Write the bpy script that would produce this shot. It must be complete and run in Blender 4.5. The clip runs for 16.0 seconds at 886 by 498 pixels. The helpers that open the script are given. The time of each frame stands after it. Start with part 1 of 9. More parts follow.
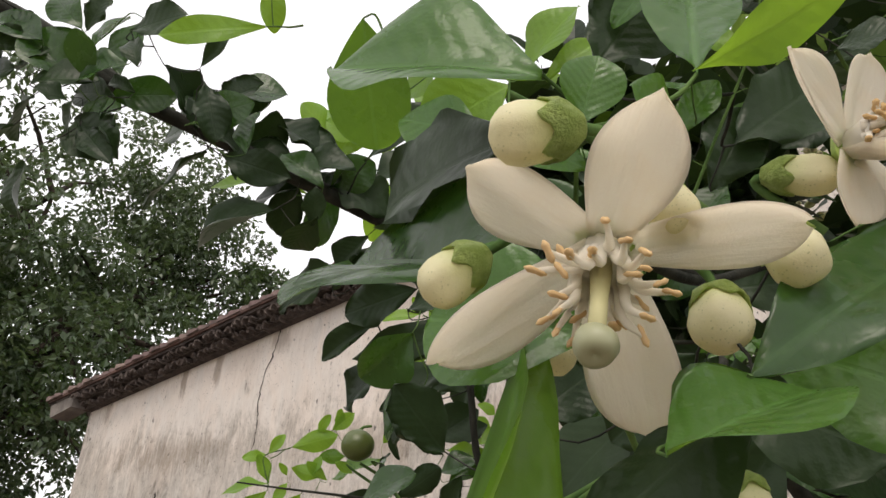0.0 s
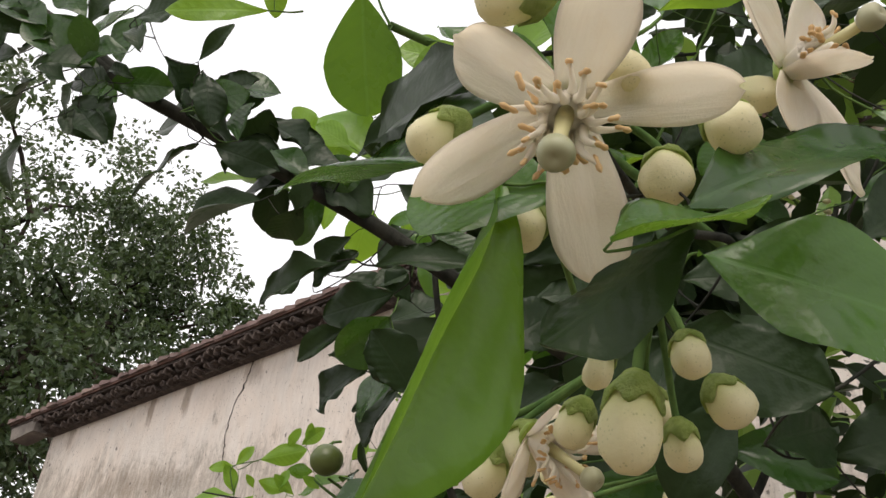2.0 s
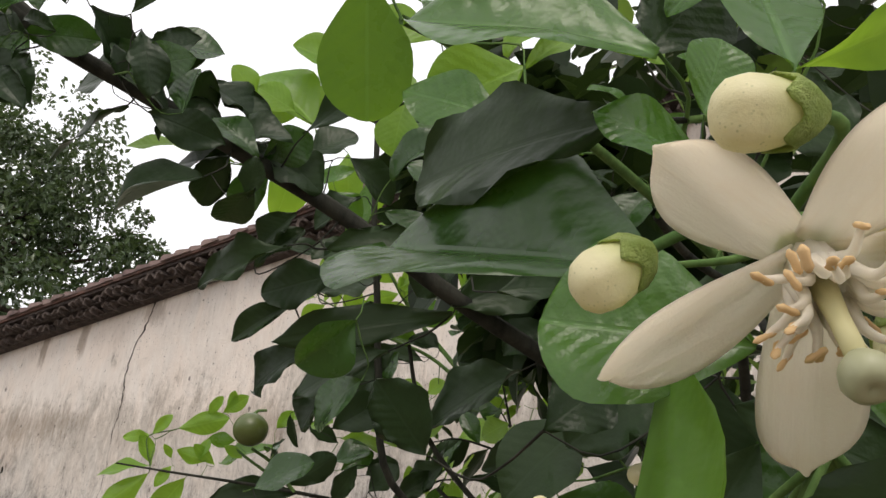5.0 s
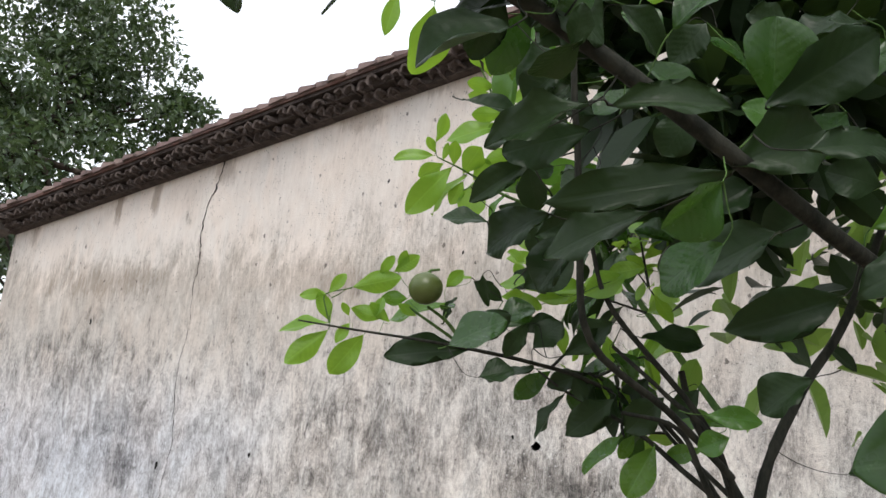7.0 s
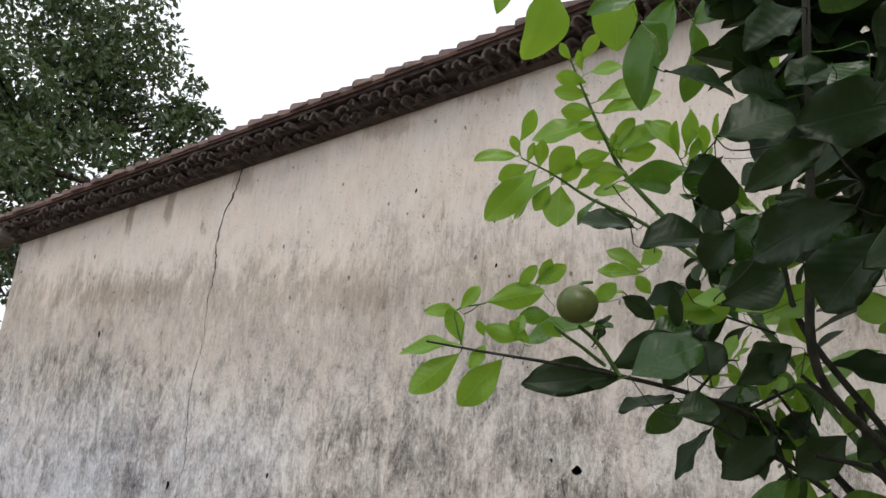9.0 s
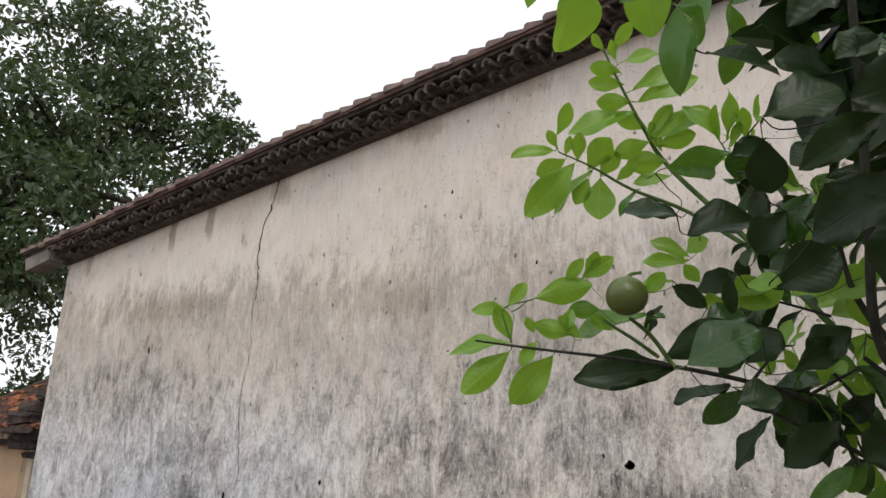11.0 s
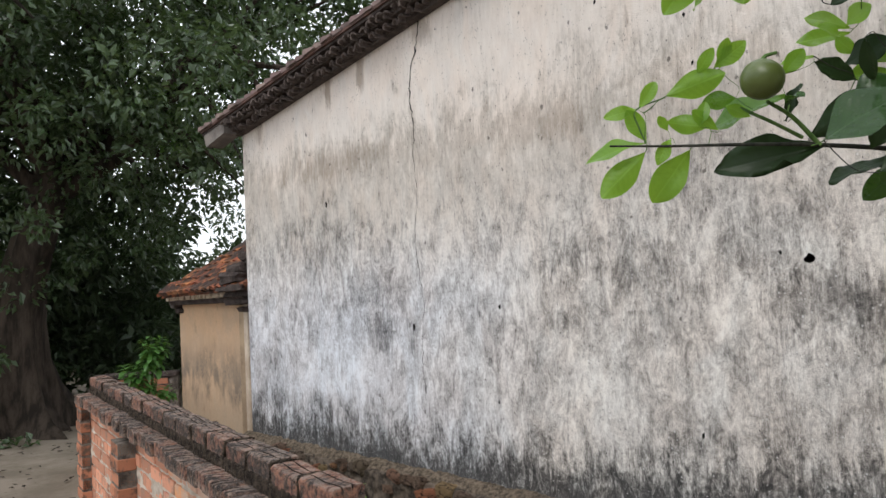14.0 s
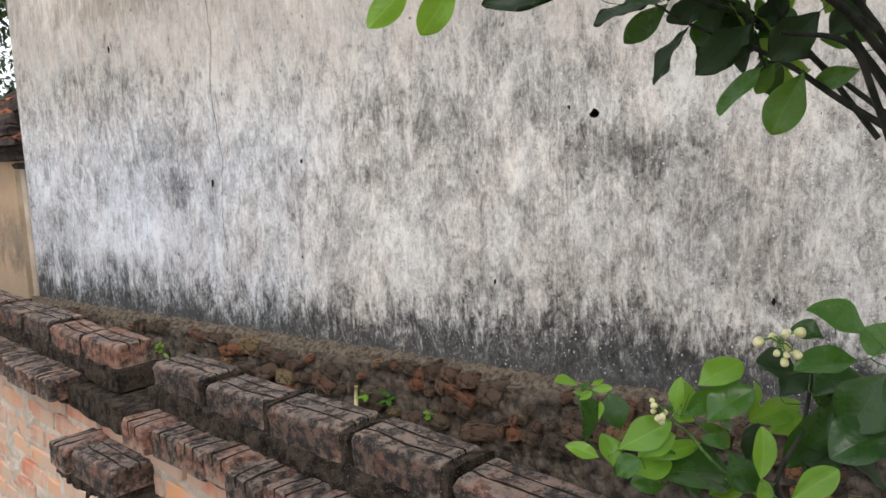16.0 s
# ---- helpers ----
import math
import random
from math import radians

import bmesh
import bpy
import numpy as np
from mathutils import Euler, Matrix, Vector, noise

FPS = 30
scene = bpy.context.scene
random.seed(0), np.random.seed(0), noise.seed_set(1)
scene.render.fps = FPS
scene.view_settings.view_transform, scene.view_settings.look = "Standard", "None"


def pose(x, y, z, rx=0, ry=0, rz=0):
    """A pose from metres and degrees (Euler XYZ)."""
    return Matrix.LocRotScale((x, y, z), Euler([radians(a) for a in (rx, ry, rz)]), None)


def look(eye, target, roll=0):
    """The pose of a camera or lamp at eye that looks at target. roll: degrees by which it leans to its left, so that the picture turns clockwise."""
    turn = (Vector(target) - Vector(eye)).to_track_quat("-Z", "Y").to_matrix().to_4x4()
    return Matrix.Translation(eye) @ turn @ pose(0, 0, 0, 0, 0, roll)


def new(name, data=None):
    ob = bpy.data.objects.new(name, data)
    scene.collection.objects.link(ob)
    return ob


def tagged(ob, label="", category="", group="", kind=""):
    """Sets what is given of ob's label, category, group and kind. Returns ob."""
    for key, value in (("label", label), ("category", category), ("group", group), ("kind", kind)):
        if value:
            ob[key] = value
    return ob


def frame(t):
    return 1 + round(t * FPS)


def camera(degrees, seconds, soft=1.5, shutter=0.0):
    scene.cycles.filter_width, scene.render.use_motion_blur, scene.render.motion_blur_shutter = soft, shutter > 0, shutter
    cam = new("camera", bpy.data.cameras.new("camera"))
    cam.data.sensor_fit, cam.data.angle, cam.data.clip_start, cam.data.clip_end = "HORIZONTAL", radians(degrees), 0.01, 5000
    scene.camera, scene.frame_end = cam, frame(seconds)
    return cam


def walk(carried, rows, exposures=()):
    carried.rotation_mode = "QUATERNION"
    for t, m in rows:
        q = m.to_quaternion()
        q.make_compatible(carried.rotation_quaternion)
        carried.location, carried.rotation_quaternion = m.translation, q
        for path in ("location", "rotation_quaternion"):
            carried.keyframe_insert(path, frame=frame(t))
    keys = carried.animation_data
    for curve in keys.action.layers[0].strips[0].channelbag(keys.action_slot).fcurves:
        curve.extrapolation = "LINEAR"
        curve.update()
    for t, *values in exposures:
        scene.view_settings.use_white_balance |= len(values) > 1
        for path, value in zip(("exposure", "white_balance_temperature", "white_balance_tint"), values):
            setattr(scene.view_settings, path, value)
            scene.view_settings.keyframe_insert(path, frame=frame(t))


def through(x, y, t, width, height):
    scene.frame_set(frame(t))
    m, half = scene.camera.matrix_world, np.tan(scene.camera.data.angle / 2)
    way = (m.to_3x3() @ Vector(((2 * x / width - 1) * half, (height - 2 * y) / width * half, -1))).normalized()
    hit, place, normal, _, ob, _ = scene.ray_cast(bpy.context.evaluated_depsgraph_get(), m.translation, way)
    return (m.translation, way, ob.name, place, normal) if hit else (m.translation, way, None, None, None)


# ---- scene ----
# ---- camera ----
cam = camera(58.19, 16.0)
PATH = [
    (0, (6.5107, -3.2996, 1.2127), (5.3343, -1.9081, 2.0371), 4.19),
    (0.5, (6.5163, -3.3093, 1.2065), (5.2828, -1.9668, 2.0289), 5.49),
    (1, (6.5319, -3.3115, 1.1913), (5.3251, -1.9755, 2.0624), 6.24),
    (1.5, (6.5234, -3.3098, 1.1758), (5.3633, -1.9593, 2.0870), 6.67),
    (2, (6.5140, -3.2992, 1.1733), (5.4022, -1.9210, 2.1029), 6.61),
    (2.5, (6.5175, -3.2881, 1.1796), (5.4897, -1.8523, 2.1189), 5.50),
    (3, (6.5253, -3.2849, 1.1804), (5.5175, -1.8375, 2.1235), 4.95),
    (3.5, (6.5174, -3.2873, 1.1782), (5.4952, -1.8484, 2.1190), 5.84),
    (5.8, (6.4265, -3.3479, 1.2351), (5.5456, -1.6892, 1.9229), 3.69),
    (6, (6.4159, -3.3714, 1.2302), (5.5429, -1.6944, 1.8825), 3.35),
    (6.5, (6.3806, -3.3896, 1.2285), (5.4612, -1.7005, 1.7778), 3.73),
    (7, (6.2993, -3.3753, 1.2147), (5.2373, -1.7474, 1.6858), 5.38),
    (7.5, (6.1638, -3.3412, 1.2196), (4.9801, -1.8005, 1.6941), 6.64),
    (8, (6.0868, -3.3218, 1.2137), (4.9831, -1.7275, 1.7035), 6.91),
    (8.2, (6.0539, -3.3222, 1.2180), (5.0417, -1.6664, 1.7017), 6.20),
    (10.3, (6.0549, -3.3309, 1.2365), (4.9102, -1.7885, 1.7939), 4.33),
    (10.5, (6.0522, -3.3193, 1.2365), (4.9062, -1.7782, 1.7948), 4.10),
    (11, (6.0451, -3.3247, 1.2310), (4.9149, -1.7525, 1.7320), 3.46),
    (11.5, (6.0443, -3.3200, 1.2274), (4.8814, -1.7418, 1.6235), 2.09),
    (12, (6.0595, -3.3225, 1.2191), (4.7756, -1.8195, 1.5236), 0.54),
    (12.5, (6.0737, -3.3386, 1.2206), (4.6421, -1.9624, 1.4583), -1.12),
    (13, (6.0936, -3.3601, 1.2214), (4.5841, -2.0687, 1.4530), -2.20),
    (13.5, (6.1030, -3.3700, 1.2226), (4.5574, -2.1214, 1.4505), -2.63),
    (14, (6.0976, -3.3397, 1.2116), (4.6263, -1.9873, 1.2917), -2.58),
    (14.5, (6.1085, -3.3185, 1.1993), (4.7768, -1.8286, 1.1170), -1.80),
    (15, (6.1161, -3.3066, 1.1926), (4.8847, -1.7410, 1.0120), -1.62),
    (15.5, (6.1168, -3.2927, 1.1836), (4.9602, -1.6814, 0.9265), -1.98),
    (16, (6.1234, -3.2919, 1.1816), (5.0053, -1.6594, 0.8909), -2.21),
]
EXPOSURES = [(0.0, 0.04, 7000, 13), (3.5, 0.06, 7000, 13), (6.0, 0.0, 6700, 11), (7.0, 0.28, 6400, 10), (7.5, 0.18, 6450, 10), (8.0, -0.08, 6500, 10), (10.5, -0.15, 6650, 10), (12.5, 0.05, 6500, 10), (14.0, 0.15, 6400, 9), (16.0, 0.28, 6400, 9)]
walk(cam, [(t, look(e, g, r)) for t, e, g, r in PATH], EXPOSURES)

# ---- overcast daylight ----
SUN_EL, SUN_AZ = radians(55), radians(150)
world = bpy.data.worlds.new("overcast_sky")
scene.world = world
world.use_nodes = True
wn = world.node_tree.nodes
wl = world.node_tree.links
sky = wn.new("ShaderNodeTexSky")
sky.sky_type = "NISHITA"
sky.sun_disc = False
sky.sun_elevation, sky.sun_rotation = SUN_EL, SUN_AZ
sky.air_density, sky.dust_density = 1.0, 4.0
cloud = wn.new("ShaderNodeMix")
cloud.data_type = "RGBA"
cloud.inputs["Factor"].default_value = 0.86
cloud.inputs["B"].default_value = (8.6, 8.8, 9.2, 1)
wl.new(sky.outputs["Color"], cloud.inputs["A"])
wl.new(cloud.outputs["Result"], wn["Background"].inputs["Color"])
wn["Background"].inputs["Strength"].default_value = 0.15
sun_data = bpy.data.lights.new("sun", "SUN")
sun_data.energy, sun_data.angle, sun_data.color = 1.0, radians(25), (1.0, 0.96, 0.9)
sun = new("sun", sun_data)
sun.matrix_world = look((4 + 20 * math.sin(SUN_AZ) * math.cos(SUN_EL), -20 * abs(math.cos(SUN_AZ)) * math.cos(SUN_EL), 20 * math.sin(SUN_EL)), (4, 0, 0))


# ---- materials ----
class Nodes:
    """A small writer of node materials."""

    def __init__(self, name):
        self.mat = bpy.data.materials.new(name)
        self.mat.use_nodes = True
        self.t = self.mat.node_tree
        self.b = self.t.nodes["Principled BSDF"]
        self.out = self.t.nodes["Material Output"]

    def put(self, socket, value):
        if isinstance(value, bpy.types.NodeSocket):
            self.t.links.new(value, socket)
        elif isinstance(value, (tuple, list)):
            n = len(socket.default_value)
            socket.default_value = tuple(value)[:n] if len(value) >= n else (*value, 1)
        else:
            socket.default_value = value

    def coords(self, kind="Object", scale=(1, 1, 1), turn=(0, 0, 0)):
        m = self.t.nodes.new("ShaderNodeMapping")
        self.put(m.inputs["Vector"], self.t.nodes.new("ShaderNodeTexCoord").outputs[kind])
        m.inputs["Scale"].default_value = scale
        m.inputs["Rotation"].default_value = turn
        return m.outputs["Vector"]

    def noise(self, vector, scale, detail=4, rough=0.55, distort=0.0):
        n = self.t.nodes.new("ShaderNodeTexNoise")
        self.put(n.inputs["Vector"], vector)
        for key, value in (("Scale", scale), ("Detail", detail), ("Roughness", rough), ("Distortion", distort)):
            n.inputs[key].default_value = value
        return n.outputs["Fac"]

    def voronoi(self, vector, scale, feature="F1"):
        n = self.t.nodes.new("ShaderNodeTexVoronoi")
        n.feature = feature
        self.put(n.inputs["Vector"], vector)
        n.inputs["Scale"].default_value = scale
        return n.outputs["Distance"]

    def ramp(self, fac, *stops):
        n = self.t.nodes.new("ShaderNodeValToRGB")
        e = n.color_ramp.elements
        while len(e) < len(stops):
            e.new(0.5)
        for el, (p, c) in zip(e, stops):
            el.position = p
            el.color = (c, c, c, 1) if isinstance(c, (int, float)) else (*c, 1)
        self.put(n.inputs["Fac"], fac)
        return n.outputs["Color"]

    def mix(self, fac, a, b, blend="MIX"):
        n = self.t.nodes.new("ShaderNodeMix")
        n.data_type, n.blend_type = "RGBA", blend
        self.put(n.inputs["Factor"], fac)
        self.put(n.inputs["A"], a)
        self.put(n.inputs["B"], b)
        return n.outputs["Result"]

    def math(self, op, a, b=0.0, clamp=False):
        n = self.t.nodes.new("ShaderNodeMath")
        n.operation, n.use_clamp = op, clamp
        self.put(n.inputs[0], a)
        self.put(n.inputs[1], b)
        return n.outputs[0]

    def split(self, vector):
        n = self.t.nodes.new("ShaderNodeSeparateXYZ")
        self.put(n.inputs[0], vector)
        return n.outputs

    def random(self):
        return self.t.nodes.new("ShaderNodeObjectInfo").outputs["Random"]

    def island(self):
        return self.t.nodes.new("ShaderNodeNewGeometry").outputs["Random Per Island"]

    def hsv(self, color, value, hue=0.5, sat=1.0):
        n = self.t.nodes.new("ShaderNodeHueSaturation")
        self.put(n.inputs["Hue"], hue)
        self.put(n.inputs["Saturation"], sat)
        self.put(n.inputs["Value"], value)
        self.put(n.inputs["Color"], color)
        return n.outputs["Color"]

    def bump(self, height, strength=0.3, distance=0.01):
        n = self.t.nodes.new("ShaderNodeBump")
        n.inputs["Strength"].default_value = strength
        n.inputs["Distance"].default_value = distance
        self.put(n.inputs["Height"], height)
        self.put(self.b.inputs["Normal"], n.outputs["Normal"])
        return n.outputs["Normal"]

    def done(self, color, rough=0.7, **more):
        self.put(self.b.inputs["Base Color"], color)
        self.put(self.b.inputs["Roughness"], rough)
        if isinstance(rough, float) and rough > 0.8:
            self.put(self.b.inputs["Specular IOR Level"], 0.12)
        for key, value in more.items():
            self.put(self.b.inputs[key.replace("_", " ")], value)
        return self.mat

    def glow_through(self, color, share, normal=None):
        """Lets part of the light through a thin leaf or petal."""
        tr = self.t.nodes.new("ShaderNodeBsdfTranslucent")
        self.put(tr.inputs["Color"], color)
        if normal is not None:
            self.put(tr.inputs["Normal"], normal)
        mx = self.t.nodes.new("ShaderNodeMixShader")
        mx.inputs[0].default_value = share
        self.t.links.new(self.b.outputs[0], mx.inputs[1])
        self.t.links.new(tr.outputs[0], mx.inputs[2])
        self.t.links.new(mx.outputs[0], self.out.inputs["Surface"])


def ramp_between(n, x, lo, hi):
    m = n.t.nodes.new("ShaderNodeMapRange")
    n.put(m.inputs["Value"], x)
    n.put(m.inputs["From Min"], lo)
    n.put(m.inputs["From Max"], hi)
    m.interpolation_type = "SMOOTHSTEP"
    return m.outputs[0]


def mat_plaster():
    """Lime plaster: pink-beige above, a ragged brown tide line, then brushed grey with salt bloom and a black foot."""
    n = Nodes("weathered_plaster")
    v = n.coords()
    x, y, z = n.split(v)

    def layer(scale, detail, rough, distort=0.0):
        return n.math("SUBTRACT", n.noise(n.coords(scale=scale), 1.0, detail, rough, distort), 0.5)

    cloud, hue = layer((1.5, 1.5, 1.1), 3, 0.55, 0.4), layer((0.9, 0.9, 0.8), 3, 0.5)
    blot, patch = layer((5.5, 5.5, 3.0), 6, 0.64, 0.9), layer((15, 15, 7.0), 8, 0.72, 1.1)
    streak, hair = layer((46, 46, 6.5), 6, 0.7, 0.5), layer((150, 150, 26), 5, 0.7, 0.3)
    grain, fine = layer((60, 60, 40), 8, 0.8), layer((300, 300, 260), 3, 0.7)
    warp = layer((9, 9, 5), 4, 0.65)

    def total(*terms):
        out = terms[0]
        for k, w in terms[1:]:
            out = n.math("ADD", out, n.math("MULTIPLY", k, w))
        return out

    def stain(px, pz, rx, rz):
        """A patch with a ragged rim: 1 inside, 0 outside."""
        dx = n.math("DIVIDE", n.math("SUBTRACT", x, px), rx)
        dz = n.math("DIVIDE", n.math("SUBTRACT", z, pz), rz)
        d = n.math("SQRT", n.math("ADD", n.math("MULTIPLY", dx, dx), n.math("MULTIPLY", dz, dz)))
        return ramp_between(n, total(d, (warp, 2.2), (streak, 1.6), (patch, 1.0)), 1.35, 0.45)

    tone = total(0.60, (cloud, 0.45), (blot, 1.0), (patch, 1.2), (streak, 0.44), (hair, 0.42), (grain, 1.15), (fine, 1.0))
    for px, pz, rx, rz, k in (
        (1.79, 0.86, 0.17, 0.15, -0.19), (4.77, 1.06, 0.30, 0.14, -0.17), (4.05, 1.27, 0.62, 0.13, -0.11), (3.42, 1.35, 0.26, 0.15, -0.09),
        (5.10, 0.92, 0.55, 0.30, -0.05), (4.9, 0.26, 0.8, 0.13, -0.12), (2.90, 1.02, 0.22, 0.12, -0.08), (1.1, 0.33, 1.1, 0.10, -0.10),
        (1.40, 0.60, 0.55, 0.28, 0.13), (3.50, 0.56, 0.30, 0.2, 0.12), (3.48, 0.82, 0.22, 0.09, 0.13), (4.29, 0.98, 0.12, 0.09, 0.12),
        (3.95, 0.73, 0.22, 0.15, 0.07), (2.75, 0.40, 0.35, 0.2, 0.11), (5.2, 1.27, 0.4, 0.10, 0.10), (0.55, 1.0, 0.4, 0.55, 0.05), (2.3, 1.5, 0.9, 0.25, 0.05),
    ):
        tone = total(tone, (stain(px, pz, rx, rz), k))
    old = n.ramp(tone, (0.02, (0.05, 0.05, 0.052)), (0.26, (0.185, 0.18, 0.177)), (0.44, (0.345, 0.333, 0.325)), (0.60, (0.53, 0.515, 0.505)), (0.78, (0.72, 0.71, 0.70)), (0.95, (0.86, 0.86, 0.85)))
    cool = n.math("MULTIPLY", ramp_between(n, total(x, (hue, 2.0)), 3.6, 2.0), ramp_between(n, z, 1.7, 0.9))
    old = n.mix(1.0, old, n.mix(cool, (1.03, 0.99, 0.935), (0.975, 1.0, 1.055)), "MULTIPLY")
    foot = ramp_between(n, total(z, (ramp_between(n, x, 3.2, 4.8), -0.10), (patch, 0.55), (blot, 0.40), (streak, 0.22), (grain, 0.42), (hair, 0.15), (fine, 0.2)), 0.36, 0.06)
    soot = n.ramp(total(0.5, (patch, 0.9), (grain, 1.2), (fine, 0.8)), (0.3, (0.028, 0.029, 0.030)), (0.6, (0.085, 0.084, 0.082)), (0.8, (0.24, 0.24, 0.235)))
    old = n.mix(n.math("MULTIPLY", foot, 0.93), old, soot)
    fresh = total(0.5, (cloud, 0.5), (blot, 0.45), (patch, 0.34), (streak, 0.55), (hair, 0.18), (grain, 0.22))
    top = n.ramp(fresh, (0.22, (0.54, 0.48, 0.425)), (0.47, (0.72, 0.655, 0.595)), (0.75, (0.83, 0.77, 0.71)))
    stained = n.ramp(total(0.52, (cloud, 0.5), (blot, 0.6), (patch, 0.6), (streak, 0.5), (hair, 0.25), (grain, 0.35), (fine, 0.2)), (0.2, (0.27, 0.235, 0.197)), (0.44, (0.45, 0.405, 0.355)), (0.62, (0.60, 0.55, 0.495)), (0.8, (0.74, 0.69, 0.63)))
    zz = total(z, (cloud, 0.55), (blot, 0.8), (patch, 0.7), (streak, 0.5), (hair, 0.25), (grain, 0.2))
    col = n.mix(n.math("MULTIPLY", ramp_between(n, zz, 2.46, 2.02), 0.9), top, stained)
    col = n.mix(ramp_between(n, zz, 2.0, 1.35), col, old)
    for px, pz, rx, rz, k in ((1.29, 2.68, 0.045, 0.15, 0.7), (1.68, 2.70, 0.05, 0.13, 0.6), (0.28, 2.52, 0.06, 0.10, 0.45), (2.35, 2.82, 0.10, 0.10, 0.45), (3.45, 3.0, 0.16, 0.06, 0.4), (1.25, 2.10, 0.55, 0.12, 0.35), (4.1, 3.12, 0.2, 0.06, 0.35), (3.3, 2.05, 0.4, 0.10, 0.25)):
        col = n.mix(n.math("MULTIPLY", stain(px, pz, rx, rz), k), col, (0.25, 0.185, 0.13))
    cells = n.voronoi(v, 38)
    keep = ramp_between(n, total(hue, (x, 0.10), (z, -0.12)), 0.22, 0.42)
    col = n.mix(n.math("MULTIPLY", n.math("MULTIPLY", ramp_between(n, total(cells, (grain, 0.9), (patch, 0.9)), 0.13, 0.06), keep), n.math("MULTIPLY", ramp_between(n, z, 2.2, 1.6), 0.75)), col, (0.82, 0.81, 0.79))
    scratch = n.math("MULTIPLY", ramp_between(n, total(hair, (fine, 0.8), (patch, 0.4)), 0.13, 0.20), ramp_between(n, z, 2.2, 1.4))
    col = n.mix(n.math("MULTIPLY", scratch, 0.5), col, (0.80, 0.80, 0.79))
    tint = ramp_between(n, layer((3.2, 3.2, 1.6), 5, 0.6, 0.8), -0.14, 0.14)
    col = n.mix(1.0, col, n.mix(tint, (1.018, 0.994, 0.978), (0.984, 1.0, 1.012)), "MULTIPLY")
    pock = ramp_between(n, total(n.voronoi(n.coords(scale=(70, 70, 52)), 1.0), (grain, 1.0), (patch, 0.8)), 0.13, 0.08)
    col = n.mix(n.math("MULTIPLY", pock, 0.65), col, (0.10, 0.095, 0.09))
    nick = ramp_between(n, total(n.voronoi(n.coords(scale=(9, 9, 7)), 1.0), (grain, 0.45), (blot, 0.25)), 0.085, 0.045)
    col = n.mix(n.math("MULTIPLY", nick, 0.7), col, (0.07, 0.062, 0.055))
    n.bump(total(n.math("MULTIPLY", grain, 1.2), (fine, 0.5), (streak, 0.3), (patch, 0.8), (nick, -0.8)), 0.6, 0.008)
    return n.done(col, 0.92)


def mat_brick(name, clay, soot, amount, bump=0.5):
    n = Nodes(name)
    v = n.coords()
    r = n.random()
    base = n.hsv(clay, n.math("ADD", n.math("MULTIPLY", r, 0.5), 0.72), n.math("ADD", n.math("MULTIPLY", r, 0.03), 0.485))
    g = n.noise(v, 14, 6, 0.65)
    f = n.noise(v, 120, 4, 0.7)
    w = n.t.nodes.new("ShaderNodeVectorMath")
    w.operation = "ADD"
    n.put(w.inputs[0], v)
    n.put(w.inputs[1], n.t.nodes.new("ShaderNodeObjectInfo").outputs["Location"])
    big = n.noise(w.outputs[0], 6, 4, 0.6)
    k = n.math("ADD", n.math("MULTIPLY", g, 0.5), n.math("MULTIPLY", big, 0.6))
    base = n.mix(ramp_between(n, k, amount + 0.13, amount - 0.13), soot, base)
    base = n.mix(n.math("MULTIPLY", ramp_between(n, f, 0.6, 0.75), 0.4), base, (0.42, 0.40, 0.37))
    n.bump(n.math("ADD", g, n.math("MULTIPLY", f, 0.5)), bump, 0.006)
    return n.done(base, 0.92)


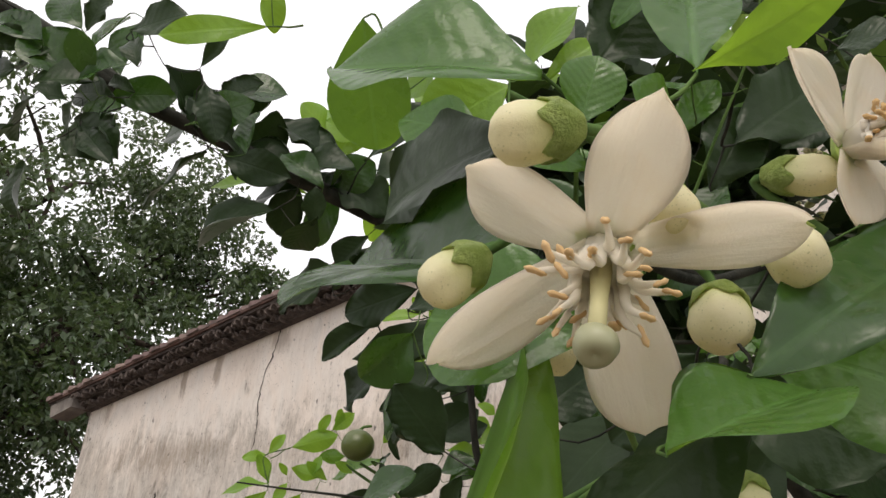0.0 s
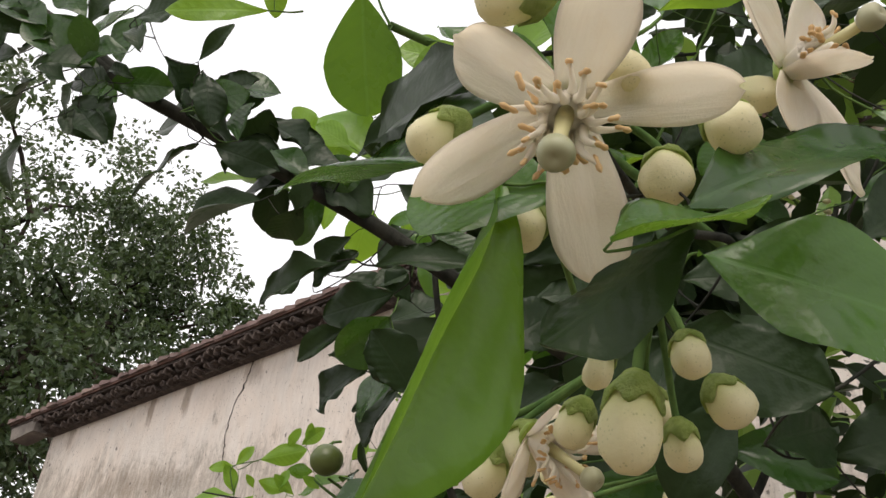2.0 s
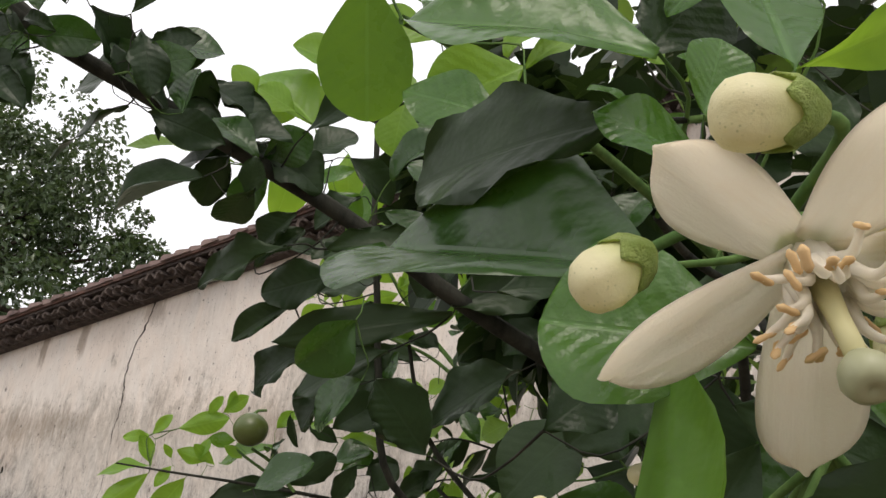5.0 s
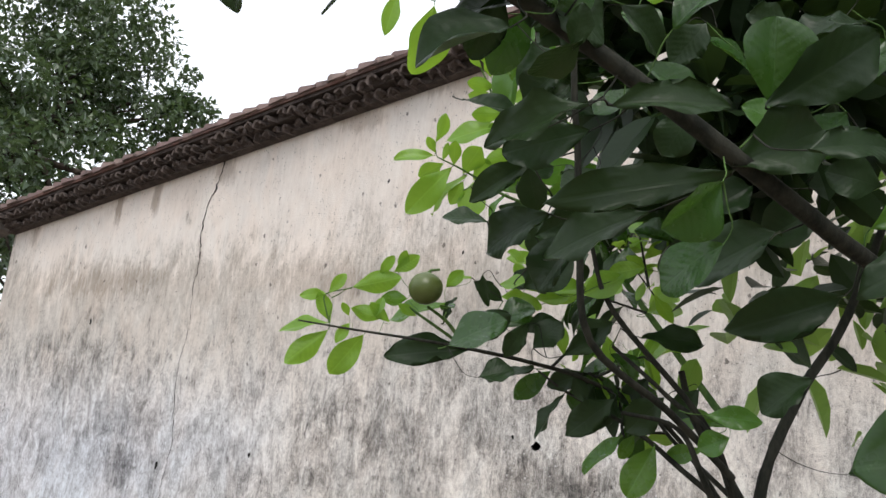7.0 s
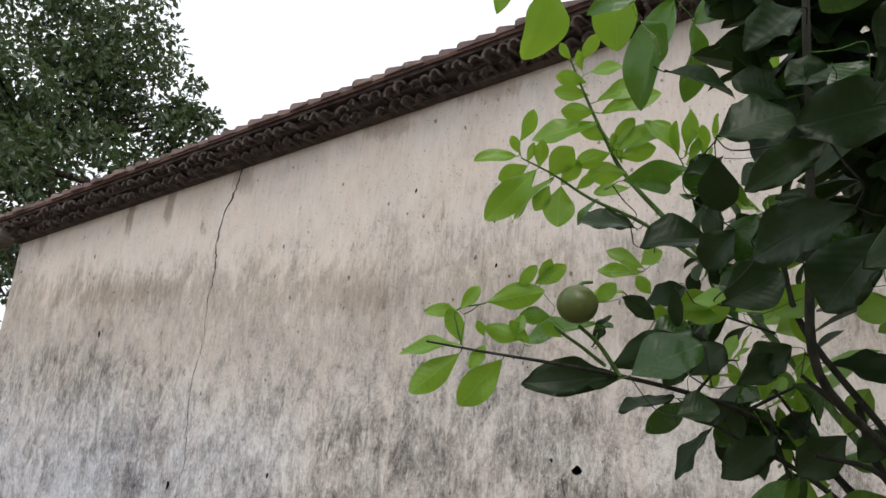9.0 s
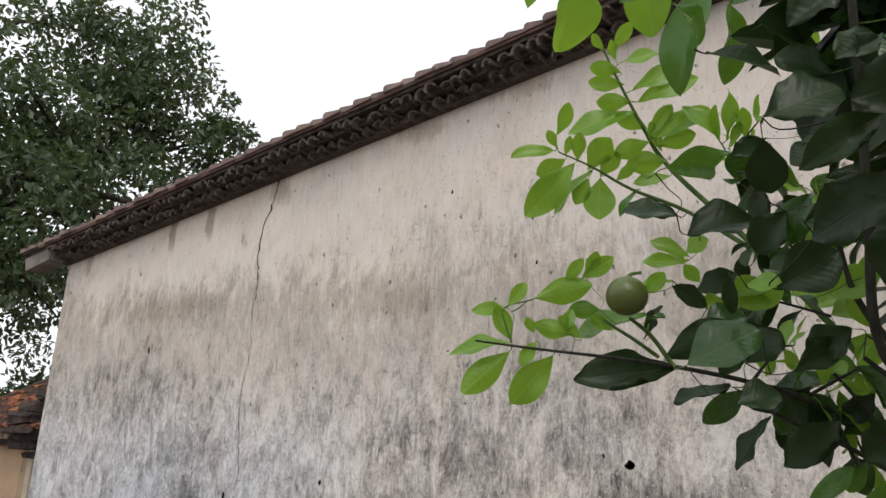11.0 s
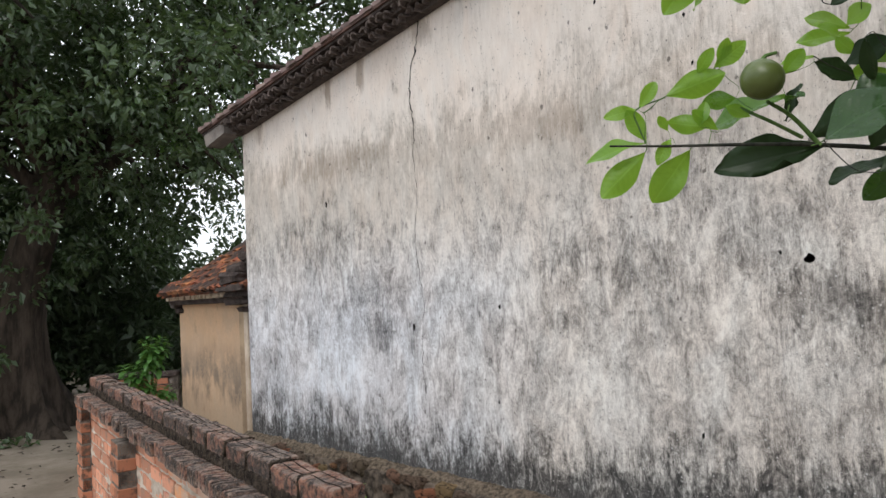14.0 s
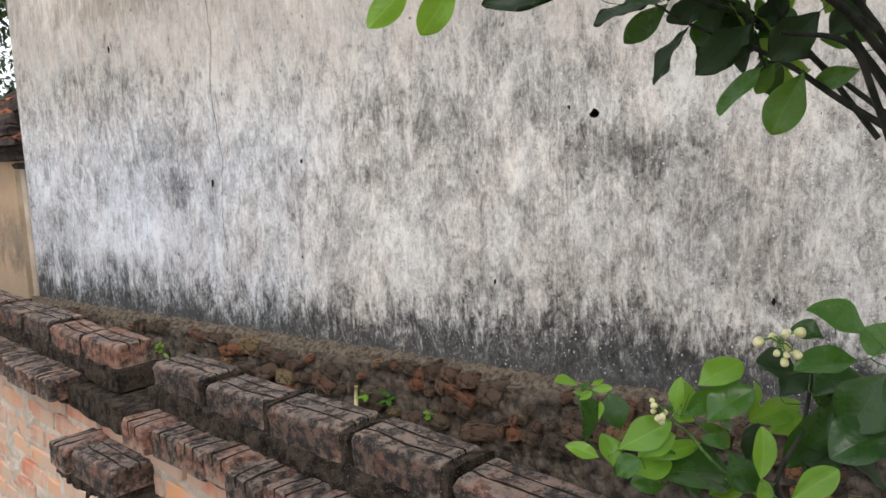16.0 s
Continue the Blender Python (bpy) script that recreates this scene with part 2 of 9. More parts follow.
def mat_sooty(name):
    """Old brick under soot and lichen: black-brown sides, red where it has flaked, the upper face a patchy, paler
    grey-pink.
    """
    n = Nodes(name)
    v = n.coords()
    w = n.t.nodes.new("ShaderNodeVectorMath")
    w.operation = "ADD"
    n.put(w.inputs[0], v)
    n.put(w.inputs[1], n.t.nodes.new("ShaderNodeObjectInfo").outputs["Location"])
    p = w.outputs[0]
    r = n.random()
    x, y, z = n.split(v)
    big, g, f, s = n.noise(p, 9, 8, 0.66, 0.3), n.noise(p, 48, 8, 0.72), n.noise(p, 240, 5, 0.8), n.noise(p, 20, 9, 0.72, 0.4)
    soot = n.mix(ramp_between(n, g, 0.42, 0.60), (0.018, 0.012, 0.010), (0.145, 0.092, 0.066))
    clay = n.hsv(n.mix(ramp_between(n, g, 0.42, 0.58), (0.13, 0.058, 0.040), (0.29, 0.135, 0.085)), n.math("ADD", 0.7, n.math("MULTIPLY", r, 0.55)))
    k = n.math("ADD", n.math("ADD", n.math("MULTIPLY", big, 0.55), n.math("MULTIPLY", s, 0.45)), n.math("MULTIPLY", n.math("SUBTRACT", r, 0.5), 0.11))
    col = n.mix(n.math("MULTIPLY", ramp_between(n, k, 0.488, 0.525), 0.85), soot, clay)
    # lighter upper face put into the colour, patchy, on the topmost millimetres
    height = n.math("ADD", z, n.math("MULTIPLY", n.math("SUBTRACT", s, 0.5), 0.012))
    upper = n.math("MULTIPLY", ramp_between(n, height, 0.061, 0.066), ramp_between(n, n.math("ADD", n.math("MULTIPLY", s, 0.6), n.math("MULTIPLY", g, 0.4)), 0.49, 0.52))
    pale_top = n.mix(ramp_between(n, big, 0.45, 0.56), (0.19, 0.155, 0.135), (0.29, 0.215, 0.175))
    col = n.mix(n.math("MULTIPLY", upper, 0.7), col, pale_top)
    col = n.hsv(col, n.math("ADD", -1.0, n.math("ADD", n.math("MULTIPLY", f, 2.4), n.math("MULTIPLY", g, 1.6)), True))
    col = n.mix(n.math("MULTIPLY", ramp_between(n, f, 0.60, 0.64), 0.6), col, (0.46, 0.43, 0.40))
    edge = n.t.nodes.new("ShaderNodeNewGeometry").outputs["Pointiness"]
    worn = n.math("MULTIPLY", ramp_between(n, n.math("ADD", edge, n.math("MULTIPLY", n.math("SUBTRACT", g, 0.5), 0.2)), 0.58, 0.66), 0.65)
    col = n.mix(worn, col, (0.42, 0.33, 0.265))
    n.bump(n.math("ADD", g, n.math("ADD", n.math("MULTIPLY", f, 0.6), s)), 0.9, 0.009)
    return n.done(col, 0.8)


def mat_rough(name, a, b, scale, c=None, bump=0.6, dist=0.01, rough=0.95):
    n = Nodes(name)
    v = n.coords()
    g, f = n.noise(v, scale, 6, 0.65), n.noise(v, scale * 9, 4, 0.7)
    col = n.mix(ramp_between(n, g, 0.35, 0.65), a, b)
    if c:
        col = n.mix(ramp_between(n, f, 0.58, 0.7), col, c)
    n.bump(n.math("ADD", g, n.math("MULTIPLY", f, 0.6)), bump, dist)
    return n.done(col, rough)


def mat_leaf(name, dark, light, through, share, gloss=0.35, vein=0.35, local=True, wash=0.5, shine=0.5):
    n = Nodes(name)
    if local:
        x, y, z = n.split(n.coords())
        r = n.random()
        ay = n.math("ABSOLUTE", y)
        rib = ramp_between(n, ay, 0.019, 0.006)
        slant = n.math("SUBTRACT", x, n.math("MULTIPLY", ay, 0.75))
        wave = n.math("PINGPONG", n.math("MULTIPLY", slant, 9.0), 0.5)
        side = ramp_between(n, wave, 0.13, 0.0)
        lines = n.math("MAXIMUM", rib, n.math("MULTIPLY", side, 0.13))
    else:
        r = n.island()
    patch = n.noise(n.coords(), 3.2 if local else 9.0, 4, 0.6)
    col = n.mix(n.math("ADD", n.math("MULTIPLY", r, wash), n.math("MULTIPLY", patch, 0.5), True), dark, light)
    if local:
        col = n.mix(n.math("MULTIPLY", lines, vein), col, tuple(min(1, 1.8 * c + 0.03) for c in light))
    fine = n.noise(n.coords(), 40, 3, 0.6)
    nrm = n.bump(n.math("ADD", n.math("ADD", n.math("MULTIPLY", rib, -0.4), n.math("MULTIPLY", ramp_between(n, wave, 0.5, 0.0), -0.035)) if local else patch, n.math("MULTIPLY", n.math("ADD", patch, n.math("MULTIPLY", fine, 0.04)), 0.35)), 0.13, 0.03)
    n.done(col, n.math("ADD", n.math("MULTIPLY", patch, 0.3), gloss - 0.16), Specular_IOR_Level=shine)
    t = n.mix(r, through, tuple(0.75 * c for c in through))
    if local:
        t = n.mix(n.math("MULTIPLY", lines, 0.55), t, tuple(0.35 * c for c in through))
    n.glow_through(t, share, nrm)
    return n.mat


def mat_bark(name, a, b, scale=30, deep=0.01):
    n = Nodes(name)
    g = n.noise(n.coords(scale=(1, 1, 0.25)), scale, 6, 0.65)
    f = n.noise(n.coords(), scale * 4, 4, 0.7)
    n.bump(n.math("ADD", g, n.math("MULTIPLY", f, 0.4)), 0.6, deep)
    return n.done(n.mix(ramp_between(n, g, 0.35, 0.65), a, b), 0.85)


def mat_ochre():
    """Ochre limewash that has flaked, with a grey belt of damp and a pale foot."""
    n = Nodes("ochre_limewash")
    v = n.coords()
    x, y, z = n.split(v)
    a, b, g = n.noise(n.coords(scale=(2.2, 2.2, 1.4)), 1.0, 5, 0.6, 0.4), n.noise(n.coords(scale=(9, 9, 4)), 1.0, 7, 0.7, 0.3), n.noise(v, 45, 6, 0.75)
    col = n.mix(ramp_between(n, a, 0.38, 0.64), (0.66, 0.445, 0.28), (0.55, 0.395, 0.27))
    drip = n.noise(n.coords(scale=(22, 22, 2.2)), 1.0, 6, 0.65, 0.4)
    zz = n.math("ADD", z, n.math("ADD", n.math("MULTIPLY", n.math("SUBTRACT", a, 0.5), 0.9), n.math("ADD", n.math("MULTIPLY", n.math("SUBTRACT", b, 0.5), 0.7), n.math("MULTIPLY", n.math("SUBTRACT", drip, 0.5), 0.22))))
    belt = n.math("MULTIPLY", ramp_between(n, zz, 0.0, 0.45), ramp_between(n, zz, 0.85, 0.45))
    col = n.mix(n.math("MULTIPLY", n.math("MULTIPLY", belt, ramp_between(n, n.math("ADD", b, n.math("MULTIPLY", g, 0.5)), 0.45, 0.95)), 1.0), col, (0.20, 0.17, 0.138))
    col = n.mix(n.math("MULTIPLY", ramp_between(n, zz, 0.35, -0.1), 0.6), col, (0.46, 0.385, 0.29))
    col = n.mix(n.math("MULTIPLY", ramp_between(n, n.math("ADD", b, n.math("MULTIPLY", g, 0.4)), 0.76, 0.9), 0.5), col, (0.30, 0.22, 0.15))
    col = n.hsv(col, n.math("ADD", 0.8, n.math("MULTIPLY", g, 0.4)))
    n.bump(n.math("ADD", b, n.math("MULTIPLY", g, 0.5)), 0.4, 0.008)
    return n.done(col, 0.93)


def mat_stone():
    """Rubble of every kind: brown stone, red brick ends and ochre lumps, all soiled."""
    n = Nodes("footing_stone")
    v = n.coords()
    r = n.random()
    base = n.ramp(r, (0.0, (0.10, 0.08, 0.065)), (0.3, (0.17, 0.105, 0.072)), (0.55, (0.125, 0.10, 0.078)), (0.75, (0.27, 0.115, 0.065)), (0.9, (0.25, 0.185, 0.10)), (1.0, (0.09, 0.075, 0.066)))
    g, f = n.noise(v, 2.6, 7, 0.7, 0.4), n.noise(v, 14, 4, 0.75)
    col = n.mix(ramp_between(n, g, 0.50, 0.36), n.hsv(base, 1.9), (0.06, 0.042, 0.036))
    col = n.mix(n.math("MULTIPLY", ramp_between(n, f, 0.6, 0.72), 0.6), col, (0.30, 0.265, 0.215))
    n.bump(n.math("ADD", g, n.math("MULTIPLY", f, 0.5)), 1.0, 0.12)
    return n.done(col, 0.95)


PLASTER = mat_plaster()
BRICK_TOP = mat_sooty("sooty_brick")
BRICK_FACE = mat_brick("orange_brick", (0.61, 0.245, 0.135), (0.55, 0.395, 0.30), 0.52, 0.9)
MORTAR_DARK = mat_rough("mossy_mortar", (0.020, 0.015, 0.012), (0.115, 0.086, 0.064), 34, (0.36, 0.33, 0.29), 1.0, 0.03)
MORTAR_PALE = mat_rough("pale_mortar", (0.60, 0.53, 0.45), (0.43, 0.36, 0.295), 14, (0.62, 0.56, 0.49), 0.8, 0.01)
PIER_MORTAR = mat_rough("pier_mortar", (0.24, 0.205, 0.175), (0.07, 0.058, 0.05), 16, (0.36, 0.32, 0.28), 1.0, 0.02)
FOOTING = mat_rough("footing_rubble", (0.055, 0.046, 0.040), (0.24, 0.195, 0.155), 16, (0.30, 0.26, 0.21), 1.0, 0.03)
STONE = mat_stone()
CRUST = mat_rough("plaster_crust", (0.32, 0.255, 0.19), (0.10, 0.08, 0.062), 38, (0.50, 0.43, 0.34), 1.0, 0.025)
GROOVE = mat_rough("groove_dark", (0.020, 0.016, 0.014), (0.055, 0.042, 0.034), 60)
DARK_VOID = mat_rough("dark_void", (0.006, 0.006, 0.006), (0.016, 0.015, 0.014), 30)
ROOF_TILE = mat_brick("old_roof_tile", (0.27, 0.20, 0.185), (0.08, 0.066, 0.062), 0.58)
CORBEL = mat_rough("dark_corbel", (0.045, 0.036, 0.033), (0.105, 0.085, 0.078), 12, (0.02, 0.018, 0.017), 0.8, 0.02)
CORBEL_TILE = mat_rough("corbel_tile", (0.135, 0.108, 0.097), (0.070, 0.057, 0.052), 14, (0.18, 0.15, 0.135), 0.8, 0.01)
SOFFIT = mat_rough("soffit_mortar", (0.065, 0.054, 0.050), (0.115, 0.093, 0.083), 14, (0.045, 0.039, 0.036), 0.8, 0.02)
VERGE_BAND = mat_rough("verge_band", (0.13, 0.075, 0.062), (0.07, 0.05, 0.045), 9, (0.17, 0.12, 0.10), 0.6, 0.01)
CLAY_TILE = mat_brick("clay_tile", (0.46, 0.165, 0.08), (0.06, 0.042, 0.036), 0.50)
OCHRE = mat_ochre()
OCHRE_TRIM = mat_rough("ochre_trim", (0.48, 0.36, 0.24), (0.30, 0.22, 0.15), 2.6, (0.24, 0.18, 0.125), 0.4, 0.006)
STRIP = mat_rough("lime_strip", (0.66, 0.57, 0.46), (0.48, 0.39, 0.30), 6, (0.36, 0.29, 0.22), 0.4, 0.006)
DIRT = mat_rough("packed_earth", (0.24, 0.205, 0.165), (0.16, 0.135, 0.105), 1.6, (0.14, 0.12, 0.095), 0.5, 0.02)
ROAD = mat_rough("worn_concrete", (0.44, 0.395, 0.335), (0.36, 0.32, 0.27), 1.8, (0.2, 0.18, 0.16), 0.4, 0.01)
BARK_BIG = mat_bark("old_bark", (0.062, 0.048, 0.037), (0.019, 0.015, 0.012), 9)
THICKET = mat_leaf("thicket_leaf", (0.030, 0.050, 0.027), (0.072, 0.105, 0.050), (0.10, 0.15, 0.05), 0.2, 0.4, local=False, shine=0.3)
BARK = mat_bark("citrus_bark", (0.05, 0.05, 0.04), (0.022, 0.024, 0.02), 60, 0.003)
TWIG = mat_bark("green_twig", (0.12, 0.2, 0.06), (0.06, 0.12, 0.035), 90, 0.0008)
CROWN = mat_leaf("crown_leaf", (0.032, 0.060, 0.028), (0.080, 0.125, 0.052), (0.12, 0.18, 0.05), 0.28, 0.30, local=False, shine=0.6)
CROWN_YOUNG = mat_leaf("crown_young_leaf", (0.07, 0.15, 0.03), (0.12, 0.24, 0.05), (0.22, 0.36, 0.06), 0.3, 0.34, local=False)
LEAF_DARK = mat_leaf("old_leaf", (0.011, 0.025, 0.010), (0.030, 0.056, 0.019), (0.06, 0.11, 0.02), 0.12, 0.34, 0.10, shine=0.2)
LEAF_MID = mat_leaf("leaf", (0.030, 0.100, 0.018), (0.075, 0.185, 0.030), (0.22, 0.42, 0.035), 0.34, 0.26, 0.34)
LEAF_YOUNG = mat_leaf("young_leaf", (0.075, 0.20, 0.016), (0.225, 0.42, 0.040), (0.38, 0.62, 0.05), 0.42, 0.34, 0.42)
LEAF_SHRUB = mat_leaf("shrub_leaf", (0.035, 0.105, 0.022), (0.085, 0.20, 0.040), (0.20, 0.38, 0.05), 0.3, 0.4, 0.3)
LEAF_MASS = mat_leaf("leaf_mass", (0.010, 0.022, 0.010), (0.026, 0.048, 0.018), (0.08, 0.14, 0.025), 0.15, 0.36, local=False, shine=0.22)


def mat_brick_far(name, clay, stain):
    n = Nodes(name)
    v = n.coords()
    r = n.island()
    col = n.hsv(clay, n.math("ADD", n.math("MULTIPLY", r, 0.5), 0.7))
    g = n.noise(v, 14, 6, 0.65)
    col = n.mix(ramp_between(n, g, 0.52, 0.36), col, stain)
    n.bump(g, 0.5, 0.006)
    return n.done(col, 0.92)


BRICK_FACE_FAR = mat_brick_far("orange_brick_rest", (0.60, 0.29, 0.19), (0.36, 0.22, 0.16))
BRICK_PIER = mat_brick_far("dark_pier_brick", (0.40, 0.175, 0.105), (0.11, 0.075, 0.058))
EAVE_END = mat_rough("eave_board", (0.26, 0.235, 0.215), (0.15, 0.135, 0.125), 6, (0.10, 0.09, 0.085), 0.5, 0.01)

LEAF_YOUNG_MASS = mat_leaf("young_leaf_mass", (0.12, 0.26, 0.045), (0.22, 0.40, 0.075), (0.4, 0.6, 0.1), 0.35, 0.4, local=False)
LEAF_DEEP = mat_leaf("deep_leaf", (0.014, 0.046, 0.009), (0.034, 0.088, 0.016), (0.12, 0.27, 0.025), 0.22, 0.27, 0.24, shine=0.42)
LEAF_LIME = mat_leaf("lime_leaf", (0.055, 0.150, 0.016), (0.105, 0.235, 0.030), (0.24, 0.45, 0.035), 0.42, 0.3, 0.6)


# ---- building helpers ----
def mesh_of(bm, name, material, smooth=False):
    me = bpy.data.meshes.new(name)
    bm.to_mesh(me)
    bm.free()
    if material:
        me.materials.append(material)
    if smooth:
        me.polygons.foreach_set("use_smooth", [True] * len(me.polygons))
    return me


def part(name, bm, material, parent, label="", smooth=False):
    """One mesh object under a thing or a part; its points are given in the world."""
    me = mesh_of(bm, name, material, smooth) if isinstance(bm, bmesh.types.BMesh) else bm
    ob = new(name, me)
    ob.parent = parent
    ob.location = -world_place(parent)
    return tagged(ob, label)


def world_place(ob):
    p = Vector(ob.location)
    while ob.parent:
        ob = ob.parent
        p += ob.location
    return p


def piece(name, me, m, parent):
    """An object of its own on a shared mesh, at the world pose m."""
    ob = new(name, me)
    ob.parent = parent
    ob.matrix_basis = Matrix.Translation(-world_place(parent)) @ m
    return ob


def thing(name, place, label, category, group="", kind=""):
    ob = new(name)
    ob.location = place
    ob.empty_display_size = 0.1
    return tagged(ob, label, category, group, kind)


def box(bm, lo, hi, m=None, bevel=0.0, jitter=0.0, rnd=None):
    """A box from corner lo to corner hi, with its edges taken off."""
    (a, b, c), (d, e, f) = lo, hi
    vs = [bm.verts.new(p) for p in ((a, b, c), (d, b, c), (d, e, c), (a, e, c), (a, b, f), (d, b, f), (d, e, f), (a, e, f))]
    fs = [bm.faces.new([vs[i] for i in q]) for q in ((3, 2, 1, 0), (4, 5, 6, 7), (0, 1, 5, 4), (1, 2, 6, 5), (2, 3, 7, 6), (3, 0, 4, 7))]
    if bevel:
        made = bmesh.ops.bevel(bm, geom=list({e for f2 in fs for e in f2.edges}), offset=bevel, segments=1, affect="EDGES")
        vs = list({v for f2 in made["faces"] for v in f2.verts} | {v for v in vs if v.is_valid})
    if jitter:
        for v in vs:
            v.co += Vector([rnd.uniform(-jitter, jitter) for _ in range(3)])
    if m is not None:
        for v in vs:
            v.co = m @ v.co
    return vs


def tube(bm, path, radii, sides=8, cap=True):
    """A tapered round limb along a row of points."""
    rings = []
    n = len(path)
    up = Vector((0.31, 0.17, 0.93))
    for i, p in enumerate(path):
        d = (Vector(path[min(i + 1, n - 1)]) - Vector(path[max(i - 1, 0)])).normalized()
        s = d.cross(up)
        s = s.normalized() if s.length > 1e-3 else d.cross(Vector((1, 0, 0))).normalized()
        t = s.cross(d)
        rings.append([bm.verts.new(Vector(p) + radii[i] * (math.cos(2 * math.pi * k / sides) * s + math.sin(2 * math.pi * k / sides) * t)) for k in range(sides)])
    for a, b in zip(rings, rings[1:]):
        for k in range(sides):
            bm.faces.new((a[k], a[(k + 1) % sides], b[(k + 1) % sides], b[k]))
    if cap:
        bm.faces.new(rings[0])
        bm.faces.new(rings[-1][::-1])
    return rings


def curve_points(points, steps=6):
    """A smooth row of points through the given ones."""
    pts = [Vector(p) for p in points]
    pts = [2 * pts[0] - pts[1]] + pts + [2 * pts[-1] - pts[-2]]
    out = []
    for i in range(1, len(pts) - 2):
        a, b, c, d = pts[i - 1 : i + 3]
        for k in range(steps):
            t = k / steps
            out.append(0.5 * (2 * b + (c - a) * t + (2 * a - 5 * b + 4 * c - d) * t**2 + (3 * b - a - 3 * c + d) * t**3))
    out.append(pts[-2])
    return out


# ---- ground ----
GROUND = -0.5
bm = bmesh.new()
bmesh.ops.create_grid(bm, x_segments=60, y_segments=60, size=600)
for v in bm.verts:
    v.co.z = GROUND
tagged(new("ground", mesh_of(bm, "ground", DIRT)), "bare packed earth yard with dry leaf litter", "ground", kind="structure")
bm = bmesh.new()
box(bm, (-9.0, -4.6, GROUND - 0.1), (1.2, -1.9, GROUND + 0.02), bevel=0.01)
box(bm, (-30.0, -9.0, GROUND - 0.1), (-9.0, -2.2, GROUND + 0.02), bevel=0.01)
tagged(new("road", mesh_of(bm, "road", ROAD)), "pale worn concrete lane beside the brick wall", "road", kind="structure")

# ---- house with the gable wall ----
EAVE, SLOPE, RIDGE, HOUSE_W, HOUSE_D = 2.58, 0.155, 6.6, 13.2, 7.0
house = thing("house", (6.6, 3.5, GROUND), "old house with a weathered grey-beige plaster gable wall", "house")


def rake(x):
    return EAVE + SLOPE * min(x, 2 * RIDGE - x)


def gable_wall():
    bm = bmesh.new()
    rnd = random.Random(5)
    hx, hz = 4.694, 1.237
    cell = (hx - 0.2, hz - 0.2, hx + 0.2, hz + 0.2)
    xs = [0.0, cell[0], cell[2], HOUSE_W]
    corner = {}

    def vert(x, z, y=0.0):
        key = (round(x, 4), round(y, 4), round(z, 4))
        if key not in corner:
            corner[key] = bm.verts.new((x, y, z))
        return corner[key]

    rect = [(cell[0], cell[1]), (hx, cell[1]), (cell[2], cell[1]), (cell[2], hz), (cell[2], cell[3]), (hx, cell[3]), (cell[0], cell[3]), (cell[0], hz)]
    ring = []
    for k, (x, z) in enumerate(rect):
        a = math.atan2(z - hz, x - hx)
        r = 0.0175 * rnd.uniform(0.65, 1.35)
        ring.append((hx + 1.25 * r * math.cos(a), hz + r * math.sin(a)))
    for k in range(8):
        j = (k + 1) % 8
        bm.faces.new((vert(*rect[k]), vert(*rect[j]), vert(*ring[j]), vert(*ring[k])))
        bm.faces.new((vert(*ring[k]), vert(*ring[j]), vert(*ring[j], 0.09), vert(*ring[k], 0.09)))
    bm.faces.new([vert(*p, 0.09) for p in ring])
    base = -0.04
    bm.faces.new((vert(0, base), vert(cell[0], base), vert(*rect[0]), vert(*rect[7]), vert(*rect[6]), vert(cell[0], rake(cell[0])), vert(0, rake(0))))
    bm.faces.new((vert(cell[0], base), vert(cell[2], base), vert(*rect[2]), vert(*rect[1]), vert(*rect[0])))
    bm.faces.new((vert(*rect[6]), vert(*rect[5]), vert(*rect[4]), vert(cell[2], rake(cell[2])), vert(cell[0], rake(cell[0]))))
    bm.faces.new((vert(cell[2], base), vert(HOUSE_W, base), vert(HOUSE_W, rake(HOUSE_W)), vert(RIDGE, rake(RIDGE)), vert(cell[2], rake(cell[2])), vert(*rect[4]), vert(*rect[3]), vert(*rect[2])))
    edge = [(0, base), (cell[0], base), (cell[2], base), (HOUSE_W, base), (HOUSE_W, rake(HOUSE_W)), (RIDGE, rake(RIDGE)), (cell[2], rake(cell[2])), (cell[0], rake(cell[0])), (0, rake(0))]
    for a, b in zip(edge, edge[1:] + edge[:1]):
        bm.faces.new((vert(*b), vert(*a), vert(*a, 0.25), vert(*b, 0.25)))
    bm.faces.new([vert(*p, 0.25) for p in edge[::-1]])
    bmesh.ops.recalc_face_normals(bm, faces=bm.faces[:])
    return bm


front = part("wall", gable_wall(), PLASTER, house)
# the hole's inner faces are near black: its shade is put into the colour
front.data.materials.append(DARK_VOID)
for f in front.data.polygons:
    p = f.center
    if 0.002 < p.y < 0.1 and abs(p.x - 4.694) < 0.1 and abs(p.z - 1.237) < 0.1:
        f.material_index = 1
for name, lo, hi in (("wall", (0, 0.25, -0.04), (0.25, HOUSE_D, EAVE)), ("wall", (HOUSE_W - 0.25, 0.25, -0.04), (HOUSE_W, HOUSE_D, EAVE)), ("wall", (0.25, HOUSE_D - 0.25, -0.04), (HOUSE_W - 0.25, HOUSE_D, EAVE))):
    bm = bmesh.new()
    box(bm, lo, hi)
    part(name, bm, PLASTER, house)


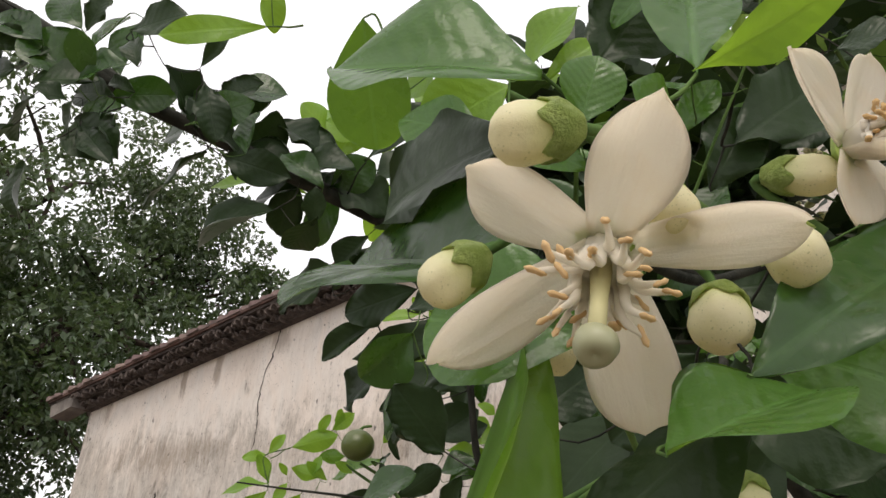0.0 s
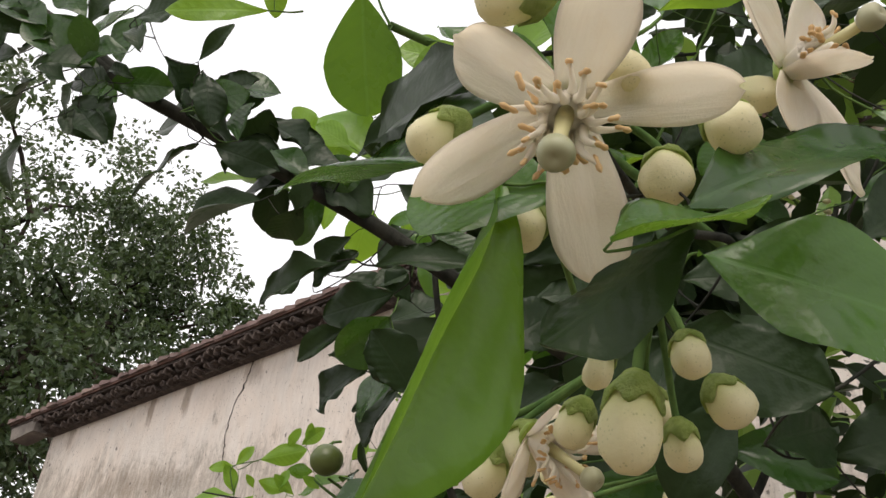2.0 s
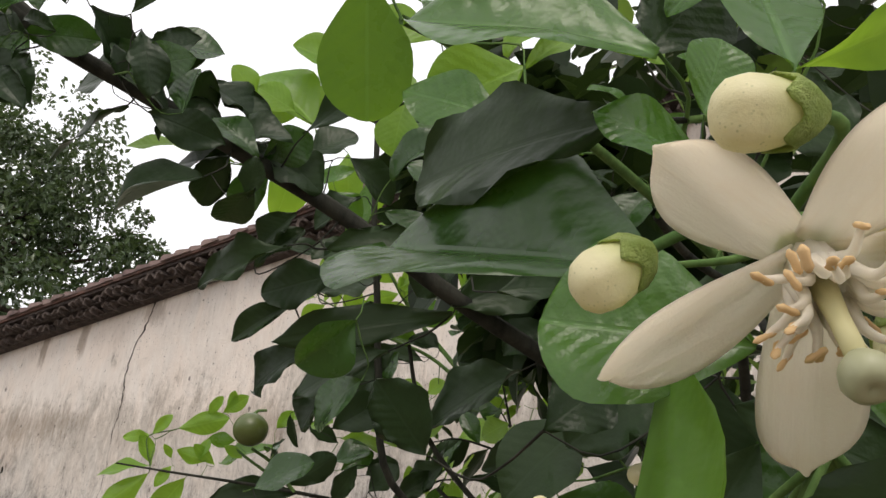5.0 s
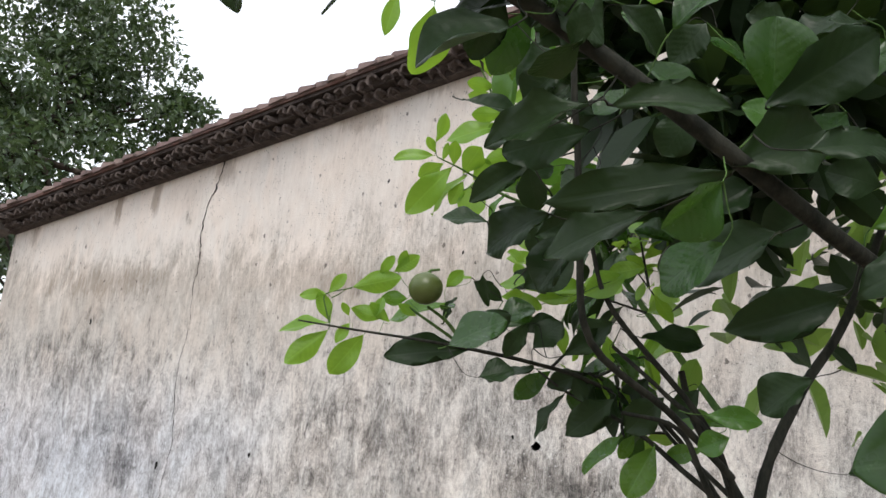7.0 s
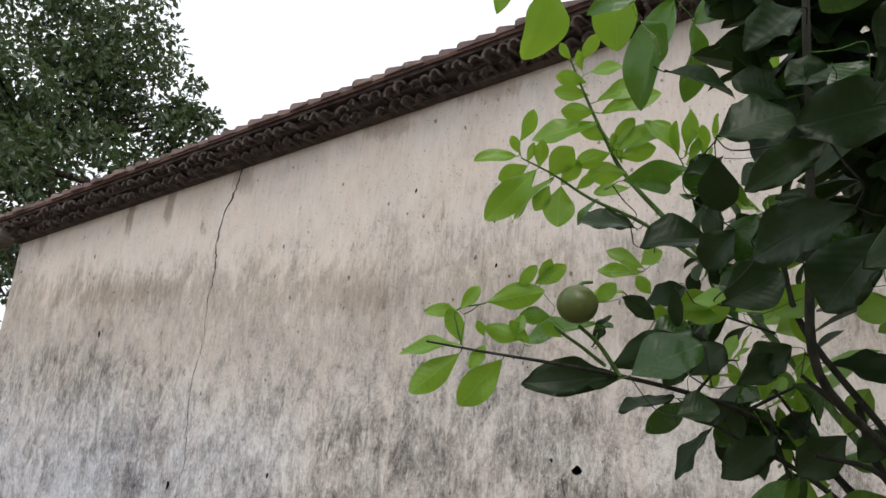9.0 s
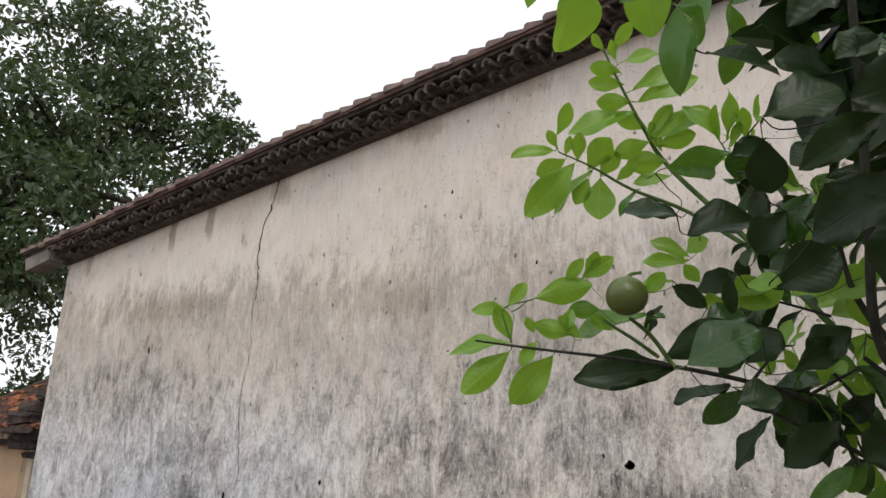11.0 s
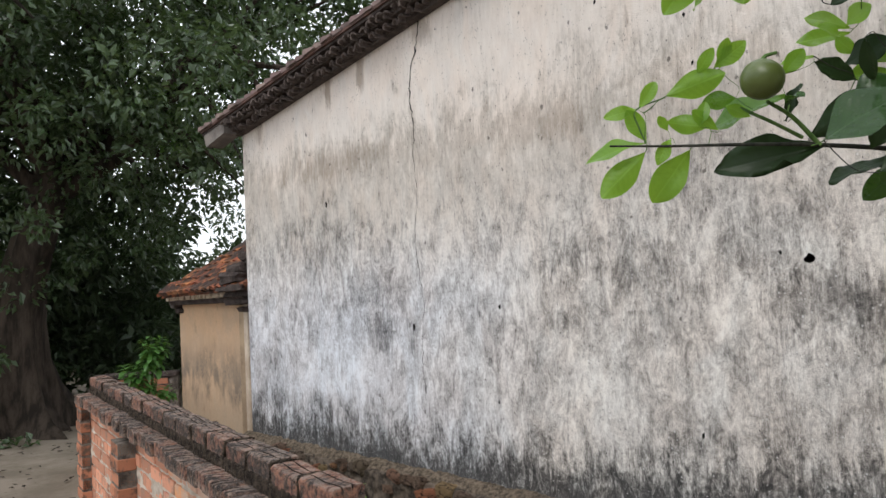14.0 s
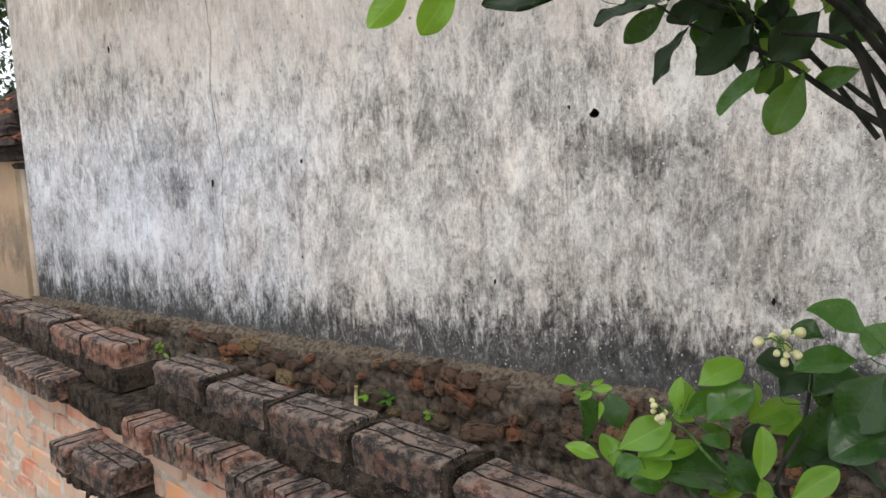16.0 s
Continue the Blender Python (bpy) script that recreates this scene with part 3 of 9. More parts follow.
def crack_strip():
    """The long jagged crack that runs down the plaster."""
    rnd = random.Random(11)
    spine = [(2.335, 2.91), (2.29, 2.72), (2.22, 2.53), (2.215, 2.38), (2.24, 2.21), (2.225, 2.0), (2.24, 1.77), (2.21, 1.45), (2.26, 1.08), (2.235, 0.85), (2.235, 0.65), (2.25, 0.45)]
    pts = [p for p in curve_points([(x, 0, z) for x, z in spine], 7)]
    # a flat near-black strip on the wall; the gap's shade is its colour
    bm = bmesh.new()
    last = None
    for i, p in enumerate(pts):
        w = 0.0046 * max(0.38, 1.25 - 1.7 * i / len(pts)) * rnd.uniform(0.35, 1.5)
        x = p.x + rnd.uniform(-0.010, 0.010)
        row = [bm.verts.new((x - w, -0.003, p.z)), bm.verts.new((x + w, -0.003, p.z))]
        if last:
            bm.faces.new((last[0], last[1], row[1], row[0]))
        last = row
    return bm


part("crack", crack_strip(), DARK_VOID, house, "dark jagged crack in the plaster")


def verge_line(x, y):
    """Height of the roof's upper side at the gable."""
    return 2.69 + SLOPE * min(x, 2 * RIDGE - x)


def sloped_box(bm, x0, x1, y0, y1, under, over):
    """A slab that follows the rake, from under to over below the roof line."""
    vs = []
    for x in (x0, x1):
        for y in (y0, y1):
            for d in (under, over):
                vs.append(bm.verts.new((x, y, verge_line(x, y) + d)))
    for q in ((0, 1, 3, 2), (4, 6, 7, 5), (0, 4, 5, 1), (2, 3, 7, 6), (0, 2, 6, 4), (1, 5, 7, 3)):
        bm.faces.new([vs[i] for i in q])
    bmesh.ops.recalc_face_normals(bm, faces=bm.faces[:])


for x0, x1 in ((-0.02, RIDGE), (RIDGE, 2 * RIDGE + 0.36)):
    bm = bmesh.new()
    sloped_box(bm, x0, x1, -0.13, HOUSE_D + 0.2, -0.075, -0.03)
    roof = part("roof", bm, ROOF_TILE, house, "dark weathered tile roof with a stepped verge")
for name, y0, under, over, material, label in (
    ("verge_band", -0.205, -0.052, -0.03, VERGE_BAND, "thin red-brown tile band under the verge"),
    ("verge_band", -0.19, -0.072, -0.052, CORBEL, "dark mortar band under the verge"),
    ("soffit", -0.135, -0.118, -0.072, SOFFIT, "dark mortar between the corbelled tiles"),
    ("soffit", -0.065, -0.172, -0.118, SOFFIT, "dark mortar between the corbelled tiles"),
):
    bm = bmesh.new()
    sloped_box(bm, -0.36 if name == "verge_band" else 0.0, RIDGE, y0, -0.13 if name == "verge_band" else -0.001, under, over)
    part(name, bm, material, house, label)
bm = bmesh.new()
eave = []
for y in (-0.185, -0.03):
    eave.append([bm.verts.new((x, y, verge_line(x, y) + d)) for x, d in ((-0.36, -0.03), (-0.30, -0.185), (0.02, -0.165), (0.02, -0.03))])
for k in range(4):
    bm.faces.new((eave[0][k], eave[0][(k + 1) % 4], eave[1][(k + 1) % 4], eave[1][k]))
bm.faces.new(eave[0])
bm.faces.new(eave[1][::-1])
bmesh.ops.recalc_face_normals(bm, faces=bm.faces[:])
part("eave_board", bm, EAVE_END, house)


def verge_tile_mesh():
    bm = bmesh.new()
    prof = [(-0.075, -0.004), (-0.07, 0.026), (-0.052, 0.036), (0.02, 0.020), (0.062, 0.010), (0.062, -0.004)]
    a = [bm.verts.new((x, 0.0, z)) for x, z in prof]
    b = [bm.verts.new((x, 0.3, z)) for x, z in prof]
    for i in range(len(prof)):
        j = (i + 1) % len(prof)
        bm.faces.new((a[i], a[j], b[j], b[i]))
    bm.faces.new(a[::-1])
    bm.faces.new(b)
    bmesh.ops.recalc_face_normals(bm, faces=bm.faces[:])
    return mesh_of(bm, "roof_tile", ROOF_TILE)


def corbel_mesh(seed):
    """The end of a curved old tile, bedded hollow side down under the verge."""
    rnd = random.Random(seed)
    bm = bmesh.new()
    r, t, d = rnd.uniform(0.034, 0.042), rnd.uniform(0.010, 0.014), rnd.uniform(0.05, 0.075)
    rows = []
    for i in range(8):
        a = math.pi * (0.04 + 0.92 * i / 7) + rnd.uniform(-0.04, 0.04)
        rows.append([bm.verts.new((q * math.cos(a), y + rnd.uniform(-0.003, 0.003), 1.25 * q * math.sin(a))) for q, y in ((r, 0.03), (r, -d), (r - t, -d), (r - t, 0.03))])
    for a, b in zip(rows, rows[1:]):
        for k in range(4):
            bm.faces.new((a[k], a[(k + 1) % 4], b[(k + 1) % 4], b[k]))
    bm.faces.new(rows[0])
    bm.faces.new(rows[-1][::-1])
    bmesh.ops.recalc_face_normals(bm, faces=bm.faces[:])
    return mesh_of(bm, "corbel_tile", CORBEL_TILE)


def roof_edge():
    rnd = random.Random(3)
    me = verge_tile_mesh()
    tilt = -math.degrees(math.atan(SLOPE))
    x = -0.30
    while x < RIDGE:
        piece("roof_tile", me, pose(x, -0.215 + rnd.uniform(-0.012, 0.012), verge_line(x, 0) - 0.03 + rnd.uniform(-0.003, 0.003), 0, tilt + rnd.uniform(-1.5, 1.5), rnd.uniform(-3, 3)), house)
        x += 0.112 + rnd.uniform(-0.006, 0.006)
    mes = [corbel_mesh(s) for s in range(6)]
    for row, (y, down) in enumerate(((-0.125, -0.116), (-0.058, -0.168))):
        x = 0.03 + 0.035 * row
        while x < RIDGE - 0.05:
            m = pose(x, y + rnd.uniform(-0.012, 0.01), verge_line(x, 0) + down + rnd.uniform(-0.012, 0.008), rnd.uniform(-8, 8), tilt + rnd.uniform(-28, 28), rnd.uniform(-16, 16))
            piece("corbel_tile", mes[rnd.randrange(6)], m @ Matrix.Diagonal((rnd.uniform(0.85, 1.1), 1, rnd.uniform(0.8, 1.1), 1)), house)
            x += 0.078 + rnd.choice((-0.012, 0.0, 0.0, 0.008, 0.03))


roof_edge()

# ---- rubble footing under the gable wall ----
footing = thing("footing", (6.0, -0.1, GROUND), "rubble and brick footing, dark and crumbling, under the plaster wall", "wall base", kind="structure")


def footing_core():
    bm = bmesh.new()
    nx, nz = 560, 14
    rows = []
    for i in range(nx + 1):
        x = -0.05 + 6.8 * i / nx
        row = [bm.verts.new((x, -0.01, -0.012))]
        for k in range(nz + 1):
            z = -0.03 - 0.49 * k / nz
            y = -0.10 - 0.05 * k / nz
            q = 0.030 * noise.noise((x * 11, z * 15, 2)) + 0.018 * noise.noise((x * 33, z * 37, 5))
            row.append(bm.verts.new((x, y + q, z + 0.02 * noise.noise((x * 9, z * 9, 7)))))
        rows.append(row)
    far = [bm.verts.new((13.2, v.co.y, v.co.z)) for v in rows[-1]]
    rows.append(far)
    for a, b in zip(rows, rows[1:]):
        for k in range(len(a) - 1):
            bm.faces.new((a[k], a[k + 1], b[k + 1], b[k]))
    return bm


part("core", footing_core(), FOOTING, footing)


def rubble_mesh(seed):
    rnd = random.Random(seed)
    bm = bmesh.new()
    box(bm, (-0.5, -0.5, -0.5), (0.5, 0.5, 0.5), None, rnd.uniform(0.06, 0.14), 0.075, rnd)
    return mesh_of(bm, "stone", STONE)


def footing_stones():
    rnd = random.Random(61)
    mes = [rubble_mesh(s) for s in range(9)]
    for row, z0 in enumerate((-0.035, -0.105, -0.18, -0.26)):
        x = 0.3 + 0.05 * row
        while x < 6.4:
            l = rnd.choice((0.045, 0.06, 0.09, 0.13, 0.16)) * rnd.uniform(0.85, 1.2)
            h = rnd.uniform(0.04, 0.085) if l > 0.06 else rnd.uniform(0.03, 0.06)
            if rnd.random() < 0.66:
                m = pose(x + l / 2, -0.092 - 0.012 * row + rnd.uniform(-0.014, 0.014), z0 + rnd.uniform(-0.025, 0.02), rnd.uniform(-14, 14), rnd.uniform(-22, 22), rnd.uniform(-14, 14))
                piece("stone", mes[rnd.randrange(9)], m @ Matrix.Diagonal((l, 0.09, h, 1)), footing)
            x += l + rnd.uniform(0.0, 0.045)


footing_stones()


def crust():
    """Crumbled plaster and sand along the top of the footing."""
    bm = bmesh.new()
    rows = []
    for i in range(660):
        x = -0.05 + 0.01 * i
        k = noise.noise((x * 6, 3, 1)) + 0.7 * noise.noise((x * 19, 5, 2)) + 0.5 * noise.noise((x * 47, 5, 9))
        d = noise.noise((x * 27, 8, 3))
        rows.append([bm.verts.new((x, 0.0, 0.022 + 0.016 * k)), bm.verts.new((x, -0.03 + 0.01 * d, 0.018 + 0.014 * k)), bm.verts.new((x, -0.055 + 0.018 * d, 0.002 + 0.012 * k)), bm.verts.new((x, -0.082 + 0.022 * k, -0.024 + 0.014 * d)), bm.verts.new((x, -0.09 + 0.022 * k, -0.06))])
    for a, b in zip(rows, rows[1:]):
        for k in range(4):
            bm.faces.new((a[k], a[k + 1], b[k + 1], b[k]))
    return bm


part("crust", crust(), CRUST, footing, "pale crumbled plaster ledge")


def pits():
    """Chips and nail holes in the plaster."""
    rnd = random.Random(71)
    spots = [(3.696, 2.601, 0.018), (4.192, 2.399, 0.015), (1.218, 1.81, 0.03), (4.222, 2.165, 0.02), (4.172, 0.452, 0.018), (5.454, 0.465, 0.022), (2.926, 1.051, 0.02), (2.887, 0.499, 0.018), (2.159, 0.92, 0.03), (4.579, 1.269, 0.012)]
    spots += [(rnd.uniform(0.3, 5.8), rnd.uniform(0.3, 2.5), rnd.uniform(0.003, 0.008)) for _ in range(80)]
    # flat near-black patches on the wall, the hollows' shade put into their colour
    for x, z, r in spots:
        r *= 0.75
        bm = bmesh.new()
        ring = [bm.verts.new((x + r * rnd.uniform(0.35, 0.8) * math.cos(a), -0.0025, z + r * rnd.uniform(0.5, 1.4) * math.sin(a))) for a in (0.2, 0.9, 1.6, 2.4, 3.1, 3.9, 4.7, 5.5)]
        bm.faces.new(ring)
        part("chip", bm, DARK_VOID, house)


pits()

# ---- ochre outbuilding ----
annex = thing("outbuilding", (-1.0, 1.5, GROUND), "low ochre outbuilding with an orange clay tile roof", "shed")
bm = bmesh.new()
box(bm, (-2.06, 0.3, GROUND), (-0.02, 1.6, 1.15), bevel=0.04)
part("wall", bm, OCHRE, annex, "flaking ochre limewash over damp plaster")
bm = bmesh.new()
box(bm, (-0.69, 0.272, GROUND), (-0.575, 0.3, 1.10), bevel=0.01)
part("pilaster", bm, OCHRE_TRIM, annex)
bm = bmesh.new()
box(bm, (-0.57, 0.255, GROUND), (-0.50, 0.3, 1.10), bevel=0.008)
part("corner_strip", bm, STRIP, annex, "pale plaster strip at the corner")


def corner_bracket():
    """Dark brick and mortar that steps out under the eave and climbs along the roof's end."""
    rnd = random.Random(12)
    for z, x, y, h in ((1.01, -0.59, 0.20, 0.065), (1.075, -0.66, 0.10, 0.06), (1.14, -0.57, 0.06, 0.06), (1.20, -0.62, 0.0, 0.08), (1.28, -0.50, -0.02, 0.08), (1.36, -0.44, 0.02, 0.09), (1.45, -0.31, 0.08, 0.09)):
        bm = bmesh.new()
        box(bm, (x, y, z), (-0.15, 0.42, z + h), None, 0.022, 0.02, rnd)
        part("corbel_brick", bm, CORBEL, annex, "dark brick stepping out at the corner of the eave")
    for z, x, y in ((1.0, -2.02, 0.25), (1.05, -2.05, 0.21), (1.1, -2.0, 0.17)):
        bm = bmesh.new()
        box(bm, (x, y, z), (x + 0.10, 0.36, z + 0.047), None, 0.01, 0.006, rnd)
        part("corbel_brick", bm, CORBEL, annex)


corner_bracket()
bm = bmesh.new()
box(bm, (-1.93, 0.17, 1.105), (0.0, 0.3, 1.19), pose(0, 0, 0, 0, -0.6, 0), 0.006)
part("eave_board", bm, CORBEL, annex)


def batten_ends():
    me = plain_box_mesh(0.058, 0.06, 0.05, "batten_end", STRIP)
    rnd = random.Random(3)
    for k in range(18):
        x = -1.90 + 0.073 * k
        piece("batten_end", me, pose(x, 0.15 + rnd.uniform(-0.01, 0.01), 1.128 + 0.022 * (x + 1.9) + rnd.uniform(-0.004, 0.004), 0, rnd.uniform(-4, 4), 0), annex)


def plain_box_mesh(l, w, h, name, material):
    bm = bmesh.new()
    box(bm, (-l / 2, -w / 2, 0), (l / 2, w / 2, h), None, 0.006)
    return mesh_of(bm, name, material)


batten_ends()
RA, RB, RC, RD = (-1.88, 0.05, 1.20), (0.0, 0.05, 1.255), (0.0, 0.95, 1.87), (-0.98, 0.95, 1.85)


def annex_roof():
    """A roof that rises to the back, hipped towards the lane."""
    bm = bmesh.new()
    e, f = (-1.88, 1.85, 1.20), (0.0, 1.85, 1.255)
    v = [bm.verts.new(p) for p in (RA, RB, RC, RD, e, f)]
    w = [bm.verts.new((p[0], p[1], p[2] - 0.04)) for p in (RA, RB, RC, RD, e, f)]
    for q in ((0, 1, 2, 3), (0, 3, 4), (3, 2, 5, 4)):
        bm.faces.new([v[i] for i in q])
        bm.faces.new([w[i] for i in q[::-1]])
    for i, j in ((0, 1), (1, 2), (2, 5), (5, 4), (4, 0)):
        bm.faces.new((v[i], w[i], w[j], v[j]))
    return bm


part("roof", annex_roof(), CLAY_TILE, annex, "orange clay tiles, mossy at the edges")


def clay_tile_mesh():
    bm = bmesh.new()
    rows = []
    for y, z in ((0.0, 0.022), (0.19, 0.004)):
        rows.append([bm.verts.new((x, y, z + h)) for x, h in ((-0.07, 0.0), (-0.045, 0.016), (0.0, 0.022), (0.045, 0.016), (0.07, 0.0))])
    low = [bm.verts.new((x, 0.0, 0.002)) for x in (-0.07, -0.045, 0.0, 0.045, 0.07)]
    for k in range(4):
        bm.faces.new((rows[0][k], rows[0][k + 1], rows[1][k + 1], rows[1][k]))
        bm.faces.new((low[k], low[k + 1], rows[0][k + 1], rows[0][k]))
    return mesh_of(bm, "clay_tile", CLAY_TILE)


def clay_tiles():
    rnd = random.Random(8)
    me = clay_tile_mesh()
    pitch = math.degrees(math.atan2(0.63, 0.9))
    for r in range(10):
        y = 0.02 + 0.093 * r
        up = (y - 0.05) / 0.9
        x = -1.79 + 0.9 * up + 0.04 * (r % 2)
        while x < -0.03:
            z = 1.20 + 0.055 * (x + 1.88) / 1.88 + 0.62 * up
            piece("clay_tile", me, pose(x, y, z + 0.004 + rnd.uniform(-0.004, 0.006), pitch + rnd.uniform(-7, 7), rnd.uniform(-9, 9), rnd.uniform(-9, 9)), annex)
            x += 0.128 + rnd.uniform(-0.012, 0.012)


clay_tiles()
bm = bmesh.new()
tube(bm, curve_points([(RA[0] - 0.02, RA[1], RA[2] + 0.02), (-1.54, 0.37, 1.43), (-1.22, 0.69, 1.68), (RD[0], RD[1], RD[2] + 0.05), (RC[0], RC[1], RC[2] + 0.03)], 4), [0.030 + 0.0016 * k + 0.007 * (k % 2) for k in range(17)], 7)
part("hip_ridge", bm, CORBEL, annex)

# ---- low brick wall between the garden wall and the outbuilding ----
low_wall = thing("low_wall", (-0.9, -0.55, GROUND), "low brick wall between the garden wall and the outbuilding", "wall", kind="structure")
low_bricks = bmesh.new()
bed, cap = bmesh.new(), bmesh.new()
for low_m, run in ((pose(0.10, -1.25, 0, 0, 0, 160.9), 2.78), (pose(-2.50, -0.33, 0, 0, 0, 53.7), 0.76)):
    box(bed, (0.0, -0.05, GROUND), (run, 0.05, 0.34), low_m)
    box(cap, (0.0, -0.075, 0.34), (run, 0.075, 0.395), low_m, 0.012)
    for c in range(11):
        for k in range(int(run / 0.225)):
            shift = 0.1 if c % 2 and 0.225 * k + 0.31 < run else 0.0
            box(low_bricks, (0.225 * k + shift, -0.058, 0.27 - 0.0745 * c), (0.225 * k + 0.21 + shift, 0.058, 0.33 - 0.0745 * c), low_m)
part("mortar", bed, PIER_MORTAR, low_wall)
tagged(part("bricks", low_bricks, BRICK_PIER, low_wall), kind="stuff")
part("coping", cap, CORBEL, low_wall, "dark mossy coping")

# ---- garden wall ----
TURN = -10.05
WALL_M = pose(0.28, -1.41, 0, 0, 0, TURN)
garden_wall = thing("garden_wall", WALL_M @ Vector((3.4, 0.05, GROUND)), "brick garden wall with a blackened stepped coping", "wall", kind="structure")


def grooved_brick(l=0.22, w=0.105, h=0.06, seed=0, deep=0.013):
    """A brick with two grooves along its upper face and worn edges; origin under its middle."""
    rnd = random.Random(seed)
    bm = bmesh.new()
    g, c = 0.0026 + 0.0012 * rnd.random(), 0.009
    prof = [(-w / 2, 0.003), (-w / 2, h * 0.5), (-w / 2, h - c), (-w / 2 + c, h)]
    for y in (-w / 6 + rnd.uniform(-0.004, 0.004), w / 6 + rnd.uniform(-0.004, 0.004)):
        prof += [(y - g, h), (y - 0.6 * g, h - deep), (y + 0.6 * g, h - deep), (y + g, h)]
    prof += [(w / 2 - c, h), (w / 2, h - c), (w / 2, h * 0.5), (w / 2, 0.003)]
    rows = []
    steps = (-0.5, -0.47, -0.34, -0.16, 0.02, 0.2, 0.36, 0.47, 0.5)
    for i, q in enumerate(steps):
        s = 0.94 if i in (0, 8) else 1.0
        row = []
        for y, z in prof:
            k = noise.noise((q * 9 + seed * 7.3, y * 60, z * 40))
            row.append(bm.verts.new((q * l + 0.004 * k * (i in (0, 8)), y * s + 0.0035 * k, (z - h / 2) * s + h / 2 + 0.004 * k * (z > h - 0.02))))
        rows.append(row)
    for a, b in zip(rows, rows[1:]):
        for k in range(len(prof) - 1):
            bm.faces.new((a[k], a[k + 1], b[k + 1], b[k]))
        bm.faces.new((a[-1], a[0], b[0], b[-1]))
    bm.faces.new(rows[0])
    bm.faces.new(rows[-1][::-1])
    bmesh.ops.recalc_face_normals(bm, faces=bm.faces[:])
    # the inner faces of the grooves take the near-black second material
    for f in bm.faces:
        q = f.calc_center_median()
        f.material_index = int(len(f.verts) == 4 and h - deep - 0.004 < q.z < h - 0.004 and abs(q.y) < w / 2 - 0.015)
    return bm


def plain_brick(l, w, h, seed, material):
    rnd = random.Random(seed)
    bm = bmesh.new()
    box(bm, (-l / 2, -w / 2, 0), (l / 2, w / 2, h), None, 0.005, 0.0018, rnd)
    return mesh_of(bm, "brick", material)


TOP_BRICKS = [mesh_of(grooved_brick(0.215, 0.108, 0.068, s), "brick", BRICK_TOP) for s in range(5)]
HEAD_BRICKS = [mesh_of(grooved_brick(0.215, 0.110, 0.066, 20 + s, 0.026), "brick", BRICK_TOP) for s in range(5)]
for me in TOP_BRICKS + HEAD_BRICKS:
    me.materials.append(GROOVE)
S_END, S_GAP = 4.06, 4.27


def rough_bar(s0, s1, v0, v1, z0, z1, material, name, amp=0.008, step=0.03, seed=1):
    """A bed of mortar along the wall, lumpy and uneven."""
    bm = bmesh.new()
    n = max(2, int((s1 - s0) / step))
    prof = [(v0, z0), (v0, (z0 + z1) / 2), (v0 + 0.004, z1), ((v0 + v1) / 2, z1 + 0.002), (v1 - 0.004, z1), (v1, (z0 + z1) / 2), (v1, z0)]
    rows = []
    for i in range(n + 1):
        s = s0 + (s1 - s0) * i / n
        row = []
        for v, z in prof:
            k = noise.noise((s * 31 + seed, v * 40, z * 37)) + 0.6 * noise.noise((s * 80, v * 90 + seed, z * 70))
            row.append(bm.verts.new(WALL_M @ Vector((s, v + amp * k, z + 0.7 * amp * k))))
        rows.append(row)
    for a, b in zip(rows, rows[1:]):
        for k in range(len(prof) - 1):
            bm.faces.new((a[k], a[k + 1], b[k + 1], b[k]))
        bm.faces.new((a[-1], a[0], b[0], b[-1]))
    bm.faces.new(rows[0])
    bm.faces.new(rows[-1][::-1])
    bmesh.ops.recalc_face_normals(bm, faces=bm.faces[:])
    return part(name, bm, material, garden_wall)


def coping():
    rnd = random.Random(17)
    # single row of stretchers on top, in two runs with one brick missing between them
    for s0, s1, step in ((S_END, 0.15, -0.236), (S_GAP, 7.2, 0.25)):
        s = s0
        while (s > s1) if step < 0 else (s < s1):
            mid = s + math.copysign(0.11, step)
            m = WALL_M @ pose(mid, 0.054 + rnd.uniform(-0.006, 0.006), 0.592 + rnd.uniform(-0.006, 0.006), rnd.uniform(-2.5, 2.5), rnd.uniform(-1.5, 1.5), rnd.uniform(-2.5, 2.5))
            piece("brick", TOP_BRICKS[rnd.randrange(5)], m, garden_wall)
            j = mid + math.copysign(0.118, step)
            rough_bar(j - 0.009, j + 0.009, -0.004, 0.113, 0.56, 0.657, MORTAR_DARK, "mortar_joint", 0.011, 0.005, rnd.random() * 50)
            s += step
    rough_bar(0.1, S_END + 0.02, -0.012, 0.118, 0.545, 0.600, MORTAR_DARK, "mortar_bed", 0.009, 0.014, 3)
    rough_bar(S_GAP - 0.01, 7.2, -0.018, 0.118, 0.545, 0.600, MORTAR_DARK, "mortar_bed", 0.011, 0.014, 9)
    # headers below, reaching out over the face
    s = 0.16
    while s < 7.1:
        if not 3.83 < s < 4.33:
            m = WALL_M @ pose(s, 0.012 + rnd.uniform(-0.014, 0.010), 0.492 + rnd.uniform(-0.005, 0.005), rnd.uniform(-2, 2), rnd.uniform(-2, 2), 90 + rnd.uniform(-1.5, 1.5))
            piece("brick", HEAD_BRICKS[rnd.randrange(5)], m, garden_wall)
        s += 0.1135
    rough_bar(0.1, 7.2, -0.055, 0.125, 0.47, 0.535, MORTAR_DARK, "mortar_bed", 0.006, 0.04, 5)


coping()


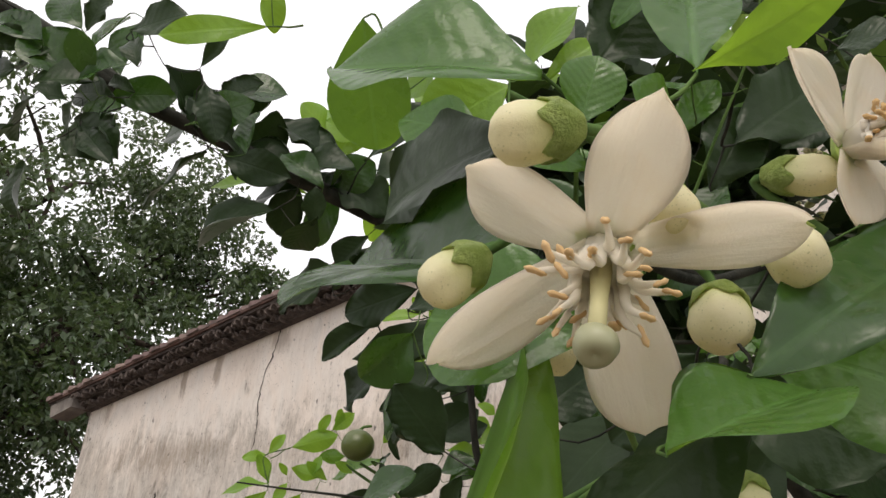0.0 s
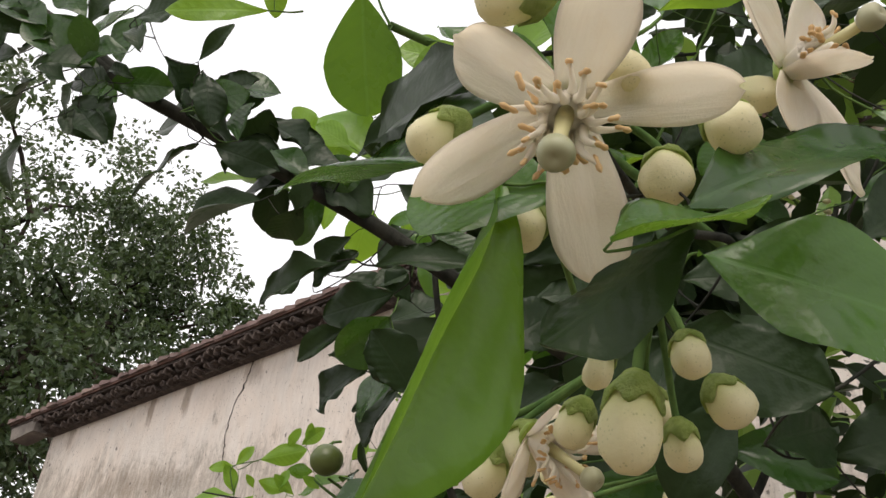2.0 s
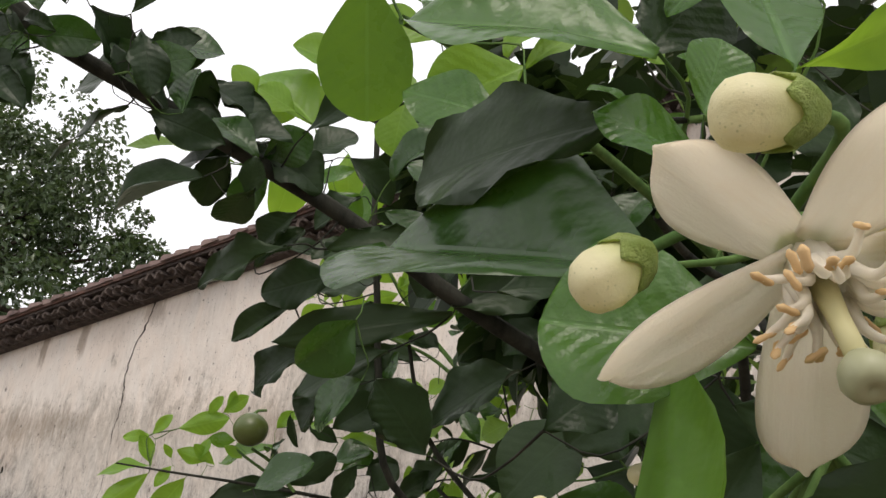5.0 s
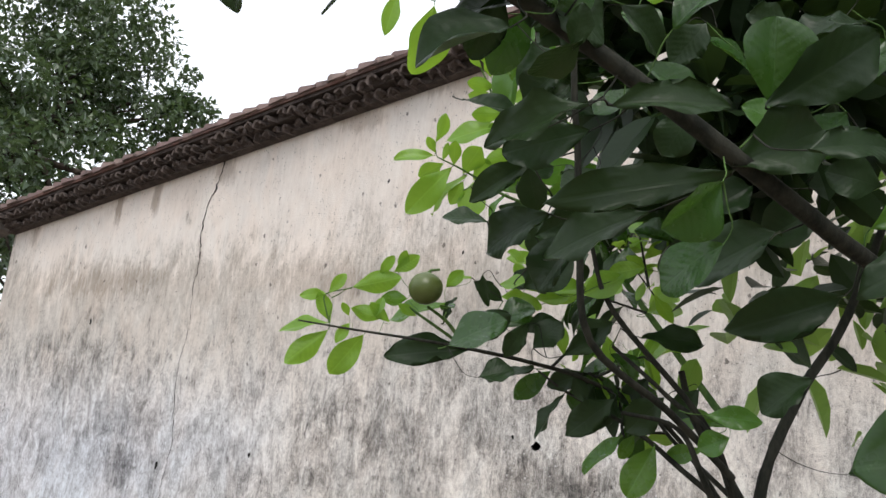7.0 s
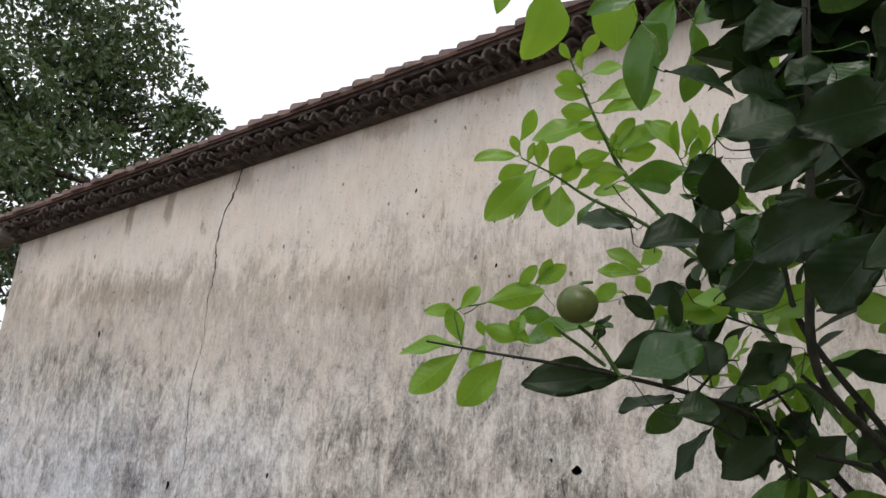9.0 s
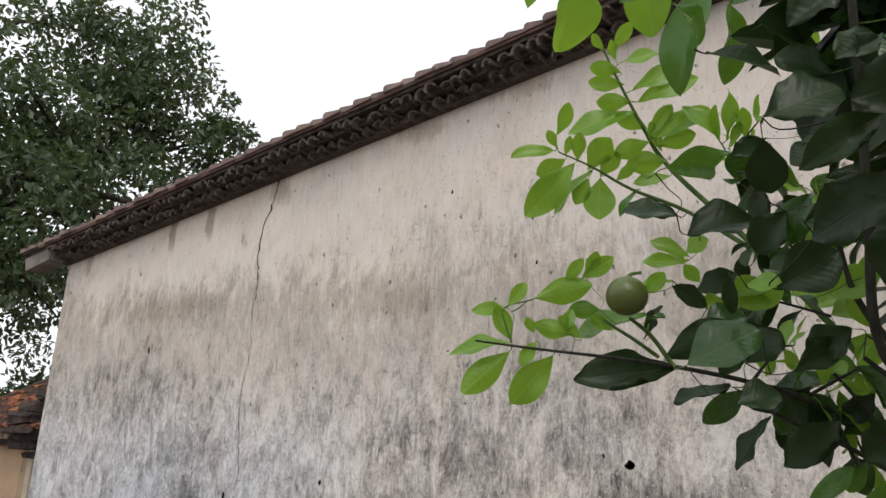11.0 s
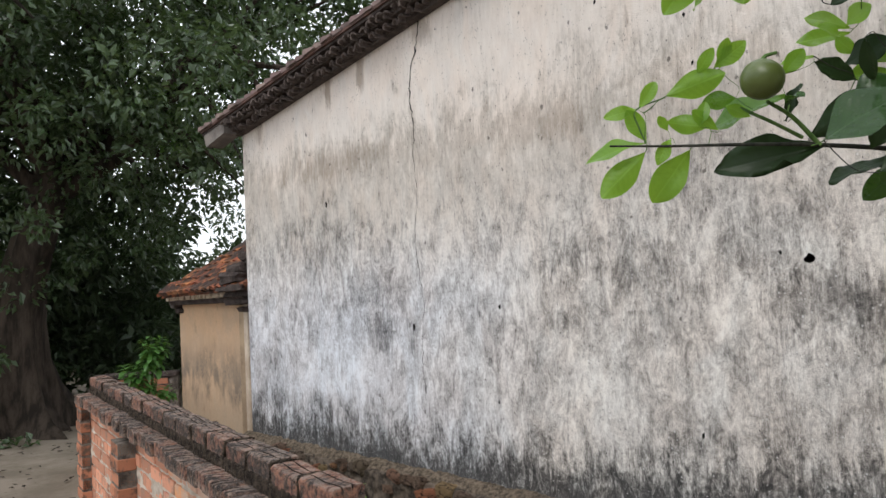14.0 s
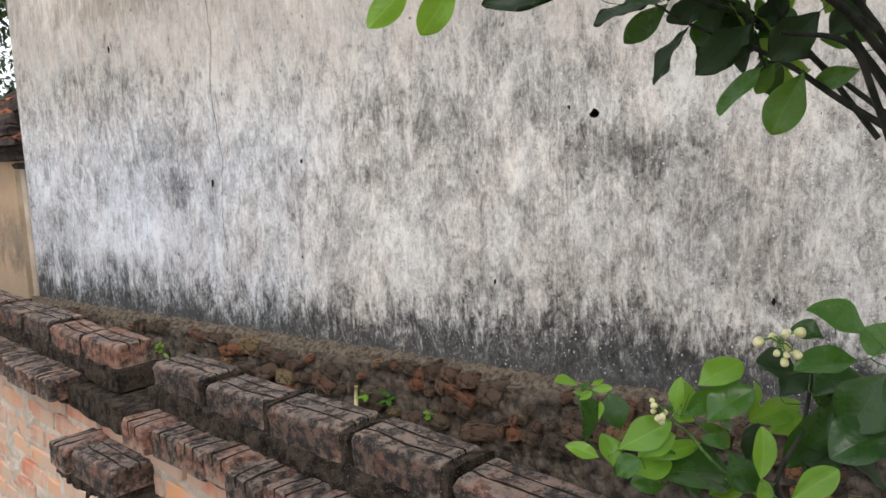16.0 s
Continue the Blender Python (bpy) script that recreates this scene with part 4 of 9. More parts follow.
def wall_face():
    """Stretcher and header courses of orange brick in pale mortar."""
    rnd = random.Random(29)
    bm = bmesh.new()
    box(bm, (0.1, -0.02, GROUND), (7.2, 0.12, 0.48), WALL_M)
    rows = []
    for i in range(56):
        z = GROUND + 0.0176 * i
        rows.append([bm.verts.new(WALL_M @ Vector((0.1 + 0.0177 * k, -0.033 + 0.008 * min(1, max(0, (z - 0.33) / 0.1)) - 0.014 * (noise.noise((k * 0.11, i * 0.16, 3.0)) + 0.5 * noise.noise((k * 0.37, i * 0.5, 9.0)) + 0.35 * noise.noise((k * 0.9, i * 1.1, 5.0))), z))) for k in range(402)])
    for a, b in zip(rows, rows[1:]):
        for k in range(401):
            bm.faces.new((a[k], a[k + 1], b[k + 1], b[k]))
    part("mortar", bm, MORTAR_PALE, garden_wall, "pale lime mortar behind the brick face")
    stretch = [plain_brick(0.206, 0.10, 0.056, s, BRICK_FACE) for s in range(4)]
    head = [plain_brick(0.096, 0.10, 0.056, s, BRICK_FACE) for s in range(4)]
    count = 0
    rest = bmesh.new()
    for c in range(13):
        z = 0.418 - 0.0745 * c
        kind = c % 4 == 2
        l = 0.115 if kind else 0.228
        s = 0.12 + (0.115 if c % 2 else 0.0)
        while s < 7.1:
            if s > 2.3 and count < 290:
                m = WALL_M @ pose(s + l / 2, 0.012 + rnd.uniform(-0.004, 0.004), z + rnd.uniform(-0.003, 0.003), rnd.uniform(-1, 1), rnd.uniform(-1, 1), rnd.uniform(-1, 1))
                piece("brick", (head if kind else stretch)[rnd.randrange(4)], m, garden_wall)
                count += 1
            else:
                box(rest, (s + 0.011, -0.038 + rnd.uniform(-0.004, 0.004), z), (s + l - 0.011, 0.04, z + 0.056), WALL_M)
            s += l
    tagged(part("bricks", rest, BRICK_FACE_FAR, garden_wall), kind="stuff")


wall_face()


def pier(x, y, w, d, top, name="pier"):
    """A square brick pier against the wall's face."""
    rnd = random.Random(int(x * 100))
    bm = bmesh.new()
    m = WALL_M @ pose(x, y, 0)
    z, k = GROUND, 0
    while z < top - 0.03:
        g = 0.0 if k % 2 else 0.006
        box(bm, (-w / 2 + g, -d / 2 + g, z), (-0.006 if k % 2 else w / 2 - g, d / 2 - g, z + 0.062), m, 0.004)
        if k % 2:
            box(bm, (0.006, -d / 2, z), (w / 2, d / 2, z + 0.062), m, 0.004)
        z, k = z + 0.0745, k + 1
    ob = part(name, bm, BRICK_PIER, garden_wall, "dark red brick pier with open joints")
    bm = bmesh.new()
    box(bm, (-w / 2 + 0.008, -d / 2 + 0.007, GROUND), (w / 2 - 0.006, d / 2, top - 0.01), m)
    part("mortar", bm, PIER_MORTAR, garden_wall)


pier(1.64, -0.085, 0.2, 0.095, 0.47)
pier(0.22, -0.07, 0.2, 0.065, 0.50)


def step_pier():
    """The broken pier head that stands out under the gap in the coping."""
    rnd = random.Random(37)
    m = WALL_M @ pose(4.06, -0.105, 0)
    bm = bmesh.new()
    box(bm, (-0.11, -0.03, GROUND), (0.24, 0.09, 0.36), m)
    part("mortar", bm, MORTAR_PALE, garden_wall)
    z, k = 0.283, 0
    while z > GROUND:
        for q in (-0.025, 0.16) if k % 2 else (0.01, 0.185):
            l = 0.17 if k % 2 else 0.16
            mm = m @ pose(q, 0.012 + rnd.uniform(-0.003, 0.003), z)
            piece("brick", plain_brick(l, 0.10, 0.058, k, BRICK_FACE), mm, garden_wall)
        z, k = z - 0.0745, k + 1
    for q, v, r, z in ((0.13, 0.015, 1.5, 0.366), (-0.055, 0.06, 88.0, 0.362), (0.13, 0.125, 1.0, 0.36)):
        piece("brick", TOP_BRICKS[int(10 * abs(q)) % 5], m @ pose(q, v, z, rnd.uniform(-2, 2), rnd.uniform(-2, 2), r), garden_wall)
    rough_bar(3.95, 4.30, -0.140, -0.01, 0.335, 0.372, MORTAR_DARK, "mortar_bed", 0.012, 0.02, 13)


step_pier()


# ---- leaf masses ----
def leaf_cloud(rnd_seed, centres, per, size, spread, droop=0.35, broad=False, wide=0.23):
    """Vertices and faces of many small folded leaves in clumps round the centres (x, y, z, radius)."""
    rs = np.random.RandomState(rnd_seed)
    c = np.repeat(np.array([k[:3] for k in centres], float), per, axis=0)
    r = np.repeat(np.array([k[3] for k in centres], float), per)
    n = len(c)
    d = rs.normal(size=(n, 3))
    d /= np.linalg.norm(d, axis=1, keepdims=True)
    p = c + d * (r * rs.uniform(0.25, 1.0, n) ** 0.6)[:, None] * np.array([1, 1, 0.75]) * spread
    a = d + rs.normal(size=(n, 3)) * 0.8 - np.array([0, 0, droop])
    a /= np.linalg.norm(a, axis=1, keepdims=True)
    u = np.array([0, 0, 1.0]) + rs.normal(size=(n, 3)) * 0.55
    b = np.cross(a, u)
    b /= np.linalg.norm(b, axis=1, keepdims=True)
    w = np.cross(b, a)
    ln = size * rs.uniform(0.65, 1.25, n)[:, None]
    wd = ln * rs.uniform(0.83, 1.17, n)[:, None] * wide
    tip, mid = p + a * ln - w * ln * 0.12, p + a * ln * 0.45
    if not broad:
        verts = np.stack([p, mid + b * wd + w * wd * 0.35, tip, mid - b * wd + w * wd * 0.35], 1).reshape(-1, 3)
        k = np.arange(n)[:, None] * 4
        faces = np.concatenate([k + [0, 1, 2], k + [0, 2, 3]], 1).reshape(-1, 3)
        return verts, faces
    rows = [p]
    for t, s in ((0.18, 0.62), (0.42, 1.0), (0.7, 0.88), (0.9, 0.45)):
        c0 = p + a * ln * t - w * ln * 0.14 * t * t
        for side in (-1.15, 0, 1.15):
            rows.append(c0 + side * b * wd * s + w * wd * 0.3 * abs(side) * s)
    rows.append(p + a * ln - w * ln * 0.14)
    verts = np.stack(rows, 1).reshape(-1, 3)
    fan = [(0, 2, 1), (0, 3, 2), (13, 10, 11), (13, 11, 12)]
    for r in (1, 4, 7):
        for q in (0, 1):
            fan += [(r + q, r + q + 1, r + q + 4), (r + q, r + q + 4, r + q + 3)]
    faces = (np.arange(n)[:, None, None] * 14 + np.array(fan)[None]).reshape(-1, 3)
    return verts, faces


def cloud_mesh(name, verts, faces, material):
    me = bpy.data.meshes.new(name)
    me.from_pydata(verts.tolist(), [], faces.tolist())
    me.materials.append(material)
    return me


# ---- the great tree by the lane ----
TREE = Vector((-5.45, -0.4, GROUND))
big_tree = thing("shade_tree", TREE, "huge old shade tree with buttressed trunk and dense dark crown", "tree")


def big_trunk():
    bm = bmesh.new()
    rings, sides = [], 36
    for z, cx, cy, r, flare in ((-0.15, 0, 0, 0.66, 0.95), (0.03, 0, 0, 0.58, 0.70), (0.14, 0, 0, 0.50, 0.48), (0.32, 0, 0, 0.43, 0.32), (0.55, 0.01, 0, 0.375, 0.21), (0.9, 0.03, 0.0, 0.33, 0.12), (1.4, 0.05, 0.02, 0.305, 0.07), (2.0, 0.12, 0.08, 0.285, 0.04), (2.6, 0.26, 0.22, 0.26, 0.03), (3.2, 0.42, 0.36, 0.22, 0.03), (3.7, 0.42, 0.36, 0.18, 0.02)):
        ring = []
        for k in range(sides):
            a = 2 * math.pi * k / sides
            rr = r * (1 + 0.09 * math.sin(3 * a + 1.3) + 0.05 * math.sin(7 * a + z)) + flare * (0.75 * max(0, math.sin(5 * a + 0.6 + 0.5 * math.sin(a) + 0.3 * z)) ** 2 + 0.35 * max(0, math.sin(9 * a + 2.0)) ** 2)
            ring.append(bm.verts.new(TREE + Vector((rr * math.cos(a) + cx, rr * math.sin(a) + cy, z + 0.04 * math.sin(5 * a)))))
        rings.append(ring)
    for a, b in zip(rings, rings[1:]):
        for k in range(sides):
            bm.faces.new((a[k], a[(k + 1) % sides], b[(k + 1) % sides], b[k]))
    bm.faces.new(rings[-1])
    return bm


part("trunk", big_trunk(), BARK_BIG, big_tree, "grey-brown trunk with folded buttress roots", True)


def big_limbs():
    rnd = random.Random(42)
    ends = []
    fork = TREE + Vector((0.40, 0.34, 3.0))
    low = TREE + Vector((0.05, 0.0, 1.55))
    for top, az, rise, length, r in ((fork, 150, 42, 3.8, 0.13), (fork, 52, 30, 3.2, 0.13), (fork, -40, 45, 4.2, 0.12), (fork, 85, 55, 3.8, 0.13), (low, 232, 8, 3.4, 0.19), (fork, 230, 40, 4.0, 0.12), (fork, 300, 48, 4.0, 0.12), (fork, 215, 68, 5.2, 0.16), (fork, 60, 68, 4.6, 0.13), (fork, 150, 22, 3.6, 0.10)):
        bm = bmesh.new()
        d = Vector((math.cos(radians(az)) * math.cos(radians(rise)), math.sin(radians(az)) * math.cos(radians(rise)), math.sin(radians(rise))))
        pts = [top - d * 0.15]
        for i in range(1, 6):
            pts.append(pts[-1] + (d + Vector([rnd.uniform(-0.28, 0.28) for _ in range(3)])) * length / 5)
        tube(bm, curve_points(pts, 3), [r * (1 - 0.055 * i) for i in range(16)], 8)
        part("limb", bm, BARK_BIG, big_tree, "", True)
        for i in (2, 3, 4, 5):
            for _ in range(3):
                q = pts[i] + Vector([rnd.uniform(-1, 1) for _ in range(3)]).normalized() * rnd.uniform(0.8, 1.9)
                bm = bmesh.new()
                mid = (pts[i] + q) / 2 + Vector((0, 0, 0.12))
                tube(bm, [pts[i], mid, q], [0.05, 0.035, 0.012], 5)
                part("branch", bm, BARK_BIG, big_tree, "", True)
                ends.append(q)
    return ends


def in_gap(x, y, z, r):
    """True inside the open lane of sky between the tree's skirt and the outbuilding's roof."""
    s = -3 - x
    if abs(y - (-0.21 + 0.343 * s)) < 0.05 + 0.4 * r and abs(z - (2.35 + 0.124 * s)) < 0.10 + 0.4 * r:
        return True
    return abs(y - (1.03 + 0.485 * s)) < 0.12 + 0.02 * s + 0.5 * r and abs(z - (2.02 + 0.085 * s)) < 0.2 + 0.03 * s + 0.5 * r


def big_crown(ends):
    rs = random.Random(9)
    cs = []
    for e in ends:
        for _ in range(6):
            c = Vector((e.x + rs.gauss(0, 0.6), e.y + rs.gauss(0, 0.6), e.z + rs.gauss(0, 0.5)))
            # the crown thins out over the outbuilding, more so near its top
            over = 0.72 * (c.x + 4.0) + 0.69 * (c.y - 4.0) + 0.28 * (c.z - 6.0)
            if over < 0.5 + rs.uniform(-0.5, 0.0):
                cs.append((*c, rs.uniform(0.24, 0.46)))
    return [c for c in cs if not in_gap(*c)]


crown_ends = big_limbs()
for x, y, z in ((-4.9, 3.6, 7.4), (-4.8, 3.8, 6.9), (-4.4, 4.0, 6.3), (-5.0, 3.4, 6.6), (-5.2, 3.0, 7.3), (-5.4, 2.5, 7.6), (-4.3, 4.1, 5.6), (-4.6, 3.7, 6.1), (-4.7, 3.2, 5.6), (-4.9, 2.6, 6.6), (-5.6, 2.0, 8.2), (-5.2, 2.2, 5.6), (-5.5, 3.2, 7.9), (-4.6, 3.4, 5.0), (-5.0, 3.0, 4.4), (-4.6, 3.5, 6.6), (-4.9, 3.2, 7.0), (-4.4, 3.6, 5.8), (-4.8, 2.8, 6.0), (-5.0, 2.2, 5.0), (-4.5, 3.0, 5.2), (-7.4, -1.2, 3.0), (-7.2, -0.7, 2.6), (-7.1, -1.5, 3.4), (-6.7, -0.9, 2.4), (-6.9, -1.1, 2.9), (-6.6, -0.5, 1.9), (-7.0, -1.1, 1.9), (-7.2, -1.6, 2.5)):
    crown_ends.append(Vector((x, y, z)))
edge_rnd = random.Random(5)
edge_clumps = []
for x, y, z in ((-4.6, 2.7, 6.2), (-4.6, 3.6, 6.3), (-4.6, 4.0, 6.6), (-4.6, 4.5, 6.5), (-4.5, 4.9, 6.3), (-4.6, 4.4, 5.8), (-4.6, 5.2, 6.45), (-4.6, 3.6, 5.5), (-4.7, 4.1, 6.2), (-4.7, 3.2, 6.5), (-4.6, 4.3, 6.2)):
    for _ in range(3):
        edge_clumps.append((x + edge_rnd.gauss(0, 0.16), y + edge_rnd.gauss(0, 0.24), z + edge_rnd.gauss(0, 0.2), edge_rnd.uniform(0.16, 0.32)))
    bm = bmesh.new()
    root = TREE + Vector((0.55, 1.9, 4.9))
    tip = Vector((x, y, z))
    tube(bm, [root, (root + tip) / 2 + Vector((0, 0.1, 0.12)), tip], [0.04, 0.028, 0.010], 5)
    part("branch", bm, BARK_BIG, big_tree, "", True)
tagged(part("crown", cloud_mesh("crown", *leaf_cloud(4, big_crown(crown_ends) + edge_clumps, 84, 0.118, 1.0, wide=0.29), CROWN), None, big_tree, "dense dark green glossy leaves with gaps of sky"), kind="stuff")
cs = [(-4.3 + rs_x, 1.2 + rs_y, 3.62 + rs_z, 0.2) for rs_x, rs_y, rs_z in ((0, 0, 0), (0.15, 0.2, 0.25), (-0.1, -0.2, 0.2), (0.1, 0.1, -0.35), (-0.05, 0.3, 0.05), (-0.25, -0.35, 0.75), (0.2, 0.5, -0.2))]
tagged(part("young_sprays", cloud_mesh("young_sprays", *leaf_cloud(5, cs, 40, 0.14, 1.0), CROWN_YOUNG), None, big_tree, "lighter green young leaves at the branch ends"), kind="stuff")

# ---- thicket behind the tree ----
rs = random.Random(77)
cs = []
for i in range(620):
    a = rs.uniform(0, 1)
    cs.append((-17 + 13 * a + rs.uniform(-1, 1), 4.0 + 7 * a + rs.uniform(-1.5, 3.0), GROUND + abs(rs.gauss(0, 2.1)), rs.uniform(0.5, 1.0)))
for i in range(300):
    cs.append((-14 + rs.uniform(-2, 3), -8 + 13 * rs.uniform(0, 1), GROUND + abs(rs.gauss(0, 1.9)), rs.uniform(0.5, 1.0)))
for i in range(260):
    a = rs.uniform(0, 1)
    cs.append((-9.0 + 4.6 * a * a + rs.uniform(-1.2, 0.4), -3.4 + 8.6 * a + rs.uniform(-0.5, 0.9), GROUND + abs(rs.gauss(0, 1.1)), rs.uniform(0.3, 0.6)))
for i in range(80):
    cs.append((rs.uniform(-9.4, -7.6), rs.uniform(-1.5, 1.3), rs.uniform(0.3, 3.4), rs.uniform(0.3, 0.55)))
for i in range(36):
    cs.append((rs.uniform(-8.2, -6.6), rs.uniform(0.2, 2.3), rs.uniform(0.8, 3.2), rs.uniform(0.3, 0.5)))
tagged(new("thicket", cloud_mesh("thicket", *leaf_cloud(6, [c for c in cs if not in_gap(*c)], 60, 0.22, 1.0), THICKET)), "dark thicket of shrubs and trees behind the lane", "bushes", kind="stuff")


# ---- citrus tree ----
citrus = thing("citrus_tree", (6.15, -1.75, GROUND), "pomelo tree with dark old leaves and bright young shoots", "tree")


def leaf_mesh(name, material, width=0.5, fold=0.16, curl=0.2, wave=0.03, seed=0, nx=10, cols=2, bite=0.0, blunt=0.5, ruffle=0.0):
    """A leaf one unit long on x, its upper side to +z."""
    rnd = random.Random(seed)
    bm = bmesh.new()
    ph = rnd.uniform(0, 6)
    rows = []
    for i in range(nx + 1):
        t = 0.5 - 0.5 * math.cos(math.pi * i / nx)
        w = 0.5 * width * (max(0.0, math.sin(math.pi * t ** (1.1 + 0.3 * blunt))) ** (0.76 - 0.22 * blunt)) * (0.62 + 0.38 * min(1, t / 0.4) ** 0.8)
        w = max(w, 0.006)
        z0 = -curl * t * t
        row = []
        for c in range(-cols, cols + 1):
            k = math.sin(0.5 * math.pi * c / cols)
            z = z0 + fold * w * (abs(k) - 0.45 * k * k) * 1.5 + wave * abs(k) * math.sin(9 * t + ph + (2 if k > 0 else 0))
            if ruffle and abs(c) == cols:
                z += ruffle * math.sin(15 * t + 2 * ph + (1.7 if k > 0 else 0))
            eaten = 1 - bite * rnd.uniform(0.1, 1.0) if bite and k > 0 and c == cols and 0.3 < t < 0.97 else 1 - 0.6 * bite if bite and t > 0.9 else 1
            row.append(bm.verts.new((t, k * w * eaten * (1 - 2.2 * ruffle * abs(k) * (0.5 + 0.5 * math.sin(19 * t + ph + (2.1 if k > 0 else 0)))), z)))
        rows.append(row)
    for a, b in zip(rows, rows[1:]):
        for k in range(2 * cols):
            bm.faces.new((a[k], b[k], b[k + 1], a[k + 1]))
    bmesh.ops.recalc_face_normals(bm, faces=bm.faces[:])
    if sum(f.normal.z for f in bm.faces) < 0:
        bmesh.ops.reverse_faces(bm, faces=bm.faces[:])
    return mesh_of(bm, name, material, True)


def leaf_pose(base, tip, normal, scale=None):
    """A pose that lays a leaf from base to tip with its upper side to normal."""
    b, t = Vector(base), Vector(tip)
    x = (t - b).normalized()
    z = Vector(normal)
    z = (z - x * z.dot(x)).normalized()
    y = z.cross(x)
    s = scale or (t - b).length
    return Matrix.Translation(b) @ Matrix((x, y, z)).transposed().to_4x4() @ Matrix.Scale(s, 4)


JOINTS = []


def branch(points, r0, r1, material=None, sides=7, name="branch"):
    pts = curve_points(points, 5)
    bm = bmesh.new()
    n = len(pts)
    tube(bm, pts, [r0 + (r1 - r0) * i / (n - 1) for i in range(n)], sides)
    part(name, bm, material or BARK, citrus, "", True)
    JOINTS.extend(pts)
    return pts


def leaf_at(material, base, tip, normal, width, curl, fold, bite=0.0, blunt=None):
    """One leaf of its own, from its joint to its tip."""
    seed = int(1000 * (base[0] + 2 * base[1] + 3 * base[2])) % 997
    shape = blunt if blunt is not None else 0.1 + 0.6 * (seed % 11) / 10
    me = leaf_mesh("leaf", material, width * 1.02, fold, curl, 0.018 + 0.034 * (seed % 7) / 7, seed, 18, 5 if blunt is not None else 3, bite, shape, 0.045 * (0.4 + (seed % 5) / 5) if material is LEAF_DARK else 0.008)
    grow_twig(Vector(base), Vector(tip), TWIG if material is not LEAF_DARK else BARK)
    return piece("leaf", me, leaf_pose(base, tip, normal), citrus)


def grow_twig(base, tip, material):
    """A thin twig from the nearest wood to a leaf's joint."""
    near = min(JOINTS, key=lambda q: (q - base).length)
    gap = near - base
    l = (tip - base).length
    if gap.length > 0.10:
        near = base - (tip - base).normalized() * 0.3 * l + gap.normalized() * 0.012
        gap = near - base
    if gap.length > 0.004:
        lean = (gap.normalized() * 1.3 - (tip - base).normalized()).normalized()
        back = base + lean * 0.3 * gap.length
        pts = curve_points([base, back, back.lerp(near, 0.5) - Vector((0, 0, 0.04 * gap.length)), near], 3)
        r = min(0.0010, 0.009 * l + 0.002 * gap.length)
        bm = bmesh.new()
        tube(bm, pts, [r * (0.75 + 0.5 * i / (len(pts) - 1)) for i in range(len(pts))], 5)
        part("twig", bm, material, citrus, "", True)
        JOINTS.extend(pts[:6])


# trunk and stems behind the garden wall
branch([(6.15, -1.75, GROUND), (6.12, -1.80, 0.1), (6.09, -1.95, 0.62), (6.07, -2.12, 1.0)], 0.030, 0.014, name="trunk")
branch([(6.07, -2.12, 1.0), (6.079, -2.22, 1.1835), (6.126, -2.171, 1.331), (6.178, -2.108, 1.445), (6.25, -2.0, 1.7), (6.3, -1.9, 2.0)], 0.009, 0.005)
branch([(6.07, -2.12, 1.0), (6.02, -2.26, 1.19), (5.992, -2.299, 1.26), (5.93, -2.343, 1.275)], 0.0055, 0.0025)
branch([(6.07, -2.12, 1.0), (6.045, -2.245, 1.194), (6.018, -2.287, 1.277), (5.931, -2.388, 1.40), (5.912, -2.422, 1.474), (5.907, -2.444, 1.534)], 0.0055, 0.0025)
branch([(6.07, -2.12, 1.0), (6.042, -2.272, 1.23), (5.985, -2.326, 1.30), (5.92, -2.36, 1.36)], 0.005, 0.0025)
branch([(6.298, -2.386, 1.28), (6.266, -2.554, 1.38), (6.222, -2.682, 1.41), (6.169, -2.793, 1.4435), (6.107, -2.866, 1.491), (6.06, -2.947, 1.517), (6.016, -3.004, 1.542), (5.978, -3.054, 1.562), (5.93, -3.1, 1.6)], 0.0085, 0.0058)
branch([(6.09, -1.97, 0.66), (6.2, -2.15, 1.0), (6.298, -2.386, 1.28)], 0.012, 0.0085)
branch([(6.055, -2.27, 1.205), (6.01, -2.40, 1.275), (5.958, -2.53, 1.34), (5.96, -2.581, 1.447), (5.965, -2.611, 1.539), (5.967, -2.635, 1.608), (5.97, -2.66, 1.75)], 0.005, 0.0035)
branch([(6.0, -2.05, 1.15), (5.911, -2.075, 1.272), (5.838, -2.213, 1.324), (5.786, -2.322, 1.339), (5.734, -2.427, 1.3445), (5.691, -2.486, 1.347), (5.622, -2.539, 1.3515), (5.57, -2.592, 1.355)], 0.0045, 0.0011)
branch([(5.734, -2.427, 1.3445), (5.72, -2.46, 1.375), (5.709, -2.495, 1.39)], 0.003, 0.002, TWIG)
branch([(5.95, -1.85, 1.3), (5.7, -1.82, 1.62), (5.5305, -1.84, 1.815), (5.494, -1.896, 1.892), (5.466, -1.945, 1.97), (5.4445, -1.9855, 2.039)], 0.007, 0.0018, TWIG)
branch([(5.7, -1.82, 1.62), (5.549, -1.798, 1.735), (5.462, -1.876, 1.771), (5.402, -1.934, 1.809), (5.35, -1.98, 1.834)], 0.005, 0.0015, TWIG)
branch([(6.15, -1.78, 0.2), (6.0, -2.0, 0.5), (5.91, -2.182, 0.665), (5.932, -2.151, 0.757), (5.94, -2.13, 0.841)], 0.005, 0.0025)
branch([(6.0, -2.0, 0.5), (5.846, -2.165, 0.668), (5.781, -2.195, 0.744), (5.747, -2.215, 0.765)], 0.0035, 0.0015, TWIG)
